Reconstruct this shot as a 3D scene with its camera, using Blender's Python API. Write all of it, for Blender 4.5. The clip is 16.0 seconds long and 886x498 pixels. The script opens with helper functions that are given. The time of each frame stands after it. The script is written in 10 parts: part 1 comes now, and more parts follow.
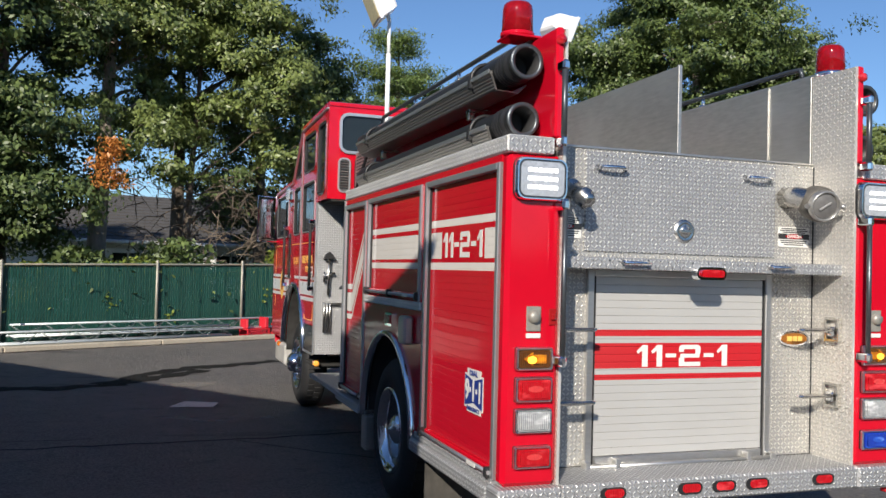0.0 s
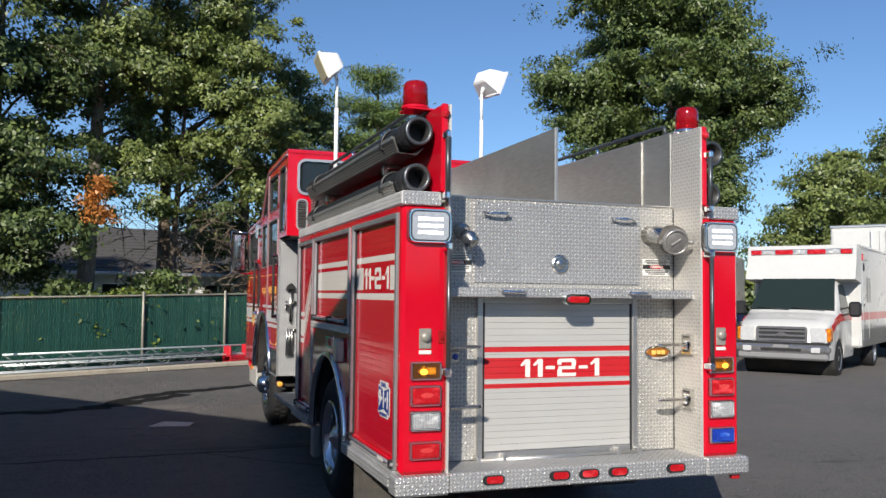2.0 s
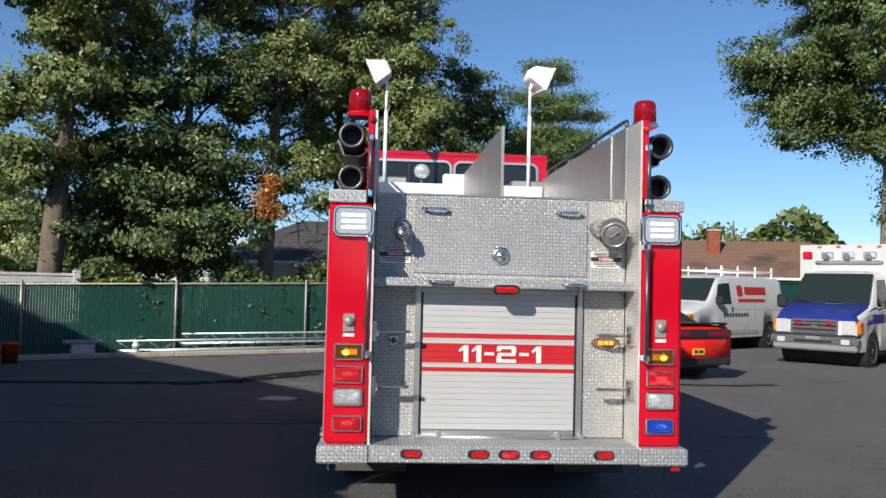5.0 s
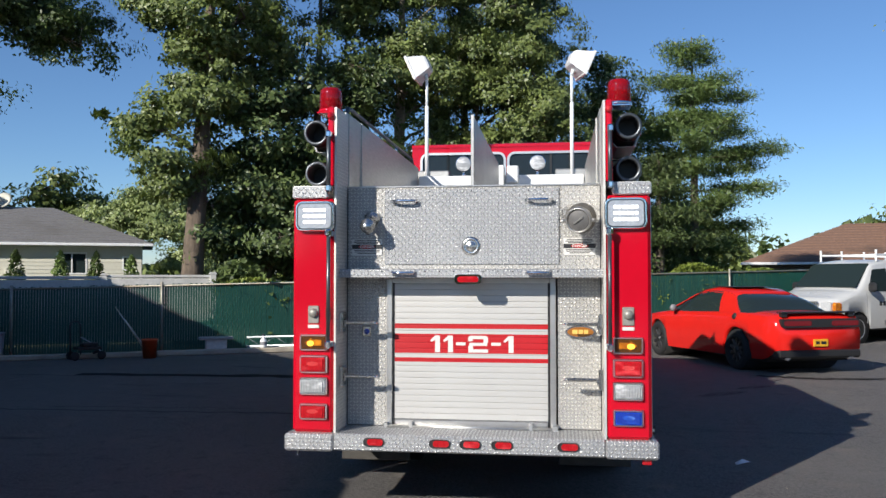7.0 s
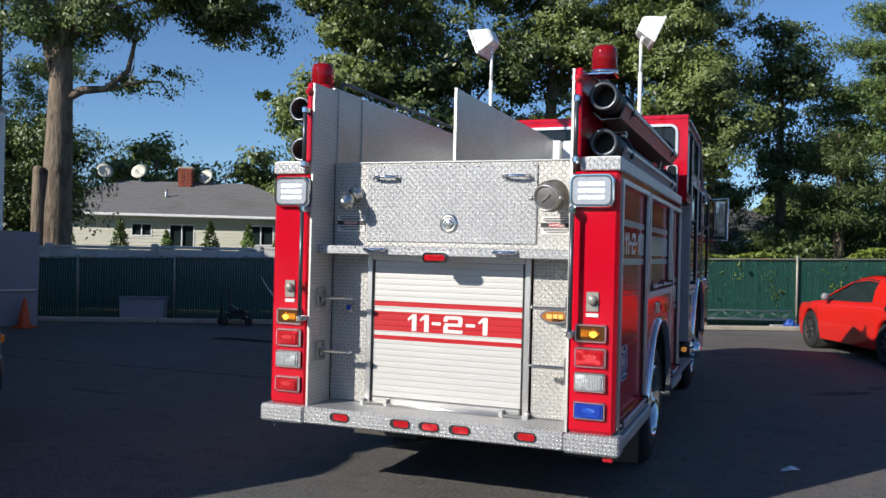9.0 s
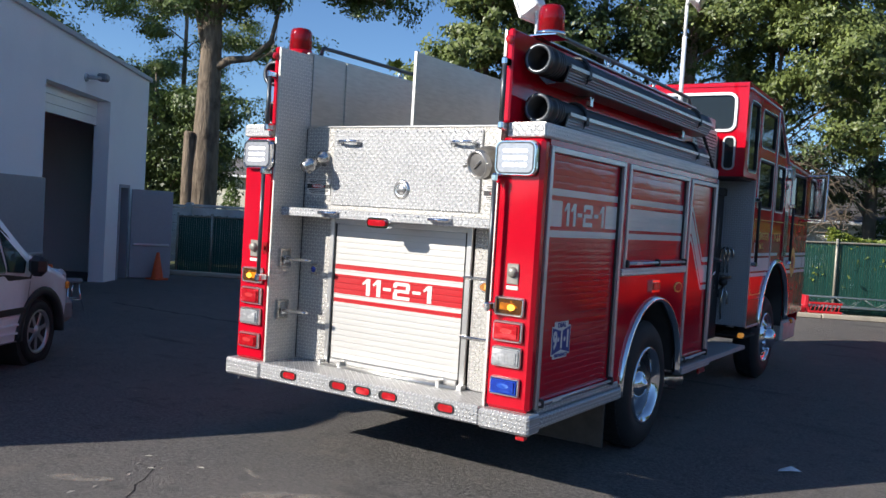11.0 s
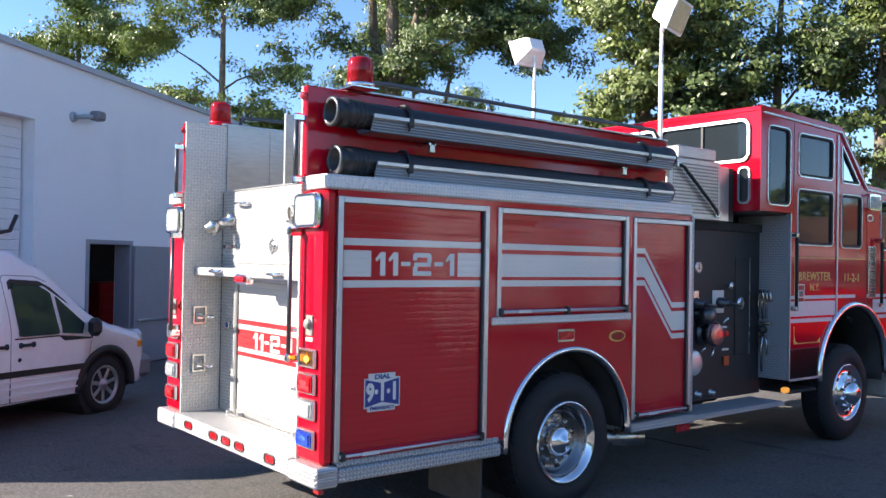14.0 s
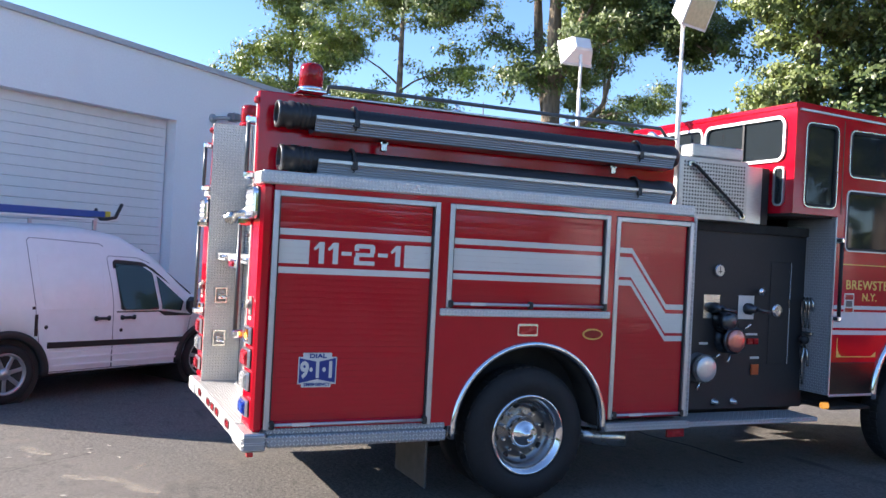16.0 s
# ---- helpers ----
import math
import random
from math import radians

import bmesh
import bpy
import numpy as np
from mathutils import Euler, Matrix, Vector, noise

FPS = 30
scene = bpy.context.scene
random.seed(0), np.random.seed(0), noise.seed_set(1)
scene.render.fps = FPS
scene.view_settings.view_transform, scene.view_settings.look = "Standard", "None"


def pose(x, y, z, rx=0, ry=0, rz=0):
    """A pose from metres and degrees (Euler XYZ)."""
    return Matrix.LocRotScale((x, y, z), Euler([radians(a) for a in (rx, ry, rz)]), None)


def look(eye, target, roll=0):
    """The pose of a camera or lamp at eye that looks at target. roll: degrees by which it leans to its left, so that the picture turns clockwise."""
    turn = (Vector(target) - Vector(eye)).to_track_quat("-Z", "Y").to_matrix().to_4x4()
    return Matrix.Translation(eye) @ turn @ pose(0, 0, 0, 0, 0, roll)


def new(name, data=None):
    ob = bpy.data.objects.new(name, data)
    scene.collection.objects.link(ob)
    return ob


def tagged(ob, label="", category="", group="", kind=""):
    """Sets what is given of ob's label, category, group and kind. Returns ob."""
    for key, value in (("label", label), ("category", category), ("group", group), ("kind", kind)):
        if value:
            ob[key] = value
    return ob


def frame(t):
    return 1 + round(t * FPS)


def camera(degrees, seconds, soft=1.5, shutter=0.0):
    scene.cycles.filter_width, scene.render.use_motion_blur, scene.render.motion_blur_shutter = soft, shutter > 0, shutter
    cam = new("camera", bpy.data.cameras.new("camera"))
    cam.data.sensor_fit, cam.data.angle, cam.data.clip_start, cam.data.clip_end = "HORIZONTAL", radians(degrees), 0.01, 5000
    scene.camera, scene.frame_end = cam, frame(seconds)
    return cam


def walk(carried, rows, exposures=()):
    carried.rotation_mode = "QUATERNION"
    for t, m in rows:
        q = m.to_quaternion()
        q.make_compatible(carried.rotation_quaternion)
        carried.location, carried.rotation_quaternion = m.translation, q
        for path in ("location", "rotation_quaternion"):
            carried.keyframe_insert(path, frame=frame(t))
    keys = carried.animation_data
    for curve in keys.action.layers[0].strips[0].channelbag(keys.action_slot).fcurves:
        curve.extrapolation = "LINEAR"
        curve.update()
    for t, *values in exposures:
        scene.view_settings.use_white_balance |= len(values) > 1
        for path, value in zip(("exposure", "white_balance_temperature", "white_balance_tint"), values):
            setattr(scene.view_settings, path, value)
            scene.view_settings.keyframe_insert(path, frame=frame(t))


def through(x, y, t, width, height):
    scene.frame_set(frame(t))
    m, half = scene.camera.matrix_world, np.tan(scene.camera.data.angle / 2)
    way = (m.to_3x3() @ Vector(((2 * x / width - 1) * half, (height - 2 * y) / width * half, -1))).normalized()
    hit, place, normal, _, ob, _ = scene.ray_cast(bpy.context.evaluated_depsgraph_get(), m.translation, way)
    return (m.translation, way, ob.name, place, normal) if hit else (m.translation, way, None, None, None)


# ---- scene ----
cam = camera(54.6, 16.0)
PATH = [
    (0, (-2.838, -3.761, 1.626), (-2.179, -1.873, 1.676), 1.5),
    (0.5, (-2.874, -4.063, 1.628), (-2.166, -2.193, 1.664), 1.6),
    (1, (-2.779, -4.336, 1.62), (-2.077, -2.463, 1.636), 1.9),
    (1.5, (-2.695, -4.64, 1.654), (-2.029, -2.754, 1.701), 0.3),
    (2, (-2.681, -4.879, 1.663), (-2.013, -2.998, 1.771), 0.6),
    (2.5, (-2.512, -5.118, 1.672), (-1.911, -3.216, 1.822), 0.7),
    (3, (-2.261, -5.302, 1.661), (-1.753, -3.372, 1.802), 0.4),
    (3.5, (-2.002, -5.346, 1.65), (-1.601, -3.391, 1.767), 1.9),
    (3.7, (-1.86, -5.364, 1.659), (-1.496, -3.4, 1.768), 2.8),
    (5.8, (-0.301, -5.875, 1.682), (-0.265, -3.876, 1.744), -0.8),
    (6, (-0.16, -5.871, 1.681), (-0.153, -3.872, 1.735), -0.9),
    (6.5, (0.218, -5.803, 1.652), (0.107, -3.806, 1.701), -0.4),
    (7, (0.599, -5.723, 1.665), (0.335, -3.741, 1.729), 0.0),
    (7.1, (0.676, -5.7, 1.668), (0.382, -3.723, 1.734), 0.0),
    (7.5, (0.997, -5.629, 1.676), (0.584, -3.674, 1.749), 0.5),
    (8, (1.301, -5.435, 1.663), (0.758, -3.511, 1.735), 1.5),
    (8.5, (1.701, -5.294, 1.665), (1.048, -3.404, 1.715), 1.6),
    (9, (2.094, -5.182, 1.685), (1.368, -3.319, 1.692), 1.4),
    (9.5, (2.437, -4.998, 1.661), (1.637, -3.165, 1.637), 2.1),
    (9.7, (2.558, -4.907, 1.666), (1.706, -3.098, 1.633), 2.3),
    (11.8, (4.057, -3.986, 1.728), (2.824, -2.415, 1.612), 4.3),
    (12, (4.204, -3.847, 1.717), (2.932, -2.309, 1.589), 4.5),
    (12.5, (4.489, -3.506, 1.732), (3.133, -2.041, 1.604), 4.5),
    (13, (4.851, -3.214, 1.742), (3.403, -1.839, 1.634), 2.9),
    (13.5, (5.185, -2.869, 1.765), (3.672, -1.562, 1.715), 1.9),
    (14, (5.484, -2.516, 1.798), (3.914, -1.276, 1.825), 1.0),
    (14.5, (5.862, -2.218, 1.823), (4.244, -1.045, 1.877), 1.0),
    (15, (6.095, -1.905, 1.801), (4.432, -0.796, 1.854), 2.6),
    (15.5, (6.39, -1.544, 1.803), (4.643, -0.572, 1.831), 3.2),
    (16, (6.687, -1.145, 1.821), (4.858, -0.335, 1.827), 2.9),
]
walk(cam, [(t, look(eye, target, roll)) for t, eye, target, roll in PATH],
     [(0, 0.38, 6540, 10), (3.7, 0.30, 6380, 10), (9.7, 0.33, 6250, 10), (11.8, 0.9, 6450, 11), (12.5, 1.17, 6520, 11), (14, 1.63, 6640, 13), (16, 1.76, 6720, 14)])


# ---- world and sun ----
SUN_AZ = (0.548, 0.836)          # the way in which shadows fall
SUN_EL = radians(26.8)
world = bpy.data.worlds.new("sky")
scene.world = world
world.use_nodes = True
wn = world.node_tree.nodes
sky = wn.new("ShaderNodeTexSky")
sky.sky_type = "NISHITA"
sky.sun_disc = False
sky.sun_elevation = SUN_EL
sky.sun_rotation = math.atan2(-SUN_AZ[0], -SUN_AZ[1])
sky.air_density = 0.9
sky.dust_density = 0.05
sky.ozone_density = 6.0
wn["Background"].inputs["Strength"].default_value = 0.096
world.node_tree.links.new(sky.outputs[0], wn["Background"].inputs["Color"])
sun_data = bpy.data.lights.new("sun", "SUN")
sun_data.energy = 4.8
sun_data.angle = radians(0.53)
sun_data.color = (1.0, 0.93, 0.82)
sun = new("sun", sun_data)
sun.matrix_world = look((-30 * SUN_AZ[0], -30 * SUN_AZ[1], 30 * math.tan(SUN_EL)), (0, 0, 0))


# ---- mesh building ----
class Shape:
    """Collects plain pieces into one mesh."""

    def __init__(self):
        self.v, self.f, self.soft = [], [], []

    def add(self, verts, faces, smooth=False):
        n = len(self.v)
        self.v += [tuple(p) for p in verts]
        self.f += [tuple(i + n for i in f) for f in faces]
        self.soft += [smooth] * len(faces)
        return self

    def box(self, x0, x1, y0, y1, z0, z1, b=0.0, m=None):
        c = Vector(((x0 + x1) / 2, (y0 + y1) / 2, (z0 + z1) / 2))
        h = (abs(x1 - x0) / 2, abs(y1 - y0) / 2, abs(z1 - z0) / 2)
        b = min(b, 0.45 * min(h) * 2)
        verts, faces = [], []
        if b <= 0:
            verts = [Vector((sx * h[0], sy * h[1], sz * h[2])) for sx in (-1, 1) for sy in (-1, 1) for sz in (-1, 1)]
            faces = [(0, 1, 3, 2), (4, 6, 7, 5), (0, 4, 5, 1), (2, 3, 7, 6), (0, 2, 6, 4), (1, 5, 7, 3)]
        else:
            idx = {}
            for a in range(3):
                for s in [(i, j, k) for i in (-1, 1) for j in (-1, 1) for k in (-1, 1)]:
                    idx[a, s] = len(verts)
                    verts.append(Vector([s[n] * (h[n] if n == a else h[n] - b) for n in range(3)]))
            for a in range(3):
                o = [n for n in range(3) if n != a]
                for sa in (-1, 1):
                    ring = []
                    for so in ((-1, -1), (1, -1), (1, 1), (-1, 1)):
                        s = [0, 0, 0]
                        s[a], s[o[0]], s[o[1]] = sa, so[0], so[1]
                        ring.append(idx[a, tuple(s)])
                    faces.append(tuple(ring))
                for s1 in (-1, 1):
                    for s2 in (-1, 1):
                        q = []
                        for who, end in ((o[0], -1), (o[1], -1), (o[1], 1), (o[0], 1)):
                            s = [0, 0, 0]
                            s[a], s[o[0]], s[o[1]] = end, s1, s2
                            q.append(idx[who, tuple(s)])
                        faces.append(tuple(q))
            for s in [(i, j, k) for i in (-1, 1) for j in (-1, 1) for k in (-1, 1)]:
                faces.append((idx[0, s], idx[1, s], idx[2, s]))
        verts = [c + p for p in verts]
        if m is not None:
            verts = [m @ p for p in verts]
        return self.add(verts, faces)

    def tube(self, points, radii, seg=16, caps=True, smooth=True):
        pts = [Vector(p) for p in points]
        if not isinstance(radii, (list, tuple)):
            radii = [radii] * len(pts)
        verts, faces = [], []
        side = None
        for i, p in enumerate(pts):
            d = (pts[min(i + 1, len(pts) - 1)] - pts[max(i - 1, 0)]).normalized()
            if side is None:
                side = d.orthogonal().normalized()
            side = (side - d * side.dot(d))
            side = side.normalized() if side.length > 1e-6 else d.orthogonal().normalized()
            up = d.cross(side)
            for k in range(seg):
                a = 2 * math.pi * k / seg
                verts.append(p + (side * math.cos(a) + up * math.sin(a)) * radii[i])
        for i in range(len(pts) - 1):
            for k in range(seg):
                j = (k + 1) % seg
                faces.append((i * seg + k, i * seg + j, (i + 1) * seg + j, (i + 1) * seg + k))
        self.add(verts, faces, smooth)
        if caps:
            n = len(self.v) - len(verts)
            self.f += [tuple(n + k for k in range(seg)), tuple(n + (len(pts) - 1) * seg + k for k in range(seg))]
            self.soft += [False, False]
        return self

    def lathe(self, profile, m, seg=32, smooth=True):
        """Profile of (radius, height) round local z, set in place by m."""
        verts, faces = [], []
        for r, z in profile:
            for k in range(seg):
                a = 2 * math.pi * k / seg
                verts.append(m @ Vector((r * math.cos(a), r * math.sin(a), z)))
        for i in range(len(profile) - 1):
            for k in range(seg):
                j = (k + 1) % seg
                faces.append((i * seg + k, i * seg + j, (i + 1) * seg + j, (i + 1) * seg + k))
        return self.add(verts, faces, smooth)

    def prism(self, poly, axis, a, b):
        """A flat outline, drawn out along an axis from a to b. poly holds the other two coordinates in order."""
        n = len(poly)
        def at3(p, w):
            return {"x": (w, p[0], p[1]), "y": (p[0], w, p[1]), "z": (p[0], p[1], w)}[axis]
        verts = [at3(p, a) for p in poly] + [at3(p, b) for p in poly]
        faces = [tuple(range(n)), tuple(range(2 * n - 1, n - 1, -1))]
        faces += [(i, (i + 1) % n, n + (i + 1) % n, n + i) for i in range(n)]
        return self.add(verts, faces)

    def band(self, poly, width, axis, a, b):
        """A band of that width inside a convex outline, drawn out from a to b."""
        n = len(poly)
        inner = inset(poly, width)
        def at3(p, w):
            return {"x": (w, p[0], p[1]), "y": (p[0], w, p[1]), "z": (p[0], p[1], w)}[axis]
        verts = [at3(p, a) for p in poly] + [at3(p, a) for p in inner] + [at3(p, b) for p in poly] + [at3(p, b) for p in inner]
        faces = []
        for i in range(n):
            j = (i + 1) % n
            faces += [(i, j, n + j, n + i), (2 * n + i, 3 * n + i, 3 * n + j, 2 * n + j),
                      (i, 2 * n + i, 2 * n + j, j), (n + i, n + j, 3 * n + j, 3 * n + i)]
        return self.add(verts, faces)

    def sweep_arc(self, cy, cz, r, profile, a0, a1, seg=40):
        """A rounded strip bent round a wheel: profile of (x, outward) carried along an arc in the plane of y and z, angles in degrees."""
        n = len(profile)
        verts, faces = [], []
        for i in range(seg + 1):
            t = radians(a0 + (a1 - a0) * i / seg)
            verts += [(x, cy + (r + d) * math.cos(t), cz + (r + d) * math.sin(t)) for x, d in profile]
        for i in range(seg):
            faces += [(i * n + k, i * n + (k + 1) % n, (i + 1) * n + (k + 1) % n, (i + 1) * n + k) for k in range(n)]
        faces += [tuple(range(n)), tuple(range(seg * n, seg * n + n))]
        return self.add(verts, faces, True)

    def mesh(self, name="mesh"):
        me = bpy.data.meshes.new(name)
        me.from_pydata(self.v, [], self.f)
        me.polygons.foreach_set("use_smooth", self.soft)
        bm = bmesh.new()
        bm.from_mesh(me)
        bmesh.ops.recalc_face_normals(bm, faces=bm.faces)
        bm.to_mesh(me)
        bm.free()
        return me


def inset(poly, w):
    """The outline moved inwards by w; its corners stay in order."""
    n, out = len(poly), []
    area = sum(poly[i][0] * poly[(i + 1) % n][1] - poly[(i + 1) % n][0] * poly[i][1] for i in range(n))
    s = 1 if area > 0 else -1
    for i in range(n):
        p, q, r = Vector(poly[i - 1]), Vector(poly[i]), Vector(poly[(i + 1) % n])
        d1, d2 = (q - p).normalized(), (r - q).normalized()
        n1, n2 = Vector((-d1.y, d1.x)) * s, Vector((-d2.y, d2.x)) * s
        m = n1 + n2
        m = m / max(m.length_squared / 2, 0.2)
        out.append(tuple(q + m * w))
    return out


def rounded(a0, a1, b0, b1, r, k=5):
    """A rectangle with rounded corners, as an outline."""
    pts = []
    for ca, cb, t0 in ((a1 - r, b1 - r, 0), (a0 + r, b1 - r, 90), (a0 + r, b0 + r, 180), (a1 - r, b0 + r, 270)):
        for i in range(k + 1):
            t = radians(t0 + 90 * i / k)
            pts.append((ca + r * math.cos(t), cb + r * math.sin(t)))
    return pts


def soften(poly, r, k=4):
    """The corners of a convex outline rounded by r."""
    pts, n = [], len(poly)
    for i in range(n):
        p, q, s = Vector(poly[i - 1]), Vector(poly[i]), Vector(poly[(i + 1) % n])
        a = q + (p - q).normalized() * min(r, (p - q).length * 0.45)
        b = q + (s - q).normalized() * min(r, (s - q).length * 0.45)
        for j in range(k + 1):
            t = j / k
            pts.append(tuple((1 - t) ** 2 * a + 2 * t * (1 - t) * q + t * t * b))
    return pts


def part(name, shape, material, parent=None, label=""):
    """Links a shape as one mesh object under a thing or a part."""
    me = shape if isinstance(shape, bpy.types.Mesh) else shape.mesh(name)
    if material is not None and not len(me.materials):
        me.materials.append(material)
    ob = new(name, me)
    if parent is not None:
        ob.parent = parent
    if label:
        ob["label"] = label
    return ob


def thing(name, label, category, group="", kind="", m=None):
    ob = new(name)
    if m is not None:
        ob.matrix_world = m
    return tagged(ob, label, category, group, kind)


def writing(text, size, depth=0.002, spacing=1.0, bold=0.0):
    """Letters as a mesh, centred, in the plane of x and y, facing +z."""
    cu = bpy.data.curves.new("letters", "FONT")
    cu.body, cu.size, cu.extrude, cu.space_character, cu.offset = text, size, depth, spacing, bold
    cu.align_x, cu.align_y = "CENTER", "CENTER"
    cu.resolution_u = 3
    ob = bpy.data.objects.new("letters", cu)
    scene.collection.objects.link(ob)
    me = bpy.data.meshes.new_from_object(ob.evaluated_get(bpy.context.evaluated_depsgraph_get()))
    bpy.data.objects.remove(ob)
    me.materials.clear()
    return me


def unit_number(height, wide=1.0):
    """The number 11-2-1 in square-cut figures, centred, as a shape in the plane of x and z, one unit deep in y."""
    sh, x = Shape(), 0.0
    w = height * wide
    def bar(a, b, lo, hi, at_x):
        sh.box(at_x + a * w, at_x + b * w, 0.0, 1.0, lo * height, hi * height)
    for ch in "11-2-1":
        if ch == "1":
            sh.prism([(x, 0.70 * height), (x + 0.26 * w, height), (x + 0.50 * w, height), (x + 0.50 * w, 0), (x + 0.25 * w, 0), (x + 0.25 * w, 0.74 * height), (x + 0.06 * w, 0.60 * height)], "y", 0.0, 1.0)
            x += 0.66 * w
        elif ch == "-":
            bar(0.0, 0.48, 0.42, 0.60, x)
            x += 0.62 * w
        else:
            sh.prism([(x + 0.10 * w, height), (x + 0.90 * w, height), (x + w, 0.90 * height), (x + w, 0.80 * height), (x, 0.80 * height), (x, 0.90 * height)], "y", 0.0, 1.0)
            bar(0.0, 0.22, 0.67, 0.80, x)
            bar(0.77, 1.0, 0.58, 0.80, x)
            bar(0.06, 0.96, 0.40, 0.58, x)
            bar(0.0, 0.24, 0.20, 0.40, x)
            bar(0.0, 1.0, 0.0, 0.20, x)
            x += 1.16 * w
    mid = (x - 0.16 * w) / 2
    sh.v = [(p[0] - mid, p[1], p[2] - height / 2) for p in sh.v]
    return sh.mesh("number")


# ---- materials ----
def nodes_of(m):
    return m.node_tree.nodes, m.node_tree.links, m.node_tree.nodes["Principled BSDF"]


def math_node(nt, op, a, b=None, c=None):
    n = nt.nodes.new("ShaderNodeMath")
    n.operation = op
    for k, v in enumerate((a, b, c)):
        if v is None:
            continue
        if isinstance(v, (int, float)):
            n.inputs[k].default_value = v
        else:
            nt.links.new(v, n.inputs[k])
    return n.outputs[0]


def noise_node(nt, scale, detail=4.0, rough=0.55, vec=None, stretch=None):
    n = nt.nodes.new("ShaderNodeTexNoise")
    n.inputs["Scale"].default_value = scale
    n.inputs["Detail"].default_value = detail
    n.inputs["Roughness"].default_value = rough
    if vec is None:
        vec = nt.nodes.new("ShaderNodeTexCoord").outputs["Object"]
    if stretch:
        mp = nt.nodes.new("ShaderNodeMapping")
        mp.inputs["Scale"].default_value = stretch
        nt.links.new(vec, mp.inputs["Vector"])
        vec = mp.outputs[0]
    nt.links.new(vec, n.inputs["Vector"])
    return n.outputs["Fac"]


def mix_node(nt, fac, a, b):
    n = nt.nodes.new("ShaderNodeMix")
    n.data_type = "RGBA"
    for sock, v in ((n.inputs[0], fac), (n.inputs[6], a), (n.inputs[7], b)):
        if isinstance(v, (int, float)):
            sock.default_value = v
        elif isinstance(v, tuple):
            sock.default_value = (*v, 1.0) if len(v) == 3 else v
        else:
            nt.links.new(v, sock)
    return n.outputs[2]


def ramp(nt, fac, lo, hi):
    n = nt.nodes.new("ShaderNodeMapRange")
    n.inputs["From Min"].default_value, n.inputs["From Max"].default_value = lo, hi
    nt.links.new(fac, n.inputs["Value"])
    return n.outputs[0]


def material(name, colour, rough=0.5, metal=0.0, vary=0.12, grain=30.0, bump=0.0, stain=None, coat=0.0, coarse=1.5, stretch=None,
             bump_scale=None, rough_vary=0.1, random_tone=0.0, spec=0.5):
    """A surface of one kind, with tone and gloss varied at two scales, and a fine relief."""
    m = bpy.data.materials.new(name)
    m.use_nodes = True
    nt = m.node_tree
    _, links, p = nodes_of(m)
    fine = noise_node(nt, grain, 5.0, 0.6, stretch=stretch)
    wide = noise_node(nt, coarse, 3.0, 0.55)
    dark = tuple(c * (1 - vary) for c in colour)
    light = tuple(min(1.0, c * (1 + vary)) for c in colour)
    col = mix_node(nt, ramp(nt, fine, 0.3, 0.7), dark, light)
    if stain is not None:
        col = mix_node(nt, ramp(nt, wide, 0.52, 0.75), col, stain)
    else:
        col = mix_node(nt, math_node(nt, "MULTIPLY", ramp(nt, wide, 0.35, 0.7), 0.5), col, tuple(c * (1 - vary * 0.8) for c in colour))
    if random_tone:
        info = nt.nodes.new("ShaderNodeObjectInfo")
        col = mix_node(nt, math_node(nt, "MULTIPLY", info.outputs["Random"], random_tone), col, tuple(c * 0.5 for c in colour))
    links.new(col, p.inputs["Base Color"])
    links.new(math_node(nt, "ADD", math_node(nt, "MULTIPLY", wide, rough_vary * 2), rough - rough_vary), p.inputs["Roughness"])
    p.inputs["Metallic"].default_value = metal
    p.inputs["Specular IOR Level"].default_value = spec
    p.inputs["Coat Weight"].default_value = coat
    p.inputs["Coat Roughness"].default_value = 0.04
    if bump:
        b = nt.nodes.new("ShaderNodeBump")
        b.inputs["Strength"].default_value = 1.0
        b.inputs["Distance"].default_value = bump
        links.new(noise_node(nt, bump_scale or grain, 4.0, 0.6, stretch=stretch), b.inputs["Height"])
        links.new(b.outputs[0], p.inputs["Normal"])
    return m


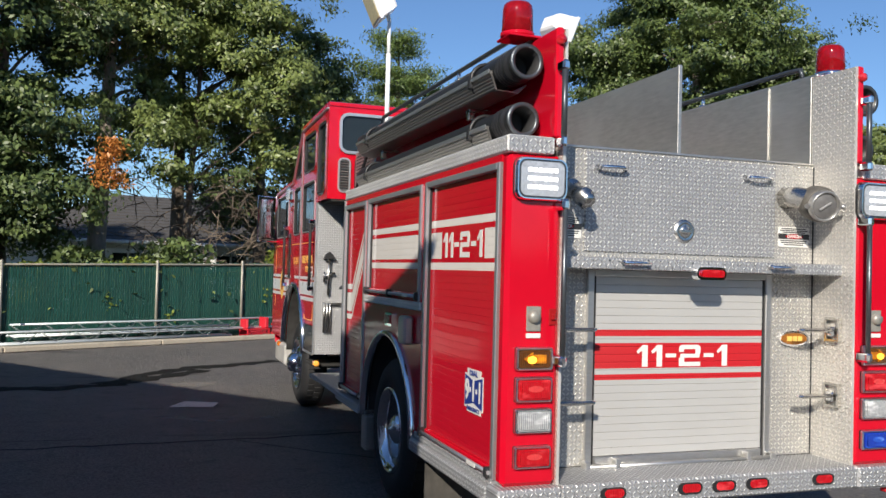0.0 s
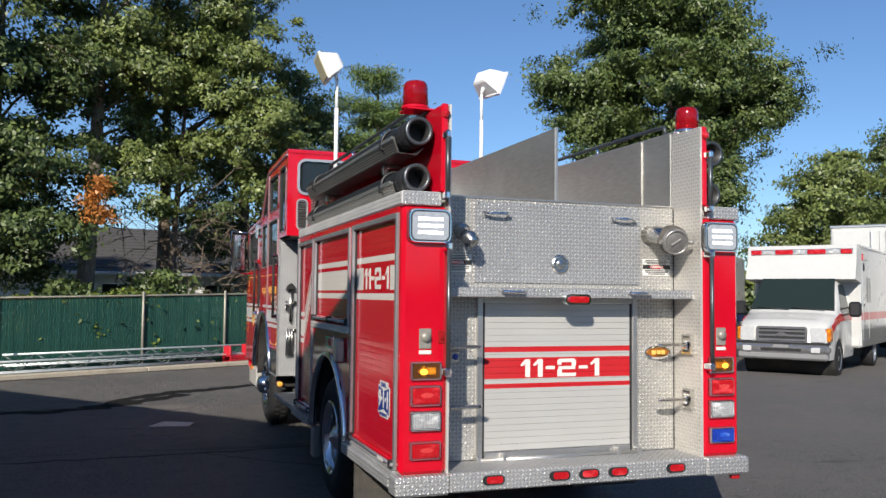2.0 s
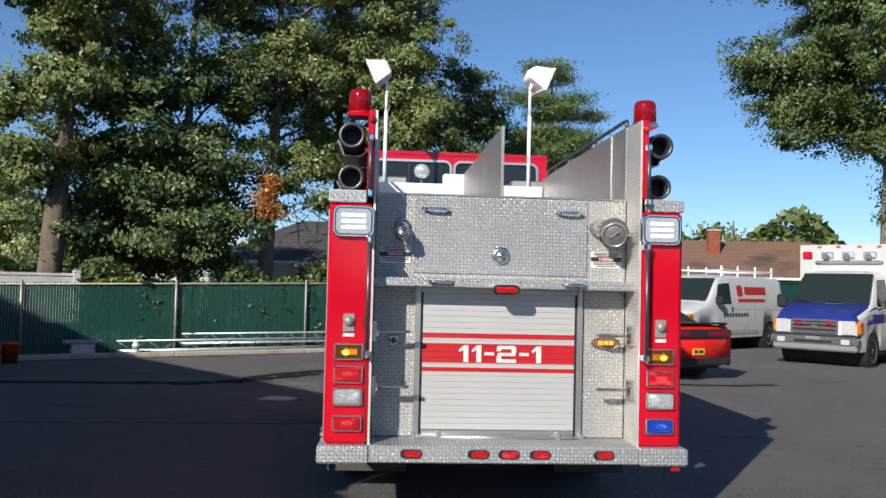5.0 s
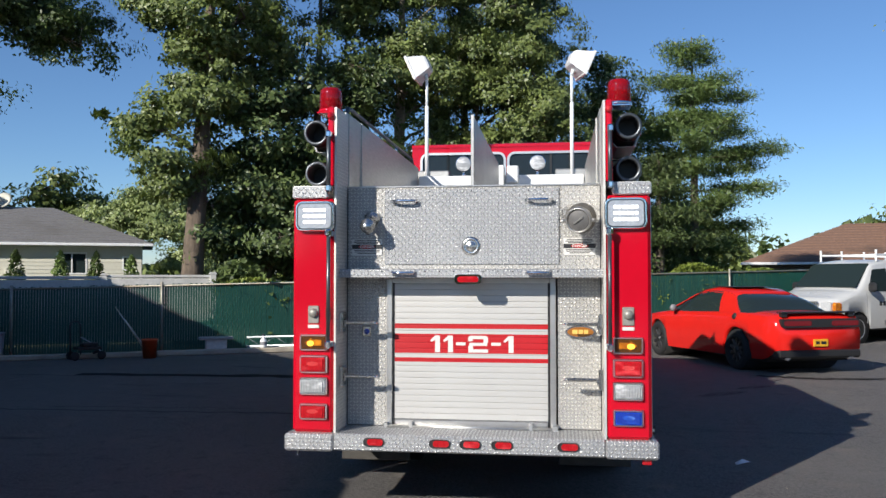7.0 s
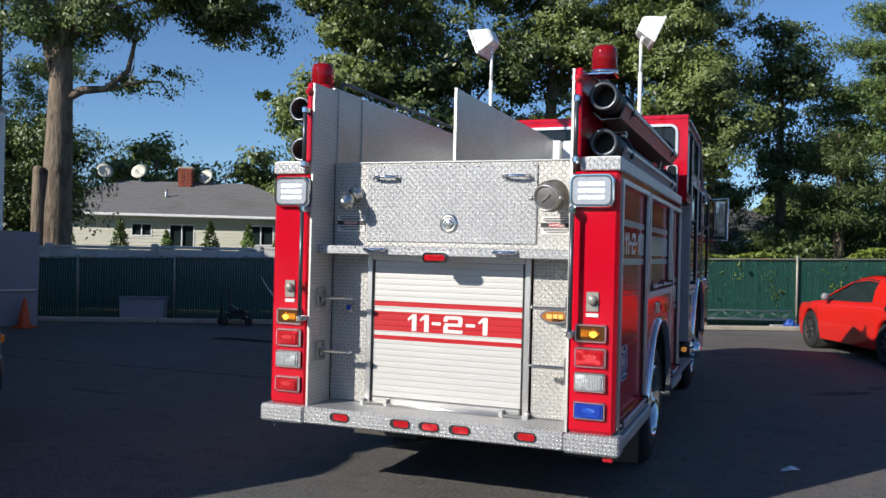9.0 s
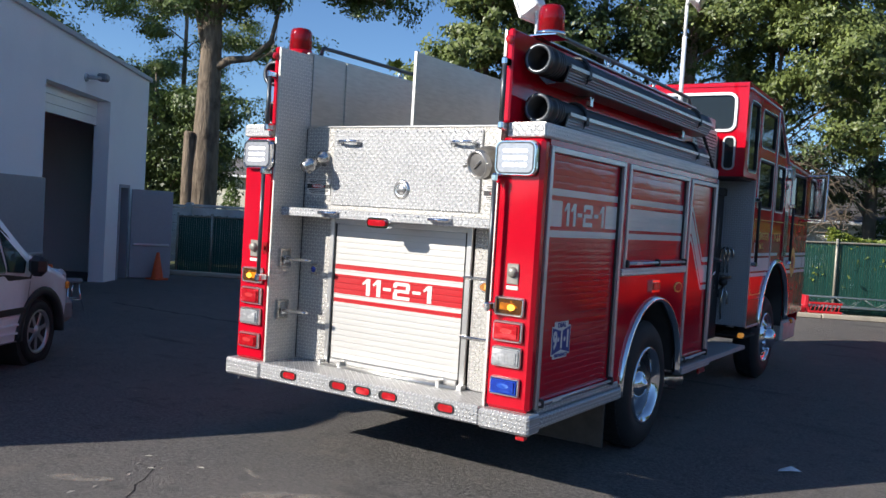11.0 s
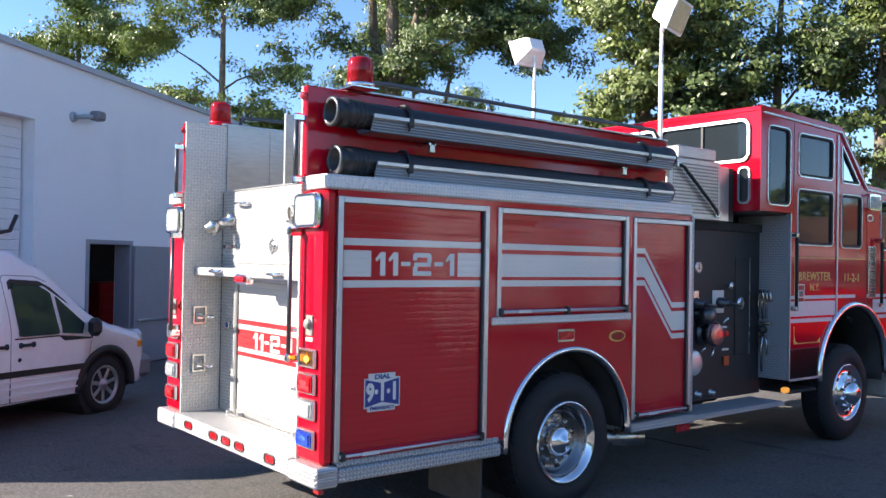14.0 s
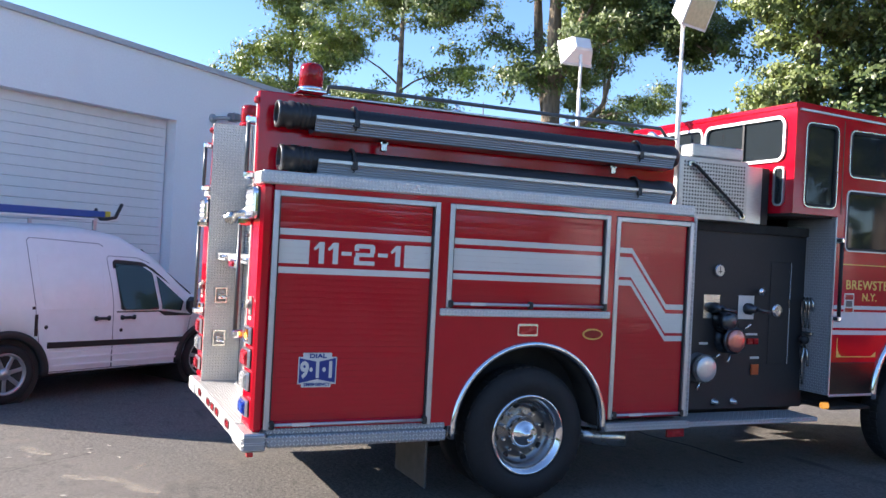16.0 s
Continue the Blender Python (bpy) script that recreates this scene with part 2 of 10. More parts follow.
def tread_material(name, u, v, pitch=0.0245, tone=0.54, tint=(1.0, 1.0, 1.0)):
    """Rolled aluminium with raised lozenges that lie crosswise by turns; u and v are the axes of the sheet."""
    m = bpy.data.materials.new(name)
    m.use_nodes = True
    nt = m.node_tree
    _, links, p = nodes_of(m)
    sep = nt.nodes.new("ShaderNodeSeparateXYZ")
    links.new(nt.nodes.new("ShaderNodeNewGeometry").outputs["Position"], sep.inputs[0])
    a = math_node(nt, "DIVIDE", sep.outputs[u], pitch)
    b = math_node(nt, "DIVIDE", sep.outputs[v], pitch)
    par = math_node(nt, "MODULO", math_node(nt, "ADD", math_node(nt, "ADD", math_node(nt, "FLOOR", a), math_node(nt, "FLOOR", b)), 4000.0), 2.0)
    sign = math_node(nt, "SUBTRACT", math_node(nt, "MULTIPLY", par, 2.0), 1.0)
    fa = math_node(nt, "SUBTRACT", math_node(nt, "FRACT", a), 0.5)
    fb = math_node(nt, "MULTIPLY", math_node(nt, "SUBTRACT", math_node(nt, "FRACT", b), 0.5), sign)
    lng = math_node(nt, "DIVIDE", math_node(nt, "ADD", fa, fb), 0.80)
    wid = math_node(nt, "DIVIDE", math_node(nt, "SUBTRACT", fa, fb), 0.28)
    d = math_node(nt, "ADD", math_node(nt, "MULTIPLY", lng, lng), math_node(nt, "MULTIPLY", wid, wid))
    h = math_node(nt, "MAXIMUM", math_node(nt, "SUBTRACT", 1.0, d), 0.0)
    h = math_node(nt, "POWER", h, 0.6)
    wide = noise_node(nt, 2.2, 5.0, 0.6)
    fine = noise_node(nt, 60.0, 4.0, 0.6)
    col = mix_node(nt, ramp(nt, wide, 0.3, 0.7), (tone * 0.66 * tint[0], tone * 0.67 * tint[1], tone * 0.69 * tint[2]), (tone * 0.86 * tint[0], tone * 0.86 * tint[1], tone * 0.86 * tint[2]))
    # Lozenge tops get a paler colour for the glints they catch.
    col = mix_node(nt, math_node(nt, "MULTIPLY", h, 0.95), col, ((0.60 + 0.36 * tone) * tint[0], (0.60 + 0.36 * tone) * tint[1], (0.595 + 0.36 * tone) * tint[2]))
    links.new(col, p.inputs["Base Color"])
    p.inputs["Metallic"].default_value = 0.60
    links.new(math_node(nt, "SUBTRACT", math_node(nt, "ADD", math_node(nt, "MULTIPLY", fine, 0.14), 0.50), math_node(nt, "MULTIPLY", h, 0.22)), p.inputs["Roughness"])
    bp = nt.nodes.new("ShaderNodeBump")
    bp.inputs["Distance"].default_value = 0.0075
    bp.inputs["Strength"].default_value = 1.0
    links.new(h, bp.inputs["Height"])
    links.new(bp.outputs[0], p.inputs["Normal"])
    return m


RED = (0.52, 0.004, 0.018)
red_paint = material("red_paint", RED, 0.09, 0.0, 0.06, 6.0, coarse=0.8, rough_vary=0.04, spec=0.46)
dark_red = material("dark_red_trim", (0.30, 0.01, 0.012), 0.3, 0.0, 0.08, 8.0, spec=0.3)
white_vinyl = material("white_vinyl", (0.70, 0.68, 0.64), 0.35, 0.0, 0.05, 20.0)
gold_leaf = material("gold_letters", (0.82, 0.50, 0.12), 0.4, 0.0, 0.1, 25.0)
rail_grey = material("dark_rail", (0.10, 0.11, 0.12), 0.35, 0.7, 0.1, 20.0)
tray_metal = material("ribbed_tray_aluminium", (0.46, 0.44, 0.41), 0.34, 0.9, 0.12, 9.0, coarse=1.5, stretch=(1, 0.1, 8))
lamp_cream = material("cream_lamp_glass", (0.72, 0.62, 0.38), 0.25, 0.0, 0.15, 30.0, coat=0.3)
lamp_face = material("lamp_reflector", (0.46, 0.475, 0.50), 0.2, 0.3, 0.2, 60.0, 0.001, coat=0.6)
hose_black = material("black_suction_hose", (0.014, 0.015, 0.017), 0.5, 0.0, 0.2, 30.0, rough_vary=0.12)
aluminium = material("brushed_aluminium", (0.60, 0.59, 0.57), 0.36, 0.9, 0.10, 18.0, 0.0004, coarse=2.0, stretch=(1, 1, 9))
sheet_metal = material("dull_sheet_metal", (0.50, 0.49, 0.46), 0.42, 0.85, 0.12, 9.0, 0.0006, coarse=1.2, stretch=(3, 1, 6), stain=(0.62, 0.61, 0.58))
trim_metal = material("anodised_trim", (0.58, 0.59, 0.60), 0.38, 0.85, 0.06, 30.0)
chrome = material("chrome", (0.86, 0.86, 0.87), 0.08, 1.0, 0.03, 12.0, rough_vary=0.04)
wheel_chrome = material("wheel_chrome", (0.80, 0.80, 0.81), 0.10, 1.0, 0.06, 14.0, 0.0006, bump_scale=9.0, rough_vary=0.05)
disc_metal = material("polished_wheel_disc", (0.27, 0.27, 0.275), 0.26, 1.0, 0.15, 18.0, 0.0006, rough_vary=0.1, stain=(0.20, 0.19, 0.18))
worn_chrome = material("worn_chrome", (0.62, 0.60, 0.56), 0.25, 1.0, 0.12, 14.0, rough_vary=0.1)
rubber = material("black_rubber", (0.014, 0.014, 0.015), 0.72, 0.0, 0.25, 40.0, 0.0008, stain=(0.024, 0.023, 0.022))
flap_rubber = material("dusty_rubber", (0.060, 0.055, 0.048), 0.8, 0.0, 0.25, 14.0, 0.0008, stain=(0.11, 0.10, 0.085))
black_plastic = material("black_plastic", (0.02, 0.02, 0.021), 0.45, 0.0, 0.15, 30.0)
black_panel = material("black_pump_panel", (0.018, 0.018, 0.02), 0.55, 0.0, 0.2, 60.0, 0.0006)
under_black = material("chassis_black", (0.016, 0.015, 0.014), 0.8, 0.0, 0.3, 12.0, 0.001, stain=(0.05, 0.045, 0.04))
# One plate in several tones: each holds the brightness light gives its place.
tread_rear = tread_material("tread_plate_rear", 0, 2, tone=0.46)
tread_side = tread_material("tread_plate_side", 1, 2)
# The warm tints put reflected sunlight into the colour.
tread_recess_lit = tread_material("tread_plate_recess_lit", 1, 2, tone=0.86, tint=(1.0, 0.955, 0.88))
tread_wall_lit = tread_material("tread_plate_wall_lit", 0, 2, tone=0.60, tint=(1.0, 0.965, 0.90))
tread_edge_lit = tread_material("tread_plate_edge_lit", 1, 2, tone=0.98, tint=(1.0, 0.97, 0.92))
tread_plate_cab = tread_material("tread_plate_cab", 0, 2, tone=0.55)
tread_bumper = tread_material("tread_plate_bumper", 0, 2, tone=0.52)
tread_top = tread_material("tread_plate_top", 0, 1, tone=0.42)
paint_white = material("white_paint", (0.80, 0.80, 0.79), 0.35, 0.0, 0.04, 10.0, coat=0.3)


def lens_material(name, colour, glow=0.0, rough=0.18, ribs=0.0, pale=None):
    """Moulded plastic: fine upright ribs over a mottled reflector, with pale spots coloured in for its highlights."""
    m = material(name, colour, rough, 0.0, 0.18, 45.0, coat=0.6)
    nt = m.node_tree
    _, links, p = nodes_of(m)
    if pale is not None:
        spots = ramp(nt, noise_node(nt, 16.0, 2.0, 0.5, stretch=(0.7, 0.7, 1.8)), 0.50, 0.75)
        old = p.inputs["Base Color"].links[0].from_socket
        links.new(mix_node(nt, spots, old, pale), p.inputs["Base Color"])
    if ribs:
        sep = nt.nodes.new("ShaderNodeSeparateXYZ")
        links.new(nt.nodes.new("ShaderNodeNewGeometry").outputs["Position"], sep.inputs[0])
        along = math_node(nt, "ADD", sep.outputs[0], sep.outputs[1])
        wave = math_node(nt, "SINE", math_node(nt, "MULTIPLY", along, 2 * math.pi / 0.010))
        b = nt.nodes.new("ShaderNodeBump")
        b.inputs["Distance"].default_value = ribs
        links.new(math_node(nt, "ADD", wave, math_node(nt, "MULTIPLY", noise_node(nt, 40.0), 2.5)), b.inputs["Height"])
        links.new(b.outputs[0], p.inputs["Normal"])
    if glow:
        p.inputs["Emission Color"].default_value = (*colour, 1)
        p.inputs["Emission Strength"].default_value = glow
    return m


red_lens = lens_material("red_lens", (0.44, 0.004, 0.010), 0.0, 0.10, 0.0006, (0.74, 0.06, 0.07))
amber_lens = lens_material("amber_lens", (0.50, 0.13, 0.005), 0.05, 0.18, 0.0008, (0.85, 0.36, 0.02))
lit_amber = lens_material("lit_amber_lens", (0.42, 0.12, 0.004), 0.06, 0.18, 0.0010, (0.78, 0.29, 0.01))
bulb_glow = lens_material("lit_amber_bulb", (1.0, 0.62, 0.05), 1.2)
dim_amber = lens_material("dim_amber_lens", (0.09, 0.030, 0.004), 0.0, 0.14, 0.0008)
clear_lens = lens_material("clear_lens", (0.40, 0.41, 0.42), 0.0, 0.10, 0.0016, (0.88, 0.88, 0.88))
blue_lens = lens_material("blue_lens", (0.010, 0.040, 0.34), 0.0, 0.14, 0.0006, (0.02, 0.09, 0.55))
# Paler lens colours for the highlight ovals on the signal lamps.
pale_red = lens_material("red_reflector_glint", (0.62, 0.05, 0.05), 0.0, 0.10, 0.0006, (0.85, 0.30, 0.28))
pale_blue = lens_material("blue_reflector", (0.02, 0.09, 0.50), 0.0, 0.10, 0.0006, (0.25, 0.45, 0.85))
led_light = lens_material("lit_led", (1.0, 0.98, 0.95), 1.6)
beacon_lens = lens_material("beacon_lens", (0.50, 0.008, 0.016), 0.0, 0.10)
beacon_lens.node_tree.nodes["Principled BSDF"].inputs["Transmission Weight"].default_value = 0.55
beacon_lens.node_tree.nodes["Principled BSDF"].inputs["IOR"].default_value = 1.2


def glass_material(name, tint, rough=0.03):
    m = bpy.data.materials.new(name)
    m.use_nodes = True
    nt = m.node_tree
    _, links, p = nodes_of(m)
    p.inputs["Base Color"].default_value = (*tint, 1)
    p.inputs["Transmission Weight"].default_value = 0.45
    p.inputs["Specular IOR Level"].default_value = 0.4
    p.inputs["IOR"].default_value = 1.45
    links.new(math_node(nt, "MULTIPLY", noise_node(nt, 6.0), rough * 2), p.inputs["Roughness"])
    return m


dark_glass = glass_material("tinted_glass", (0.03, 0.04, 0.045))
car_glass = glass_material("car_glass", (0.022, 0.034, 0.034))
car_glass.node_tree.nodes["Principled BSDF"].inputs["Transmission Weight"].default_value = 0.15
car_glass.node_tree.nodes["Principled BSDF"].inputs["Specular IOR Level"].default_value = 0.16


# ---- the yard: ground, kerb, fences, building ----
def asphalt_material():
    m = bpy.data.materials.new("asphalt")
    m.use_nodes = True
    nt = m.node_tree
    _, links, p = nodes_of(m)
    stones = math_node(nt, "ADD", math_node(nt, "MULTIPLY", noise_node(nt, 95.0, 4.0, 0.7), 0.5), math_node(nt, "MULTIPLY", noise_node(nt, 34.0, 5.0, 0.7), 0.5))
    patches = noise_node(nt, 0.35, 4.0, 0.6)
    stains = noise_node(nt, 1.7, 5.0, 0.65)
    streaks = noise_node(nt, 0.9, 3.0, 0.6, stretch=(0.35, 1.6, 1))
    col = mix_node(nt, ramp(nt, stones, 0.40, 0.60), (0.047, 0.045, 0.044), (0.280, 0.260, 0.245))
    col = mix_node(nt, math_node(nt, "MULTIPLY", ramp(nt, patches, 0.42, 0.62), 0.55), col, (0.205, 0.187, 0.172))
    col = mix_node(nt, math_node(nt, "MULTIPLY", ramp(nt, stains, 0.55, 0.70), 0.55), col, (0.265, 0.232, 0.200))
    col = mix_node(nt, math_node(nt, "MULTIPLY", ramp(nt, streaks, 0.62, 0.7), 0.6), col, (0.030, 0.030, 0.032))
    worn = noise_node(nt, 5.5, 5.0, 0.7)
    col = mix_node(nt, math_node(nt, "MULTIPLY", ramp(nt, worn, 0.54, 0.66), 0.4), col, (0.040, 0.040, 0.041))
    links.new(col, p.inputs["Base Color"])
    links.new(math_node(nt, "ADD", math_node(nt, "MULTIPLY", stains, 0.25), 0.62), p.inputs["Roughness"])
    b = nt.nodes.new("ShaderNodeBump")
    b.inputs["Distance"].default_value = 0.055
    links.new(stones, b.inputs["Height"])
    links.new(b.outputs[0], p.inputs["Normal"])
    return m


asphalt = asphalt_material()
grass_soil = material("grass", (0.07, 0.085, 0.03), 0.9, 0.0, 0.4, 25.0, 0.01, stain=(0.10, 0.09, 0.05), coarse=0.6)
concrete = material("kerb_concrete", (0.42, 0.37, 0.29), 0.85, 0.0, 0.15, 30.0, 0.002, stain=(0.28, 0.25, 0.20))
stucco = material("white_wall_paint", (0.88, 0.885, 0.90), 0.75, 0.0, 0.04, 40.0, 0.0015, stain=(0.82, 0.83, 0.85), coarse=0.7)
grey_paint = material("grey_door_paint", (0.30, 0.31, 0.34), 0.5, 0.0, 0.06, 20.0)
fence_slat = material("green_privacy_slat", (0.012, 0.082, 0.062), 0.5, 0.0, 0.2, 20.0, random_tone=0.5)
fence_post_paint = material("galvanised_post", (0.30, 0.285, 0.235), 0.5, 0.5, 0.25, 18.0, stain=(0.35, 0.22, 0.10))
truss_metal = material("truss_aluminium", (0.62, 0.66, 0.66), 0.4, 0.6, 0.1, 20.0)

sh = Shape()
sh.add([(-450, -450, 0), (450, -450, 0), (450, 450, 0), (-450, 450, 0)], [(0, 1, 2, 3)])
tagged(part("ground", sh, asphalt), "dark sealed asphalt yard with stains and scuffs", "ground", kind="structure")

# the fence line: origin near its middle, u along it, v behind it
FO, FA = Vector((-4.0, 13.3, 0)), radians(29.0)
FU, FV = Vector((math.cos(FA), math.sin(FA), 0)), Vector((-math.sin(FA), math.cos(FA), 0))
FENCE = Matrix((( FU.x, FV.x, 0, FO.x), (FU.y, FV.y, 0, FO.y), (0, 0, 1, 0), (0, 0, 0, 1)))

sh = Shape()
sh.add([(-200, 0.2, 0.02), (200, 0.2, 0.02), (200, 300, 0.02), (-200, 300, 0.02)], [(0, 1, 2, 3)])
lawn = part("ground_behind_fence", sh, grass_soil)
lawn.matrix_world = FENCE
tagged(lawn, "rough grass and soil behind the fence", "ground", kind="structure")

sh = Shape()
u = -10.2
rng = random.Random(4)
while u < 34:
    step = 3.0
    sh.box(u + 0.006, u + step - 0.006, 0.0, 0.2, 0, 0.11 + rng.uniform(-0.006, 0.006), 0.02)
    u += step
kerb = part("kerb", sh, concrete)
kerb.matrix_world = FENCE
tagged(kerb, "weathered concrete kerb along the fence", "kerb", kind="structure")


def chain_fence(name, label, posts, v, m, pitch):
    """Chain-link fence with woven slats; its top rises gently along it."""
    fence = thing(name, label, "fence", kind="structure", m=m)
    def top(u):
        return 1.58 + 0.021 * u
    u0, u1 = posts[0], posts[-1]
    post_mesh = Shape().tube([(0, 0, 0), (0, 0, 1.02)], 0.03, 10).lathe([(0.036, 1.01), (0.034, 1.03), (0.001, 1.04)], Matrix(), 10).mesh("post")
    post_mesh.materials.append(fence_post_paint)
    for u in posts:
        ob = part("post", post_mesh, None, fence)
        ob.matrix_local = pose(u, v - 0.045, 0) @ Matrix.Diagonal((1, 1, top(u), 1))
    part("top_rail", Shape().tube([(u0, v - 0.03, top(u0) - 0.03), (u1, v - 0.03, top(u1) - 0.03)], 0.021, 8), fence_post_paint, fence)
    count = int((u1 - u0) / pitch)
    many = Shape()
    rr = random.Random(name)
    slat = Shape().box(-pitch * 0.42, pitch * 0.42, -0.006, 0.006, 0.05, 1.0, 0.003).mesh("slat")
    slat.materials.append(fence_slat)
    for i in range(count):
        x = u0 + (i + 0.5) * pitch
        dy, dz = rr.uniform(-0.004, 0.004), rr.uniform(-0.02, 0.012)
        if 5.0 < x < 12.5 or -1.5 < x < 5.0:
            ob = part("slat", slat, None, fence)
            ob.matrix_local = pose(x, v + dy, 0) @ Matrix.Diagonal((1, 1, top(x) + dz, 1))
        else:
            many.box(x - pitch * 0.42, x + pitch * 0.42, v - 0.006 + dy, v + 0.006 + dy, 0.05, top(x) + dz)
    tagged(part("slats", many, fence_slat, fence), kind="stuff")
    # the wire mesh in front of the slats
    wire = Shape()
    u = u0
    while u < 14:
        if u > -9:
            for sgn in (-1, 1):
                h = top(u)
                wire.tube([(u - sgn * h * 0.27, v - 0.014, 0.04), (u + sgn * h * 0.27, v - 0.014, h - 0.02)], 0.0022, 3, False)
        u += 0.11
    tagged(part("wire_mesh", wire, fence_wire, fence), kind="stuff")
    return fence


fence_wire = material("green_wire", (0.03, 0.11, 0.085), 0.5, 0.2, 0.1)
chain_fence("fence_green", "green privacy slats woven into a chain-link fence", [-9.9, -9.07, -7.0, -4.07, -1.0, 2.08, 4.17, 5.28, 7.92, 11.19, 14.2, 17.2, 20.2, 23.2, 26.2, 29.2], 0.8, FENCE, 0.054)

# pale vinyl fence just behind it
white_fence = thing("fence_white", "weathered white vinyl fence with capped posts", "fence", kind="structure", m=FENCE)
weathered_white = material("weathered_vinyl", (0.58, 0.57, 0.54), 0.6, 0.0, 0.12, 12.0, 0.001, stain=(0.40, 0.39, 0.36))
for i in range(5):
    u0, u1 = -2.9 - 2.35 * (i + 1), -2.9 - 2.35 * i
    z = 1.70 - 0.03 * i
    for k in range(7):
        part("board", Shape().box(u0 + 0.06, u1 - 0.06, 1.58, 1.62, 0.2 + k * (z - 0.27) / 7, 0.2 + (k + 1) * (z - 0.27) / 7 - 0.008, 0.004), weathered_white, white_fence)
    part("rail", Shape().box(u0 + 0.06, u1 - 0.06, 1.565, 1.635, z - 0.065, z, 0.01), weathered_white, white_fence)
    part("post", Shape().box(u1 - 0.07, u1 + 0.07, 1.53, 1.67, 0.0, z + 0.02, 0.008).prism([(u1 - 0.085, z + 0.02), (u1 + 0.085, z + 0.02), (u1 + 0.05, z + 0.07), (u1 - 0.05, z + 0.07)], "y", 1.52, 1.68), weathered_white, white_fence)

# ---- white building ----
WO, WU = Vector((-7.97, 1.13, 0)), Vector((-0.572, 0.82, 0)).normalized()
WN = Vector((-WU.y, WU.x, 0))            # into the building
BUILD = Matrix(((WU.x, WN.x, 0, WO.x), (WU.y, WN.y, 0, WO.y), (0, 0, 1, 0), (0, 0, 0, 1)))


def wall_with_holes(s0, s1, top0, top1, holes, thick):
    """A wall in the plane of s and height, with rectangular openings (s0, s1, z0, z1) right through it."""
    sh = Shape()
    cuts = sorted({s0, s1, *[h[0] for h in holes], *[h[1] for h in holes]})
    for a, b in zip(cuts, cuts[1:]):
        ta = top0 + (top1 - top0) * (a - s0) / (s1 - s0)
        tb = top0 + (top1 - top0) * (b - s0) / (s1 - s0)
        inside = sorted((h[2], h[3]) for h in holes if h[0] < (a + b) / 2 < h[1])
        z = 0.0
        for z0, z1 in inside:
            if z0 > z + 1e-4:
                sh.box(a, b, 0, thick, z, z0)
            z = z1
        sh.prism([(a, z), (b, z), (b, tb), (a, ta)], "y", 0, thick)
    return sh


S0, S1 = -6.05, 8.3
HOLES = [(-5.4, -0.88, 0.0, 3.68), (0.26, 1.27, 0.0, 1.98), (3.12, 6.02, 0.0, 3.55), (6.75, 7.25, 0.0, 1.92)]
wall_east = part("wall_east", wall_with_holes(S0, S1, 4.75, 4.3, HOLES, 0.3), stucco)
wall_east.matrix_world = BUILD
tagged(wall_east, "white-painted block wall with garage and side doors", "wall", kind="structure")
for nm, args in (("wall_south", (S0, S0 + 0.3, 0.3, 14.0, 0, 4.75)), ("wall_north", (S1 - 0.3, S1, 0.3, 14.0, 0, 4.3)), ("wall_west", (S0, S1, 14.0, 14.3, 0, 4.3))):
    w = part(nm, Shape().box(*args), stucco)
    w.matrix_world = BUILD
    tagged(w, "plain white-painted outer wall of the garage", "wall", kind="structure")
# Unseen wall added beside the garage; its outline is shaped to throw the shadow edge.
stub = part("wall_yard", Shape().prism([(-6.72, 0.0), (S0 - 0.004, 0.0), (S0 - 0.004, 3.08), (-6.27, 3.06), (-6.56, 2.95), (-6.64, 2.88), (-6.72, 2.45)], "y", 0.0, 0.25), stucco)
stub.matrix_world = BUILD
tagged(stub, "unseen low white wall added to cast the yard's shadow edge", "wall", kind="structure")
roof = part("roof", Shape().prism([(S0 - 0.05, 4.75), (S1 + 0.05, 4.3), (S1 + 0.05, 4.38), (S0 - 0.05, 4.83)], "y", -0.06, 14.35), material("roof_edge", (0.50, 0.52, 0.55), 0.6, 0.2, 0.1))
roof.matrix_world = BUILD
tagged(roof, "flat roof with a pale metal edge", "roof", kind="structure")
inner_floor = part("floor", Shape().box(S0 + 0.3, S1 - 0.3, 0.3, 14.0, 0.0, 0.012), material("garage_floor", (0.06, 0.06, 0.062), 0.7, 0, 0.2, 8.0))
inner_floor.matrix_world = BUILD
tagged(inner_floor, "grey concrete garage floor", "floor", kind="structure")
# Near-black colour holds the shade of the garage's inside.
inner_dim = material("garage_inside_shade", (0.035, 0.036, 0.038), 0.8, 0, 0.15, 6.0)
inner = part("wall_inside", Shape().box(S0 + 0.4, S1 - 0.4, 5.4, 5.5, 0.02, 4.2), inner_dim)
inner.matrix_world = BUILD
tagged(inner, "inner garage partition, its shade put into a near-black colour", "wall", kind="structure")


def roller_door(name, label, s0, s1, z0, z1, depth):
    door = thing(name, label, "garage door", kind="structure", m=BUILD)
    h = (z1 - z0) / max(1, round((z1 - z0) / 0.142))
    n = round((z1 - z0) / h)
    me = Shape().box(s0 + 0.02, s1 - 0.02, depth, depth + 0.04, 0.0015, h - 0.0015, 0.007).mesh("panel")
    me.materials.append(paint_white)
    for i in range(n):
        ob = part("panel", me, None, door)
        ob.matrix_local = pose(0, 0, z0 + i * h)
    return door


roller_door("garage_door_closed", "closed white sectional garage door", -5.4, -0.88, 0.0, 3.68, 0.2)
roller_door("garage_door_open", "raised white sectional garage door", 3.12, 6.02, 3.08, 3.55, 0.25)

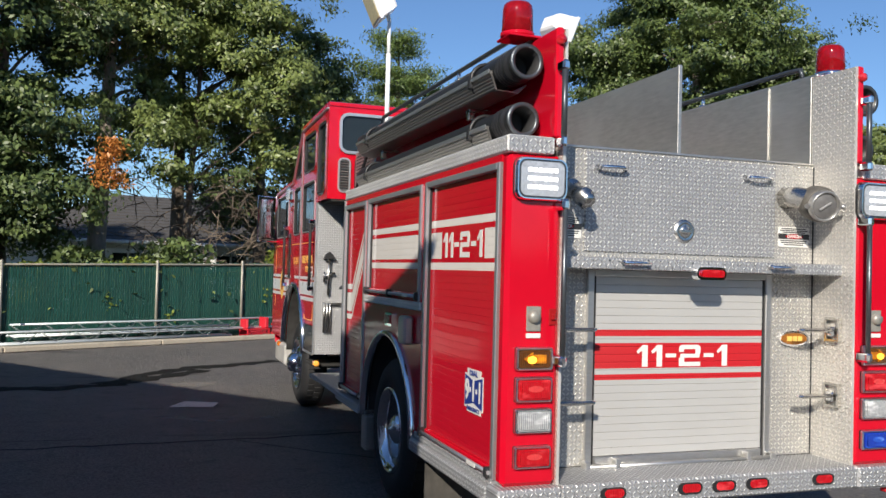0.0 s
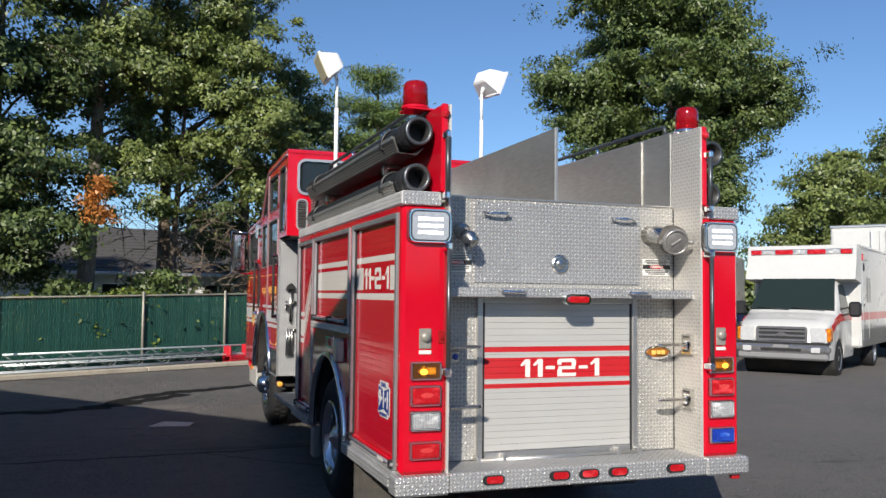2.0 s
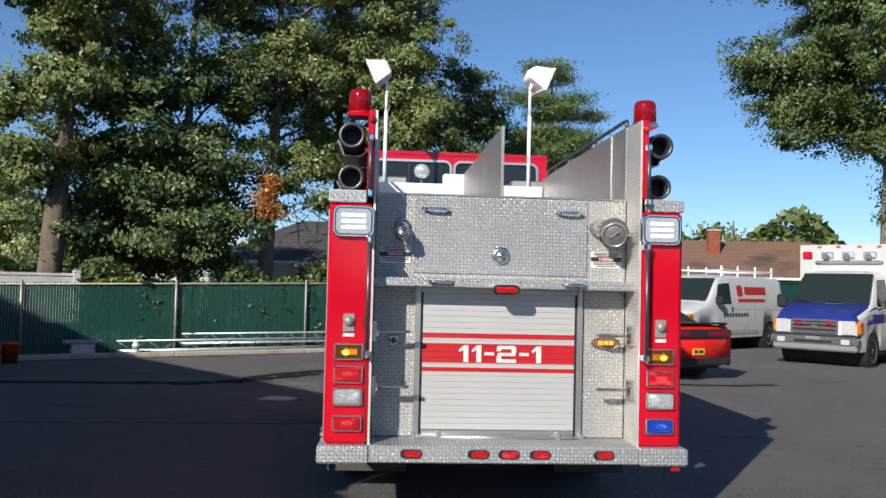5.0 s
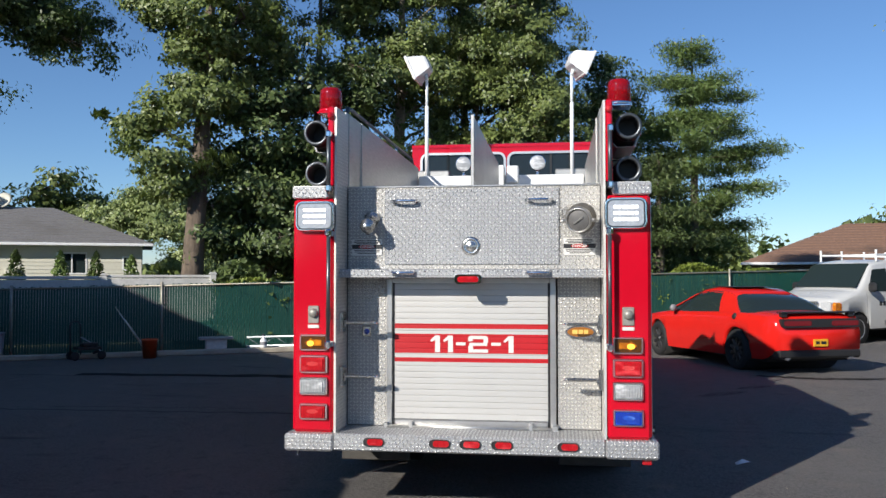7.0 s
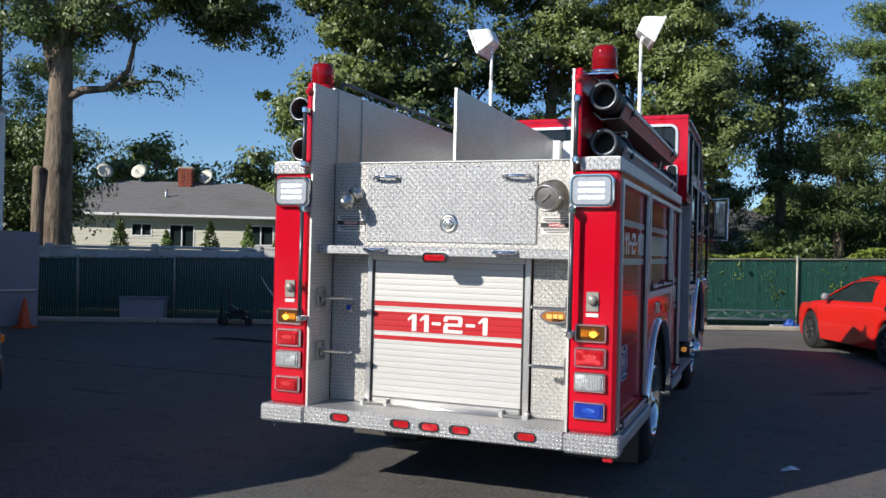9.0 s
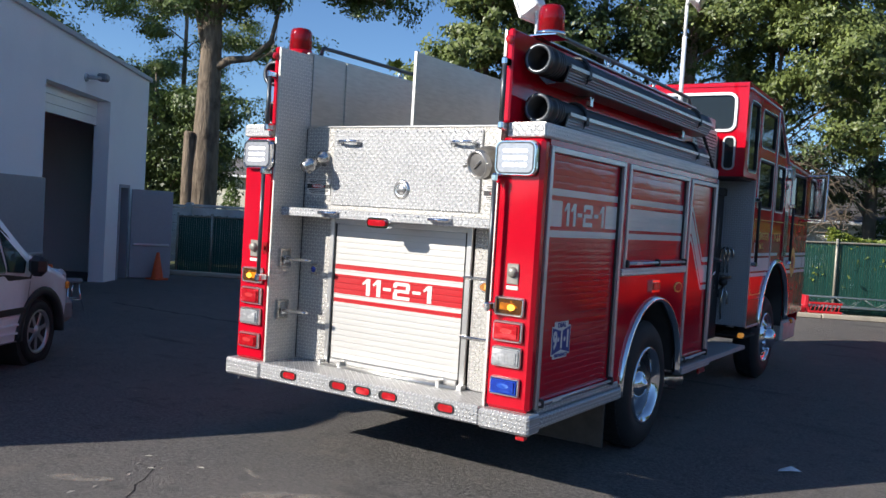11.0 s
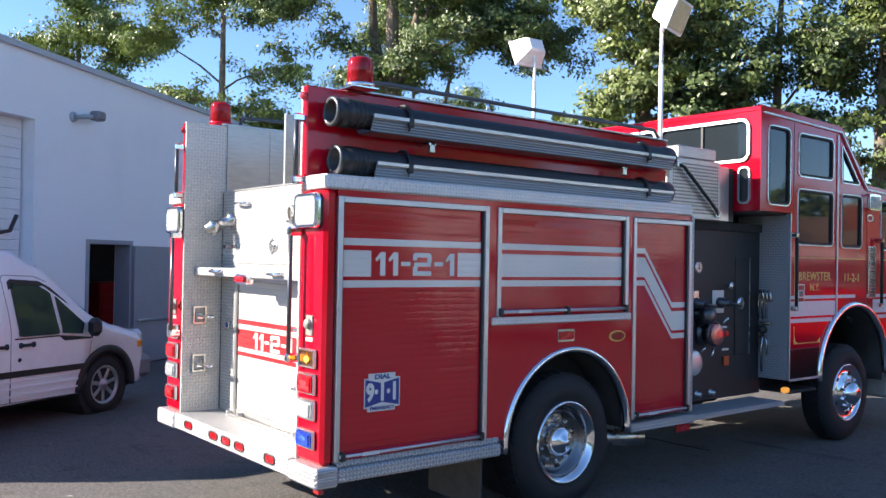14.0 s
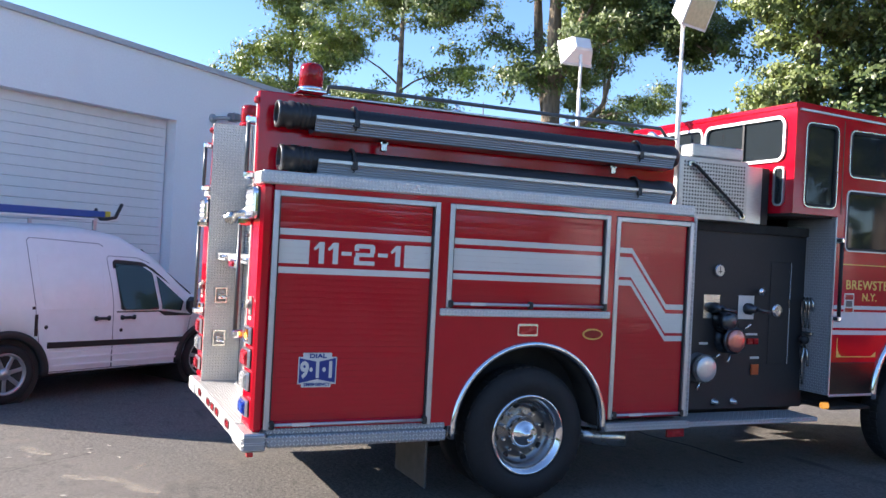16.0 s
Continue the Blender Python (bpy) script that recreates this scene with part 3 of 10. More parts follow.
for nm, s0, s1, z1, l0, l1 in (("door_1", 0.26, 1.27, 1.98, 1.29, 3.06), ("door_2", 6.75, 7.25, 1.92, 0.0, 0.86)):
    d = thing(nm, "grey steel door with a push bar, standing open", "door", kind="structure", m=BUILD)
    leaf_at = Matrix() if nm == "door_1" else pose(7.27, -0.06, 0, 0, 0, -58)
    part("door_frame", Shape().box(s0 - 0.05, s0 + 0.02, -0.02, 0.28, 0, z1 + 0.05, 0.006).box(s1 - 0.02, s1 + 0.05, -0.02, 0.28, 0, z1 + 0.05, 0.006).box(s0 + 0.02, s1 - 0.02, -0.02, 0.28, z1 - 0.02, z1 + 0.05, 0.006), grey_paint, d)
    leaf = part("door_leaf", Shape().box(l0, l1, -0.085, -0.035, 0.02, z1 - 0.03, 0.006), grey_paint, d)
    leaf.matrix_local = leaf_at
    part("push_bar", Shape().box(l0 + 0.06, l1 - 0.05, -0.125, -0.086, 0.70, 0.75, 0.012), trim_metal, leaf)


# ---- the fire engine ----
def shutter_material(name, rear):
    """Painted slats: the bands of the livery run across all the slats of a door."""
    m = bpy.data.materials.new(name)
    m.use_nodes = True
    nt = m.node_tree
    _, links, p = nodes_of(m)
    sep = nt.nodes.new("ShaderNodeSeparateXYZ")
    links.new(nt.nodes.new("ShaderNodeNewGeometry").outputs["Position"], sep.inputs[0])
    y, z = sep.outputs[1], sep.outputs[2]
    if not rear:
        fall = nt.nodes.new("ShaderNodeMapRange")
        fall.inputs["From Min"].default_value, fall.inputs["From Max"].default_value = 2.90, 3.25
        fall.inputs["To Max"].default_value = 0.43
        links.new(y, fall.inputs["Value"])
        z = math_node(nt, "ADD", z, fall.outputs[0])

    def band(v, lo, hi):
        return math_node(nt, "MULTIPLY", math_node(nt, "GREATER_THAN", v, lo), math_node(nt, "LESS_THAN", v, hi))
    if rear:
        mask = math_node(nt, "MAXIMUM", band(z, 1.297, 1.332), math_node(nt, "MAXIMUM", band(z, 1.124, 1.260), band(z, 1.062, 1.092)))
        base, paint = (0.58, 0.57, 0.545), (0.47, 0.007, 0.014)
    else:
        gap = math_node(nt, "SUBTRACT", 1.0, band(y, 0.335, 1.005))
        thick = math_node(nt, "MULTIPLY", band(z, 1.695, 1.850), gap)
        mask = math_node(nt, "MAXIMUM", math_node(nt, "MAXIMUM", band(z, 1.880, 1.922), band(z, 1.630, 1.672)), thick)
        base, paint = RED, (0.74, 0.71, 0.66)
    wide = noise_node(nt, 1.3)
    fine = noise_node(nt, 40.0)
    col = mix_node(nt, mask, base, paint)
    col = mix_node(nt, math_node(nt, "MULTIPLY", ramp(nt, wide, 0.3, 0.8), 0.12), col, (0.25, 0.2, 0.18) if rear else (0.2, 0.02, 0.02))
    links.new(col, p.inputs["Base Color"])
    if rear:
        links.new(math_node(nt, "MULTIPLY", math_node(nt, "SUBTRACT", 1.0, mask), 0.42), p.inputs["Metallic"])
    p.inputs["Specular IOR Level"].default_value = 0.28 if rear else 0.50
    if not rear:
        wave = nt.nodes.new("ShaderNodeBump")
        wave.inputs["Distance"].default_value = 0.0022
        links.new(noise_node(nt, 5.0, 3.0, 0.6, stretch=(1, 0.55, 4.0)), wave.inputs["Height"])
        links.new(wave.outputs[0], p.inputs["Normal"])
    links.new(math_node(nt, "ADD", math_node(nt, "MULTIPLY", fine, 0.12), 0.42 if rear else 0.05), p.inputs["Roughness"])
    p.inputs["Coat Weight"].default_value = 0.0
    p.inputs["Coat Roughness"].default_value = 0.05
    return m


shutter_rear = shutter_material("rear_shutter_paint", True)
shutter_side = shutter_material("side_shutter_paint", False)
truck = thing("fire_engine", "red and white fire engine with bare tread-plate tail", "fire engine")


def T(name, shape, mat_, parent=None, label=""):
    return part(name, shape, mat_, parent or truck, label)


def column_wall(cuts, bottom, top, holes, axis, a, b, extra=()):
    """A wall built of upright strips between its lower and upper line, with holes (p0, p1, low, high) through it."""
    sh = Shape()
    cuts = sorted({*cuts, *[h[0] for h in holes], *[h[1] for h in holes], *extra})
    for p, q in zip(cuts, cuts[1:]):
        mid = (p + q) / 2
        inside = sorted([h for h in holes if h[0] < mid < h[1]], key=lambda h: h[2](mid))
        lo = bottom
        for h in inside:
            sh.prism([(p, lo(p)), (q, lo(q)), (q, h[2](q)), (p, h[2](p))], axis, a, b)
            lo = h[3]
        if top(mid) - lo(mid) > 1e-4:
            sh.prism([(p, lo(p)), (q, lo(q)), (q, top(q)), (p, top(p))], axis, a, b)
    return sh


def flat(v):
    return lambda y: v


def line_between(p, q):
    return lambda y: p[1] + (q[1] - p[1]) * (y - p[0]) / (q[0] - p[0])


# body core behind the doors, so that no light runs through
for box in ((-0.88, 0.88, 0.36, 3.44, 0.70, 2.28), (-1.10, 1.10, 2.72, 3.44, 0.62, 2.18), (-1.10, -0.93, 0.12, 1.30, 0.66, 2.18), (0.93, 1.10, 0.12, 1.30, 0.66, 2.18), (-1.12, 1.12, 1.30, 2.72, 1.42, 2.18)):
    T("body_core", Shape().box(*box), under_black)
T("chassis", Shape().box(-0.45, -0.30, 0.3, 8.2, 0.50, 0.72, 0.01).box(0.30, 0.45, 0.3, 8.2, 0.50, 0.72, 0.01).tube([(-0.9, 2.06, 0.50), (0.9, 2.06, 0.50)], 0.09, 12).tube([(-0.9, 6.35, 0.50), (0.9, 6.35, 0.50)], 0.07, 12).box(-0.5, 0.5, 3.5, 5.0, 0.45, 0.9, 0.05).box(-0.55, 0.55, 5.2, 7.6, 0.6, 1.2, 0.05).tube([(0.3, 2.06, 0.50), (-0.3, 2.06, 0.50)], 0.2, 16), under_black)

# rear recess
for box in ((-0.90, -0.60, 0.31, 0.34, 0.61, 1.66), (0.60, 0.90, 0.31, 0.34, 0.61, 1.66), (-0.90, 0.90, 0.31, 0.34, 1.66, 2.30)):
    T("tail_wall", Shape().box(*box), tread_wall_lit)
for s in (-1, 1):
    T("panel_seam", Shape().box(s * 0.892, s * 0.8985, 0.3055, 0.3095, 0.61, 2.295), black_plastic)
    T("recess_side", Shape().box(s * 0.900, s * 0.915, 0.0, 0.33, 0.60, 2.30).box(s * 0.900, s * 0.915, 0.0, 0.33, 2.30, 2.83), tread_recess_lit)
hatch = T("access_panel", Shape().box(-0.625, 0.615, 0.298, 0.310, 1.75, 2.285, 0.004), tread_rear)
for x in (-0.475, 0.48):
    h = T("grab_handle", Shape().tube([(x - 0.085, 0.29, 2.195), (x - 0.075, 0.255, 2.20), (x - 0.04, 0.245, 2.20), (x + 0.04, 0.245, 2.20), (x + 0.075, 0.255, 2.20), (x + 0.085, 0.29, 2.195)], 0.011, 10).lathe([(0.022, 0), (0.022, 0.01)], Matrix.Translation((x - 0.085, 0.299, 2.195)) @ Matrix.Rotation(radians(90), 4, "X"), 12).lathe([(0.022, 0), (0.022, 0.01)], Matrix.Translation((x + 0.085, 0.299, 2.195)) @ Matrix.Rotation(radians(90), 4, "X"), 12), chrome, hatch)
T("latch", Shape().lathe([(0.001, 0.014), (0.030, 0.014), (0.036, 0.004), (0.046, 0.012), (0.058, 0.010), (0.068, 0.0)], Matrix.Translation((-0.003, 0.298, 1.878)) @ Matrix.Rotation(radians(90), 4, "X"), 28).box(-0.04, 0.034, 0.276, 0.29, 1.869, 1.887, 0.004), worn_chrome, hatch)
rv = Shape()
for i in range(13):
    rv.lathe([(0.001, 0.003), (0.005, 0.002), (0.006, 0)], Matrix.Translation((-0.60 + i * 0.1, 0.298, 2.27)) @ Matrix.Rotation(radians(90), 4, "X"), 6)
    rv.lathe([(0.001, 0.003), (0.005, 0.002), (0.006, 0)], Matrix.Translation((-0.60 + i * 0.1, 0.078, 1.70)) @ Matrix.Rotation(radians(90), 4, "X"), 6)
tagged(T("rivet_row", rv, worn_chrome), kind="stuff")
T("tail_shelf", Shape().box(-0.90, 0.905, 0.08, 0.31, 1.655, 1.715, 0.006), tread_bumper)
for x in (-0.45, 0.47):
    T("shelf_handle", Shape().tube([(x - 0.085, 0.085, 1.70), (x - 0.07, 0.05, 1.69), (x + 0.07, 0.05, 1.69), (x + 0.085, 0.085, 1.70)], 0.011, 10), chrome)
lamp = T("tail_lamp", Shape().prism(rounded(-0.092, 0.092, 1.612, 1.680, 0.03), "y", 0.05, 0.10), chrome)
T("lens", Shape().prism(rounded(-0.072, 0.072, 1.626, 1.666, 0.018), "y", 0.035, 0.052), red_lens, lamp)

# rear roller door
T("door_frame", Shape().box(-0.605, -0.565, 0.285, 0.312, 0.59, 1.655, 0.004).box(0.548, 0.588, 0.285, 0.312, 0.59, 1.655, 0.004).box(-0.565, 0.548, 0.285, 0.312, 1.618, 1.655, 0.004), aluminium)
# Black strips put in for the shadow gap between slats and frame.
for x0, x1 in ((-0.565, -0.548), (0.531, 0.548)):
    T("door_track", Shape().box(x0, x1, 0.300, 0.315, 0.6, 1.618), black_plastic)
rear_door = T("rear_shutter", Shape().box(-0.55, 0.535, 0.316, 0.335, 0.60, 1.62), trim_metal)
SL = 0.0415
slat_mesh = Shape().prism([(0.316, 0.0004), (0.2996, 0.0005), (0.2984, 0.0012), (0.298, SL * 0.3), (0.298, SL * 0.7), (0.2984, SL - 0.0012), (0.2996, SL - 0.0005), (0.316, SL - 0.0004)], "x", -0.548, 0.531).mesh("slat")
slat_mesh.materials.append(shutter_rear)
z = 0.66
while z < 1.60:
    ob = part("slat", slat_mesh, None, rear_door)
    ob.location = (0, 0, z)
    z += SL
T("bottom_bar", Shape().box(-0.548, 0.531, 0.285, 0.312, 0.612, 0.658, 0.006).tube([(-0.60, 0.255, 0.612), (0.58, 0.255, 0.612)], 0.013, 10).box(-0.44, -0.41, 0.24, 0.29, 0.595, 0.65, 0.004).box(0.40, 0.43, 0.24, 0.29, 0.595, 0.65, 0.004).box(-0.62, -0.59, 0.24, 0.30, 0.59, 0.64, 0.004).box(0.56, 0.60, 0.24, 0.30, 0.59, 0.64, 0.004), aluminium, rear_door)
num = unit_number(0.118, 1.18)
ob = part("number", num, white_vinyl, rear_door)
ob.matrix_local = pose(0.0, 0.2955, 1.190) @ Matrix.Diagonal((1, 0.0022, 1, 1))

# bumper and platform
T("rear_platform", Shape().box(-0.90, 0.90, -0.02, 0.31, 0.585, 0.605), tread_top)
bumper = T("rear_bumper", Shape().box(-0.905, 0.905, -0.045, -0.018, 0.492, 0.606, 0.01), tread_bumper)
for x in (-0.625, -0.18, 0.025, 0.235, 0.665):
    l = part("bumper_lamp", Shape().prism(rounded(x - 0.072, x + 0.072, 0.526, 0.584, 0.028), "y", -0.0475, -0.044).band(rounded(x - 0.072, x + 0.072, 0.526, 0.584, 0.028), 0.006, "y", -0.0515, -0.0475), black_plastic, bumper)
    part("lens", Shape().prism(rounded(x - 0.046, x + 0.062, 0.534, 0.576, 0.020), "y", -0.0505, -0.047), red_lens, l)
for s in (-1, 1):
    T("bumper_end", Shape().box(s * 0.905, s * 1.245, -0.055, 0.10, 0.485, 0.602, 0.014), tread_bumper)
    T("side_rail", Shape().box(s * 1.10, s * 1.245, 0.10, 1.36, 0.505, 0.585, 0.012).box(s * 1.10, s * 1.215, 0.10, 1.36, 0.585, 0.625, 0.006), tread_side)
    if s > 0:
        T("corner_reflector", Shape().box(1.14, 1.20, -0.01, 0.03, 0.445, 0.485, 0.004), red_lens)
    else:
        T("tie_hook", Shape().tube([(-1.17, 0.02, 0.49), (-1.17, 0.02, 0.45), (-1.165, 0.005, 0.44)], 0.006, 8), chrome)

# corner posts, with their lamps
def bezel(x0, x1, z0, z1, r, y0, y1, wide):
    """A raised bright ring with sloping outer and inner flanks round a lamp."""
    rings = [(0.0, y0), (0.1, y0 + 0.7 * (y1 - y0)), (0.35, y1), (0.65, y1), (1.0, y1 + 0.35 * (y0 - y1)), (1.0, y0)]
    verts, faces = [], []
    for f, y in rings:
        d = wide * f
        loop = rounded(x0 + d, x1 - d, z0 + d, z1 - d, max(0.004, r - d * 0.5))
        verts += [(x, y, z) for x, z in loop]
    n = len(loop)
    for i in range(len(rings) - 1):
        faces += [(i * n + k, i * n + (k + 1) % n, (i + 1) * n + (k + 1) % n, (i + 1) * n + k) for k in range(n)]
    return Shape().add(verts, faces)


bezel_chrome = material("bezel_chrome", (0.90, 0.90, 0.90), 0.30, 1.0, 0.05, 12.0, rough_vary=0.06)
outlet_cream = material("outlet_cover", (0.30, 0.285, 0.25), 0.45, 0.3, 0.15, 30.0)
for s in (-1, 1):
    post = T("corner_post", Shape().box(s * 0.915, s * 1.205, 0.0, 0.085, 0.602, 2.2, 0.022), red_paint)
    hz = T("scene_light", Shape().prism(rounded(min(s * 0.905, s * 1.18), max(s * 0.905, s * 1.18), 1.972, 2.182, 0.045), "y", -0.016, 0.0), black_plastic, post)
    part("bezel", bezel(min(s * 0.905, s * 1.18), max(s * 0.905, s * 1.18), 1.972, 2.182, 0.045, 0.0, -0.044, 0.020), chrome, hz)
    part("rim", Shape().band(rounded(min(s * 0.922, s * 1.163), max(s * 0.922, s * 1.163), 1.988, 2.166, 0.034), 0.008, "y", -0.042, -0.014), rail_grey, hz)
    part("glass", Shape().prism(rounded(min(s * 0.928, s * 1.157), max(s * 0.928, s * 1.157), 1.994, 2.160, 0.032), "y", -0.044, -0.026), lamp_face, hz)
    for j, zz in enumerate((2.118, 2.077, 2.036)):
        for i in range(6):
            xx = s * (0.975 + i * 0.027)
            part("led", Shape().box(xx - 0.0115, xx + 0.0115, -0.050, -0.043, zz - 0.010, zz + 0.010, 0.004), led_light, hz, "lit white LED")
    for kind, (z0, z1) in zip((amber_lens, red_lens, clear_lens, red_lens if s < 0 else blue_lens), ((1.158, 1.270), (1.005, 1.128), (0.857, 0.978), (0.690, 0.800))):
        x0, x1 = sorted((s * 0.955, s * 1.150))
        l = part("signal_lamp", Shape().prism(rounded(x0, x1, z0, z1, 0.012), "y", -0.010, 0.0), black_plastic, post)
        part("bezel", bezel(x0, x1, z0, z1, 0.012, 0.0, -0.027, 0.014), bezel_chrome, l)
        if kind is amber_lens:
            part("back_plate", Shape().prism(rounded(x0 + 0.014, x1 - 0.014, z0 + 0.014, z1 - 0.014, 0.01), "y", -0.022, -0.008), dim_amber, l)
            cx, cz = (x0 + x1) / 2, (z0 + z1) / 2
            arrow = [(cx - s * 0.058, cz - 0.021), (cx + s * 0.012, cz - 0.021), (cx + s * 0.012, cz - 0.034), (cx + s * 0.060, cz), (cx + s * 0.012, cz + 0.034), (cx + s * 0.012, cz + 0.021), (cx - s * 0.058, cz + 0.021)]
            part("lens", Shape().prism(arrow, "y", -0.030, -0.021), lit_amber, l, "lit amber arrow")
            part("bulb", Shape().prism([(cx + s * 0.018 + 0.024 * math.cos(k * math.pi / 8), cz - 0.004 + 0.018 * math.sin(k * math.pi / 8)) for k in range(16)], "y", -0.0325, -0.0298), bulb_glow, l, "glowing amber bulb")
        else:
            part("gasket", Shape().prism(rounded(x0 + 0.009, x1 - 0.009, z0 + 0.009, z1 - 0.009, 0.010), "y", -0.018, -0.008), rail_grey, l)
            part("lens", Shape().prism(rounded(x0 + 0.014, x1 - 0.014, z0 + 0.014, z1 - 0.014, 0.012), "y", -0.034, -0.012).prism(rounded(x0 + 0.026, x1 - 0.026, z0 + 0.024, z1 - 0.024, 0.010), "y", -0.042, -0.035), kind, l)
            # Pale oval for the bulb's reflector and the highlight painted over it.
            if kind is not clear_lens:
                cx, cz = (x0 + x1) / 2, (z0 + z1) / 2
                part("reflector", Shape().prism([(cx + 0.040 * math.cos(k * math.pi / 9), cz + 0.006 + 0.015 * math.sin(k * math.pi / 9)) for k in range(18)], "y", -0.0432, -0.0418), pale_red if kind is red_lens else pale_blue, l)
        for cx in (x0 + 0.010, x1 - 0.010):
            for cz in (z0 + 0.010, z1 - 0.010):
                part("screw", Shape().lathe([(0.001, 0.006), (0.004, 0.005), (0.005, 0)], Matrix.Translation((cx, -0.024, cz)) @ Matrix.Rotation(radians(90), 4, "X"), 6), chrome, l)
    x0, x1 = sorted((s * 1.018, s * 1.095))
    sock = part("socket_plate", Shape().box(x0, x1, -0.010, 0.0, 1.345, 1.465, 0.004).lathe([(0.001, 0.025), (0.026, 0.025), (0.032, 0.006), (0.034, 0)], Matrix.Translation(((x0 + x1) / 2, -0.008, 1.415)) @ Matrix.Rotation(radians(90), 4, "X"), 20), outlet_cream, post, "weathered grey outlet cover")
    part("socket_label", Shape().box(x0, x1, -0.008, 0.0, 1.312, 1.335, 0.002), white_vinyl, sock)
    if s < 0:
        part("switch_plate", Shape().box(-0.975, -0.935, -0.008, 0, 1.375, 1.455, 0.003).box(-0.965, -0.945, -0.022, -0.006, 1.40, 1.43, 0.004), dark_red, post)
    # grab rails
    rail = T("grab_rail", Shape().tube([(s * 0.935, -0.075, 1.19), (s * 0.935, -0.075, 1.965)], 0.014, 12), rail_grey)
    part("rail_foot", Shape().box(s * 0.915, s * 0.958, -0.095, 0.0, 1.18, 1.235, 0.012), chrome, rail)
    part("rail_foot", Shape().box(s * 0.915, s * 0.958, -0.095, 0.0, 1.93, 1.985, 0.012), chrome, rail)
    rail = T("grab_rail", Shape().tube([(s * 0.942, -0.055, 2.26), (s * 0.942, -0.055, 2.64)], 0.015, 12), rail_grey)
    part("rail_foot", Shape().box(s * 0.925, s * 0.962, -0.075, 0.0, 2.24, 2.29, 0.01), chrome, rail)
    part("rail_foot", Shape().box(s * 0.925, s * 0.962, -0.075, 0.0, 2.61, 2.66, 0.01), chrome, rail)

# folding steps on the recess sides
for s in (-1, 1):
    for zz in (1.345, 0.975):
        x0, x1 = sorted((s * 0.897, s * 0.872))
        st = T("folding_step", Shape().band([(0.075, zz - 0.065), (0.180, zz - 0.065), (0.180, zz + 0.07), (0.075, zz + 0.07)], 0.012, "x", x0, x1), worn_chrome)
        part("hinge", Shape().box(s * 0.895, s * 0.858, 0.10, 0.155, zz - 0.035, zz + 0.02, 0.008), chrome, st)
        part("tread", Shape().box(s * 0.885, s * 0.655, 0.10, 0.15, zz - 0.012, zz + 0.010, 0.008), worn_chrome, st)
        part("tread_edge", Shape().tube([(s * 0.66, 0.10, zz), (s * 0.64, 0.125, zz), (s * 0.66, 0.15, zz)], 0.008, 8), chrome, st)

# pipes, plates and badges on the tail wall
back = Matrix.Rotation(radians(90), 4, "X")
pl = T("discharge_valve", Shape().lathe([(0.055, 0), (0.055, 0.03), (0.042, 0.035), (0.042, 0.14), (0.052, 0.145), (0.052, 0.19), (0.036, 0.195), (0.036, 0.23), (0.001, 0.232)], Matrix.Translation((-0.715, 0.31, 2.085)) @ Matrix.Rotation(radians(112), 4, "X"), 20), worn_chrome)
part("drain", Shape().tube([(-0.715, 0.16, 2.02), (-0.715, 0.15, 1.96)], 0.016, 8), worn_chrome, pl)
collar_bronze = material("dull_bronze", (0.17, 0.155, 0.13), 0.5, 0.5, 0.25, 25.0, 0.001, stain=(0.26, 0.24, 0.20))
cap_dark = material("dark_cap_face", (0.16, 0.155, 0.15), 0.55, 0.3, 0.2, 25.0)
cap_metal = material("dull_cap_metal", (0.50, 0.48, 0.45), 0.32, 0.8, 0.15, 20.0)
pl = T("suction_inlet", Shape().tube([(0.69, 0.31, 2.10), (0.70, 0.22, 2.10), (0.72, 0.16, 2.08), (0.742, 0.10, 2.055)], [0.062, 0.062, 0.064, 0.070], 24), worn_chrome)
cap = Matrix.Translation((0.748, 0.082, 2.048)) @ Matrix.Rotation(radians(-14), 4, "Z") @ Matrix.Rotation(radians(104), 4, "X") @ Matrix.Diagonal((0.88, 0.88, 1, 1))
part("cap", Shape().lathe([(0.10, 0.008), (0.10, 0.03), (0.097, 0.046), (0.090, 0.05), (0.084, 0.046), (0.082, 0.020), (0.001, 0.020)], cap, 28).tube([cap @ Vector((-0.10, 0, 0.03)), cap @ Vector((-0.13, 0, 0.05))], 0.014, 8).tube([cap @ Vector((0.10, 0, 0.03)), cap @ Vector((0.13, 0, 0.05))], 0.014, 8), cap_metal, pl)
part("collar", Shape().lathe([(0.072, -0.105), (0.096, -0.10), (0.112, -0.085), (0.114, -0.05), (0.114, -0.008), (0.100, 0.006)], cap, 28), collar_bronze, pl, "dull dark bronze collar")
part("cap_face", Shape().lathe([(0.081, 0.021), (0.081, 0.034), (0.074, 0.038), (0.001, 0.038)], cap, 28), cap_dark, pl)
part("cap_bar", Shape().box(-0.045, 0.045, -0.007, 0.007, 0.036, 0.050, 0.004, cap @ Matrix.Rotation(radians(35), 4, "Z")), cap_metal, pl)
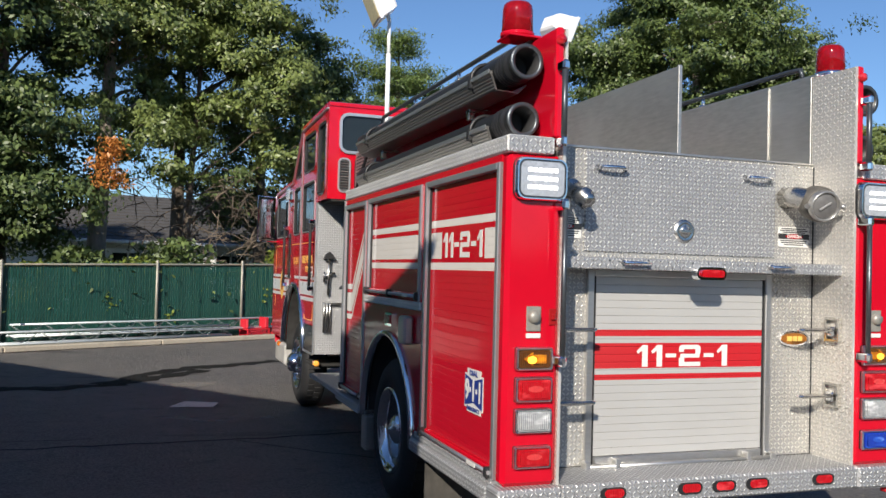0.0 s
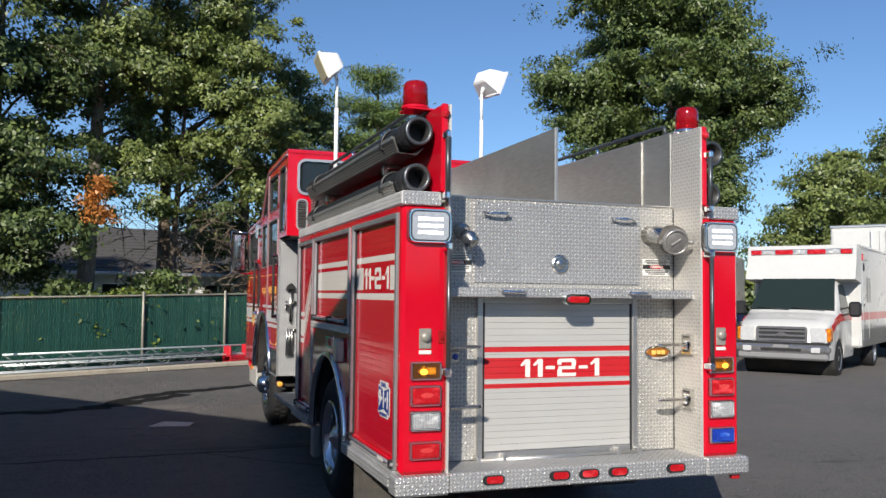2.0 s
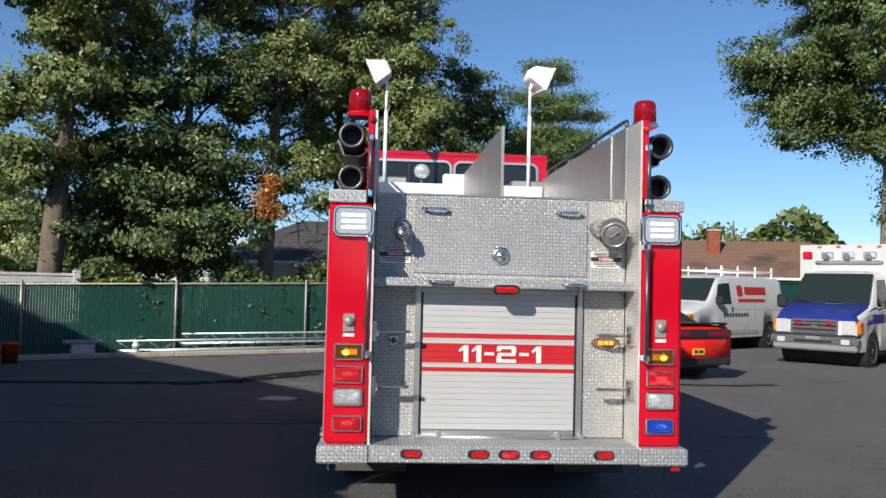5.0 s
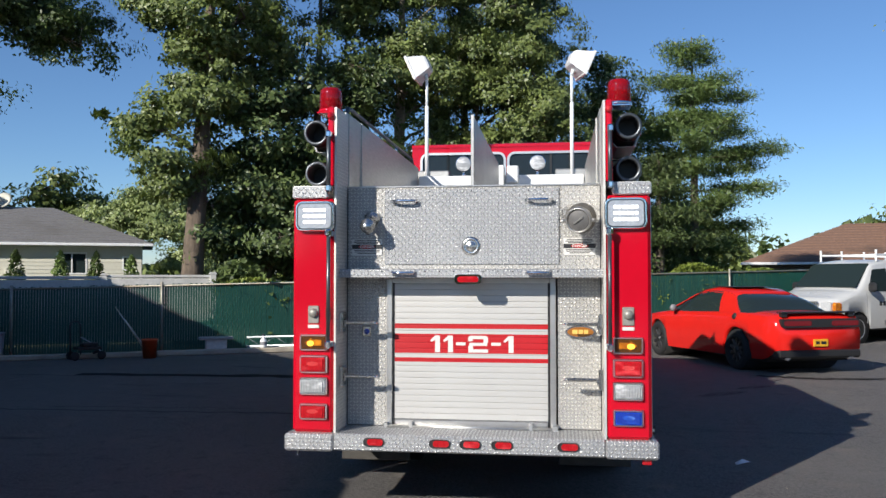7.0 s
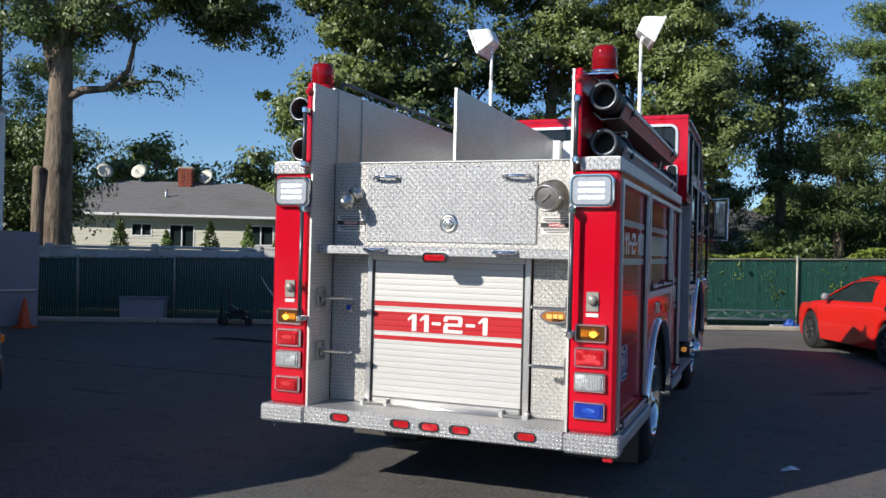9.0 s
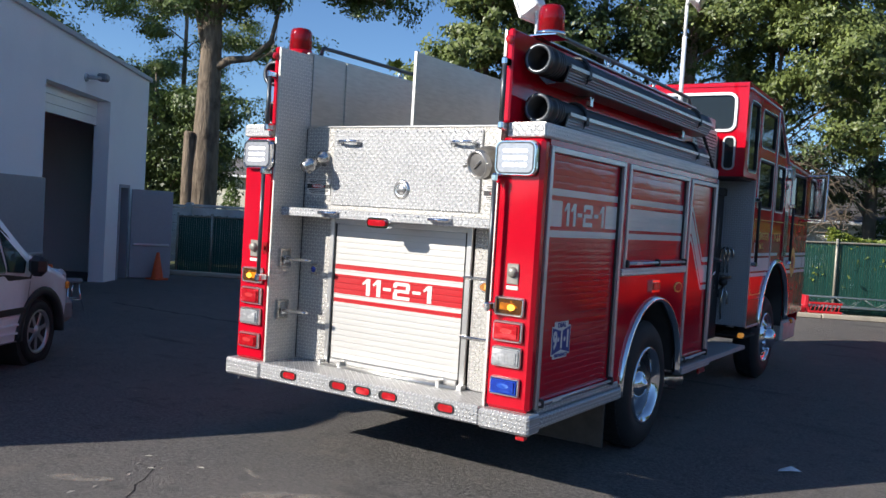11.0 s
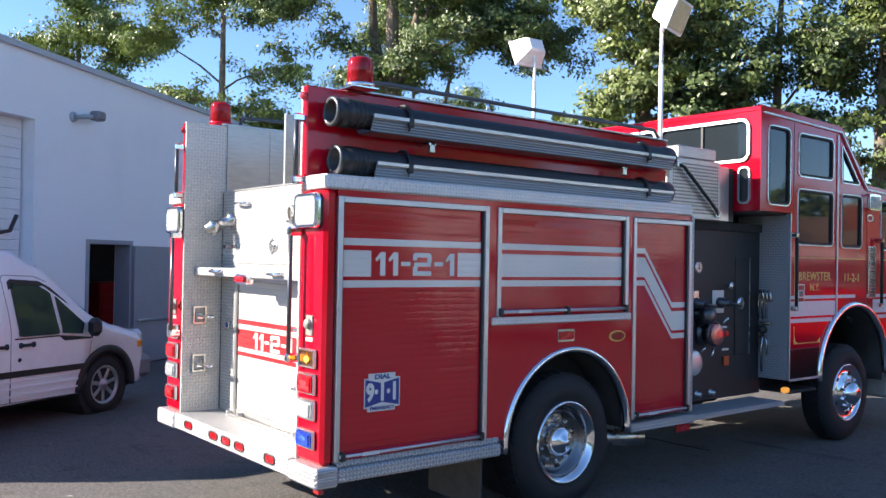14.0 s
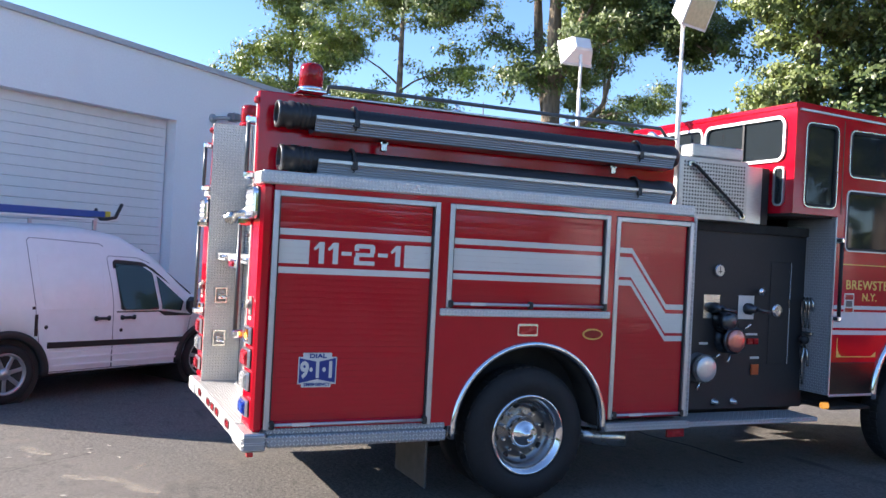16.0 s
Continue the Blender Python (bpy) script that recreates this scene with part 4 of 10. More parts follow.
for x0, x1 in ((-0.862, -0.643), (0.643, 0.862)):
    w = T("warning_plate", Shape().box(x0, x1, 0.303, 0.309, 1.815, 1.932, 0.002), white_vinyl)
    part("black_band", Shape().box(x0, x1, 0.300, 0.3035, 1.862, 1.893), black_plastic, w)
    part("red_oval", Shape().prism([((x0 + x1) / 2 + 0.062 * math.cos(a * math.pi / 8), 1.8775 + 0.014 * math.sin(a * math.pi / 8)) for a in range(16)], "y", 0.297, 0.3005), red_lens, w)
    lt = part("danger_word", writing("DANGER", 0.026, 0.0006, 1.0, 0.0006), white_vinyl, w)
    lt.matrix_local = pose((x0 + x1) / 2, 0.2962, 1.8775, 90, 0, 0)
    bars = Shape()
    for zz, inset_ in ((1.922, 0.02), (1.911, 0.012), (1.901, 0.03), (1.852, 0.015), (1.841, 0.02), (1.829, 0.04)):
        bars.box(x0 + inset_, x1 - inset_, 0.3012, 0.3035, zz - 0.0028, zz + 0.0028)
    part("text_bars", bars, black_plastic, w)
badge = T("oval_badge", Shape().prism([(0.755 + 0.105 * math.cos(a * math.pi / 14), 1.282 + 0.045 * math.sin(a * math.pi / 14)) for a in range(28)], "y", 0.292, 0.309), chrome)
part("badge_face", Shape().prism([(0.755 + 0.09 * math.cos(a * math.pi / 14), 1.282 + 0.034 * math.sin(a * math.pi / 14)) for a in range(28)], "y", 0.286, 0.293), material("badge_bronze", (0.42, 0.16, 0.03), 0.4, 0.5, 0.1), badge)
part("badge_mark", Shape().box(0.70, 0.735, 0.283, 0.287, 1.268, 1.297).box(0.742, 0.772, 0.283, 0.287, 1.268, 1.297).box(0.779, 0.808, 0.283, 0.287, 1.268, 1.297), gold_leaf, badge)
T("blue_reflector", Shape().lathe([(0.001, 0.02), (0.02, 0.02), (0.024, 0.01)], Matrix.Translation((-0.752, 0.31, 1.273)) @ back, 14), blue_lens)
T("reflector_cover", Shape().box(-0.785, -0.72, 0.293, 0.309, 1.235, 1.312, 0.012), worn_chrome)

# ---- body sides ----
def arch_profile(s, x, w):
    """Half-round cross-section of the bright lip of a wheel arch."""
    pts = [(s * (x - 0.03), -0.018), (s * (x + 0.004), -0.018)]
    for k in range(9):
        t = math.pi * k / 8
        pts.append((s * (x + 0.006 + 0.026 * math.sin(t)), -0.016 + w * (1 - math.cos(t)) / 2))
    return pts + [(s * (x - 0.03), w - 0.016)]


R_ARCH, WY, WZ = 0.628, 2.055, 0.54
DOORS = (("r1", 0.084, 1.250, 0.618, 2.163), ("r2", 1.326, 2.672, 1.428, 2.160), ("r3", 2.730, 3.470, 0.600, 2.155))
slat_rng = random.Random(77)
num_side = unit_number(0.142, 1.02)
for s in (-1, 1):
    a, b = sorted((s * 1.10, s * 1.203))
    T("body_header", Shape().box(s * 1.10, s * 1.203, 0.085, 3.475, 2.163, 2.2), red_paint)
    T("body_pillar", Shape().box(s * 1.10, s * 1.203, 1.250, 1.326, 0.62, 2.163), red_paint)
    T("body_pillar", Shape().box(s * 1.10, s * 1.203, 2.672, 2.730, 0.60, 2.163), red_paint)
    curve = [(WY - R_ARCH * math.cos(math.pi * k / 24), WZ + R_ARCH * math.sin(math.pi * k / 24)) for k in range(25)]
    T("arch_panel", Shape().prism([(1.326, 0.60), (curve[0][0], 0.60)] + curve + [(curve[-1][0], 0.60), (2.672, 0.60), (2.672, 1.43), (1.326, 1.43)], "x", a, b), red_paint)
    # liner and bright lip of the arch
    T("arch_lip", Shape().sweep_arc(WY, WZ, R_ARCH, arch_profile(s, 1.20, 0.046), -3, 183), chrome)
    T("arch_liner", Shape().sweep_arc(WY, WZ, R_ARCH, [(s * 0.4, -0.008), (s * 1.196, -0.008), (s * 1.196, 0.006), (s * 0.4, 0.006)], 0, 180, 24), under_black)
    T("wheel_well", Shape().prism([(curve[0][0], 0.45)] + curve + [(curve[-1][0], 0.45)], "x", *sorted((s * 0.38, s * 0.40))), under_black)
    T("mud_flap", Shape().box(s * 0.60, s * 1.17, 1.24, 1.26, 0.16, 0.60, 0.006), flap_rubber)
    # roller doors
    for nm, y0, y1, z0, z1 in DOORS:
        d = T("roller_door", Shape().box(s * 1.14, s * 1.165, y0 + 0.02, y1 - 0.02, z0 + 0.02, z1 - 0.02), dark_red)
        fw = 0.036
        part("door_frame", Shape().box(s * 1.10, s * 1.216, y0, y0 + fw, z0, z1, 0.004).box(s * 1.10, s * 1.216, y1 - fw, y1, z0, z1, 0.004).box(s * 1.10, s * 1.216, y0 + fw, y1 - fw, z1 - fw, z1, 0.004), trim_metal, d)
        part("track", Shape().box(s * 1.15, s * 1.196, y0 + fw, y0 + fw + 0.012, z0, z1 - fw), black_plastic, d)
        part("track", Shape().box(s * 1.15, s * 1.196, y1 - fw - 0.012, y1 - fw, z0, z1 - fw), black_plastic, d)
        h = 0.0405
        me = Shape().prism([(s * 1.165, 0.0002), (s * 1.1814, 0.0002), (s * 1.1818, 0.0009)] + [(s * (1.1820 - 0.0002 * (2 * k / 6 - 1) ** 2), 0.0030 + (h - 0.0060) * k / 6) for k in range(7)] + [(s * 1.1818, h - 0.0009), (s * 1.1814, h - 0.0002), (s * 1.165, h - 0.0004)], "y", y0 + fw + 0.012, y1 - fw - 0.012).mesh("slat")
        me.materials.append(shutter_side)
        z = z0 + 0.05
        while z < z1 - fw:
            ob = part("slat", me, None, d)
            sway = slat_rng.gauss(0, 0.011)
            ob.rotation_euler = (0, sway, 0)
            ob.location = (0, 0, z + s * 1.18 * sway)
            z += h
        bar = Shape().box(s * 1.165, s * 1.20, y0 + fw, y1 - fw, z0 + 0.005, z0 + 0.05, 0.006)
        part("bottom_rail", bar, red_paint, d)
        lb = Shape().tube([(s * 1.222, y0 + 0.03, z0 + 0.032), (s * 1.222, y1 - 0.03, z0 + 0.032)], 0.011, 8)
        part("lift_bar", lb, trim_metal, d)
        for yy in (y0 + 0.03, (y0 + y1) / 2, y1 - 0.03) if y1 - y0 > 1.2 else (y0 + 0.05, y1 - 0.05):
            part("bar_bracket", Shape().box(s * 1.195, s * 1.238, yy - 0.016, yy + 0.016, z0 + 0.005, z0 + 0.058, 0.006), black_plastic, d)
        part("bar_label", Shape().box(s * 1.234, s * 1.2365, y0 + 0.18, y0 + 0.30, z0 + 0.022, z0 + 0.044), white_vinyl, d)
        if nm == "r1":
            t = part("number", num_side, white_vinyl, d)
            t.matrix_local = pose(s * 1.1842, 0.67, 1.772, 0, 0, 90 * s) @ Matrix.Diagonal((1, 0.002, 1, 1))
            # emergency sign
            x0 = s * 1.1835
            outline = [(0.30, 0.905), (0.325, 0.905), (0.325, 0.885), (0.525, 0.885), (0.525, 0.905), (0.560, 0.905), (0.560, 1.085), (0.525, 1.085), (0.525, 1.112), (0.330, 1.112), (0.330, 1.085), (0.30, 1.085)]
            sg = part("emergency_sign", Shape().prism(outline, "x", *sorted((x0, x0 + s * 0.002))), white_vinyl, d, "blue and white emergency call sticker")
            blue = material("sign_blue", (0.012, 0.035, 0.22), 0.4, 0, 0.06) if "sign_blue" not in bpy.data.materials else bpy.data.materials["sign_blue"]
            part("blue_field", Shape().prism([(0.307, 0.913), (0.43, 0.938), (0.553, 0.913), (0.553, 1.078), (0.43, 1.052), (0.307, 1.078)], "x", *sorted((x0 + s * 0.0022, x0 + s * 0.0032))), blue, sg)
            for word, size, zz, mt, wide, fat in (("DIAL", 0.040, 1.090, blue, 1.35, 0.0012), ("9·1·1", 0.145, 0.995, white_vinyl, 0.80, 0.0060), ("EMERGENCY", 0.028, 0.903, blue, 1.12, 0.0008)):
                w = part("word", writing(word, size, 0.0006, 1.0, fat), mt, sg)
                w.matrix_local = pose(x0 + s * 0.0044, 0.43, zz, 90, 0, 90 * s) @ Matrix.Diagonal((wide, 1, 1, 1))
    # ledge under the middle door, marker lamp, oval plate, filler
    T("door_ledge", Shape().box(s * 1.20, s * 1.222, 1.28, 2.70, 1.372, 1.425, 0.006), tread_edge_lit)
    mk = T("marker_lamp", Shape().prism(rounded(1.90, 2.07, 1.235, 1.325, 0.012), "x", *sorted((s * 1.203, s * 1.222))), chrome)
    part("lens", Shape().prism(rounded(1.915, 2.055, 1.25, 1.31, 0.010), "x", *sorted((s * 1.220, s * 1.232))), red_lens, mk)
    if s > 0:
        pb = T("oval_plate", Shape().prism([(2.555 + 0.09 * math.cos(i * math.pi / 12), 1.252 + 0.042 * math.sin(i * math.pi / 12)) for i in range(24)], "x", 1.203, 1.212), gold_leaf)
        part("plate_face", Shape().prism([(2.555 + 0.076 * math.cos(i * math.pi / 12), 1.252 + 0.031 * math.sin(i * math.pi / 12)) for i in range(24)], "x", 1.2125, 1.2145), dark_red, pb)
    else:
        T("filler_box", Shape().box(-1.203, -1.27, 1.44, 1.58, 1.15, 1.33, 0.015), aluminium)
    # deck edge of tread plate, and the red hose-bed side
    T("deck_edge", Shape().box(s * 0.96, s * 1.212, -0.004, 3.475, 2.202, 2.288, 0.010), tread_edge_lit)
    T("deck_end_plate", Shape().box(s * 0.968, s * 1.205, -0.0085, -0.0045, 2.207, 2.283), tread_bumper)
    T("hose_bed_side", Shape().box(s * 0.918, s * 0.962, 0.0, 3.45, 2.288, 2.835, 0.010), red_paint)
    T("hose_bed_lining", Shape().box(s * 0.893, s * 0.914, 0.335, 3.45, 2.30, 2.838, 0.003).box(s * 0.884, s * 0.893, 0.70, 0.72, 2.30, 2.838), sheet_metal)
    T("side_cap", Shape().box(s * 0.905, s * 0.975, 0.30, 3.45, 2.836, 2.852, 0.004), aluminium)
    T("marker_lamp", Shape().lathe([(0.001, 0.03), (0.022, 0.022), (0.027, 0)], Matrix.Translation((s * 0.94, 0.0, 2.77)) @ back, 14), red_lens)
    # top rail
    rl = Shape().tube([(s * 0.94, 0.46, 2.86), (s * 0.94, 0.48, 2.915), (s * 0.94, 0.6, 2.92), (s * 0.94, 3.3, 2.92), (s * 0.94, 3.36, 2.86)], 0.015, 10)
    rail = T("top_rail", rl, rail_grey)
    for yy in (1.45, 2.4):
        part("stanchion", Shape().tube([(s * 0.94, yy, 2.85), (s * 0.94, yy, 2.915)], 0.013, 8).lathe([(0.03, 0), (0.026, 0.012)], Matrix.Translation((s * 0.94, yy, 2.852)), 10), chrome, rail)
    # beacon
    bx = s * 1.03
    bc = T("beacon", Shape().box(s * 0.93, s * 1.11, 0.24, 0.42, 2.838, 2.850, 0.003).lathe([(0.085, 2.85), (0.090, 2.855), (0.090, 2.872), (0.07, 2.878)], Matrix.Translation((bx, 0.33, 0)), 24), red_paint if s < 0 else chrome)
    part("dome", Shape().lathe([(0.074, 2.876), (0.082, 2.884), (0.079, 2.99), (0.075, 3.015), (0.064, 3.030), (0.045, 3.036), (0.001, 3.038)], Matrix.Translation((bx, 0.33, 0)), 28), beacon_lens, bc)
    part("reflector", Shape().lathe([(0.001, 2.88), (0.045, 2.88), (0.050, 2.92), (0.030, 2.93), (0.026, 2.99), (0.001, 3.0)], Matrix.Translation((bx, 0.33, 0)), 18), worn_chrome, bc)
    # hard suction hoses on their trays
    for zc, r, y0, y1 in ((2.672, 0.084, 0.10, 3.34), (2.388, 0.082, 0.13, 3.32)):
        xc = s * 1.075
        pts, rad = [], []
        for i in range(0, 161):
            pts.append((xc, y0 + 0.16 + (y1 - y0 - 0.3) * i / 160, zc))
            rad.append(r - 0.004 + (0.004 if i % 2 else 0))
        hose = T("suction_hose", Shape().tube(pts, rad, 18), hose_black)
        along = Matrix.Translation((xc, y0, zc)) @ Matrix.Rotation(radians(-90), 4, "X")
        part("coupling", Shape().lathe([(r * 0.82, 0.28), (r * 0.82, 0.0), (r * 1.05, 0.0), (r * 1.08, 0.02), (r * 1.0, 0.03), (r * 1.0, 0.07), (r * 1.10, 0.075), (r * 1.10, 0.11), (r * 1.0, 0.12), (r * 1.02, 0.125), (r * 1.07, 0.13), (r * 1.07, 0.142), (r * 1.0, 0.147), (r * 1.0, 0.157), (r * 1.07, 0.162), (r * 1.07, 0.174), (r * 1.0, 0.179), (r * 1.0, 0.189), (r * 1.06, 0.194), (r * 1.06, 0.206), (r * 0.97, 0.211)], along, 28), black_plastic, hose)
        part("coupling_ring", Shape().lathe([(r * 0.80, 0.0), (r * 0.82, -0.004), (r * 1.05, -0.004), (r * 1.07, 0.006)], along, 28), rail_grey, hose)
        part("hose_bore", Shape().lathe([(0.001, 0.27), (r * 0.82, 0.27)], along, 24), black_plastic, hose)
        part("end_cap", Shape().lathe([(r, y1 - y0 - 0.16), (r * 1.1, y1 - y0 - 0.12), (r * 1.1, y1 - y0 - 0.03), (r * 0.9, y1 - y0), (0.001, y1 - y0)], along, 24), black_plastic, hose)
        ribs = []
        for k in range(11):
            f = k / 10
            out_x, out_z = 1.170 - 0.030 * f, zc - 0.022 - 0.080 * f
            ribs.append((s * (out_x + (0.004 if k % 2 else -0.002)), out_z))
        tr = T("hose_tray", Shape().prism([(s * 1.160, zc - 0.004), (s * 1.176, zc - 0.004), (s * 1.176, zc - 0.018)] + ribs + [(s * 1.015, zc - 0.112), (s * 0.965, zc - 0.066), (s * 0.965, zc - 0.058), (s * 1.018, zc - 0.104), (s * 1.132, zc - 0.100), (s * 1.160, zc - 0.02)], "y", y0 + 0.24, y1 - 0.06), tray_metal)
        part("tray_lip", Shape().box(s * 1.1765, s * 1.182, y0 + 0.24, y1 - 0.06, zc - 0.020, zc + 0.004, 0.002), aluminium, tr)
        for yy in (0.62, 2.95):
            part("strap", Shape().tube([(xc + s * (r + 0.012) * math.cos(t), yy, zc + (r + 0.012) * math.sin(t)) for t in [radians(-60 + 20 * k) for k in range(13)]], 0.012, 6).box(s * 1.155, s * 1.185, yy - 0.022, yy + 0.022, zc - 0.05, zc + 0.01, 0.006), black_plastic, tr)
        for yy in (0.85, 2.75):
            part("bracket", Shape().box(s * 0.96, s * 1.10, yy - 0.03, yy + 0.03, zc - 0.135, zc - 0.113, 0.004).box(s * 1.06, s * 1.10, yy - 0.02, yy + 0.02, zc - 0.18, zc - 0.113, 0.004), worn_chrome, tr)
    # running board and steps ahead of the wheel
    T("running_board", Shape().box(s * 0.98, s * 1.245, 2.69, 3.48, 0.515, 0.575, 0.01).box(s * 0.86, s * 1.20, 3.48, 4.92, 0.510, 0.552, 0.01), tread_top)
    T("board_edge", Shape().box(s * 1.246, s * 1.250, 2.69, 3.48, 0.515, 0.572).box(s * 1.201, s * 1.205, 3.48, 4.92, 0.512, 0.548), tread_side)
    T("corner_trim", Shape().box(s * 1.10, s * 1.214, 3.472, 3.500, 0.60, 2.2, 0.004), tread_side)

# hose bed
T("hose_bed_floor", Shape().box(-0.89, 0.89, 0.34, 3.45, 2.285, 2.30), aluminium)
T("hose_bed_divider", Shape().prism([(0.38, 2.30), (3.10, 2.30), (3.10, 2.82), (0.38, 2.82)], "x", -0.006, 0.006).box(-0.012, 0.012, 0.365, 0.385, 2.30, 2.825, 0.003), sheet_metal)
T("tail_cap", Shape().box(-0.893, 0.893, 0.30, 0.36, 2.300, 2.312, 0.003), aluminium)

# equipment boxes on the pump house: a perforated side under a plain lid, and a bright plate before the cab
perforated = Shape()
for i in range(22):
    for j in range(15):
        y, z = 3.56 + i * 0.0305, 2.255 + j * 0.0300
        perforated.box(-0.001, 0.001, y - 0.0075, y + 0.0075, z - 0.0075, z + 0.0075)
perforated = perforated.mesh("perforation")
perforated.materials.append(black_plastic)
for s in (-1, 1):
    box = T("vent_box", Shape().box(s * 0.60, s * 0.95, 3.50, 4.25, 2.20, 2.725, 0.008), sheet_metal)
    part("lid", Shape().box(s * 0.58, s * 0.945, 3.64, 4.19, 2.727, 2.835, 0.012), sheet_metal, box)
    holes = part("perforation", perforated, None, box)
    holes.matrix_local = pose(s * 0.9515, 0, 0)
    tagged(holes, kind="stuff")
    part("box_stay", Shape().tube([(s * 0.962, 3.62, 2.66), (s * 0.985, 3.66, 2.64), (s * 0.985, 4.15, 2.285), (s * 0.962, 4.19, 2.25)], 0.015, 8), rubber, box)
    part("stay_foot", Shape().box(s * 0.951, s * 0.972, 3.59, 3.65, 2.635, 2.685, 0.006).box(s * 0.951, s * 0.972, 4.16, 4.22, 2.225, 2.275, 0.006), worn_chrome, box)
    T("box_plate", Shape().box(s * 0.70, s * 0.90, 4.26, 4.46, 2.20, 2.70, 0.006), aluminium)
    # Black box fills the dark strip between the plate and the cab.
    T("dark_duct", Shape().box(s * 0.70, s * 0.89, 4.462, 4.55, 2.20, 2.70, 0.004), black_plastic)
T("pump_house_top", Shape().box(-0.59, 0.59, 3.49, 4.30, 2.20, 2.72, 0.01).box(-0.865, 0.865, 3.49, 5.08, 2.12, 2.198), under_black)
T("white_shelf", Shape().box(-0.88, 0.88, 3.40, 3.52, 2.60, 2.745, 0.008), paint_white)
for box in ((-0.21, 0.05, 3.22, 3.40, 2.60, 2.83, 0.01), (0.08, 0.20, 3.20, 3.40, 2.64, 2.82, 0.01)):
    T("white_box", Shape().box(*box), paint_white)
for x in (-0.42, 0.39):
    dl = T("deck_lamp", Shape().lathe([(0.001, 0.10), (0.05, 0.09), (0.085, 0.02), (0.09, 0.0), (0.08, -0.005)], Matrix.Translation((x, 3.62, 2.90)) @ Matrix.Rotation(radians(-90), 4, "X"), 24).tube([(x, 3.62, 2.74), (x, 3.65, 2.84)], 0.014, 8), chrome)
    part("lens", Shape().lathe([(0.001, 0.012), (0.05, 0.009), (0.08, 0.0)], Matrix.Translation((x, 3.615, 2.90)) @ Matrix.Rotation(radians(90), 4, "X"), 24), clear_lens, dl)
for x, yaw, px in ((-0.826, 86, -0.07), (0.761, -74, 0.07)):
    fl = T("floodlight", Shape().tube([(x, 3.62, 2.7), (x, 3.62, 3.55)], 0.021, 12).tube([(x, 3.62, 3.5), (x, 3.62, 3.87)], 0.016, 12), paint_white)
    m = pose(x + px, 3.63, 3.985, -24, 0, yaw)
    rings = [(-0.105, 0.085, 0.060), (-0.085, 0.105, 0.078), (0.075, 0.160, 0.128), (0.080, 0.174, 0.140), (0.105, 0.174, 0.140)]
    verts = [m @ Vector((sx * w, y, sz * h)) for y, w, h in rings for sx, sz in ((-1, -1), (1, -1), (1, 1), (-1, 1))]
    faces = [(4 * i + k, 4 * i + (k + 1) % 4, 4 * i + 4 + (k + 1) % 4, 4 * i + 4 + k) for i in range(len(rings) - 1) for k in range(4)]
    part("lamp_head", Shape().add(verts, faces + [(0, 1, 2, 3), (16, 17, 18, 19)]), paint_white, fl)
    part("lamp_glass", Shape().box(-0.155, 0.155, 0.106, 0.111, -0.120, 0.120, 0.003, m), lamp_cream, fl, "cream lamp glass")
    part("lamp_top_box", Shape().box(-0.045, 0.045, -0.03, 0.04, 0.105, 0.135, 0.008, m), black_plastic, fl)
    part("yoke", Shape().tube([(x, 3.62, 3.84), m @ Vector((0, -0.02, -0.085))], 0.02, 8), paint_white, fl)

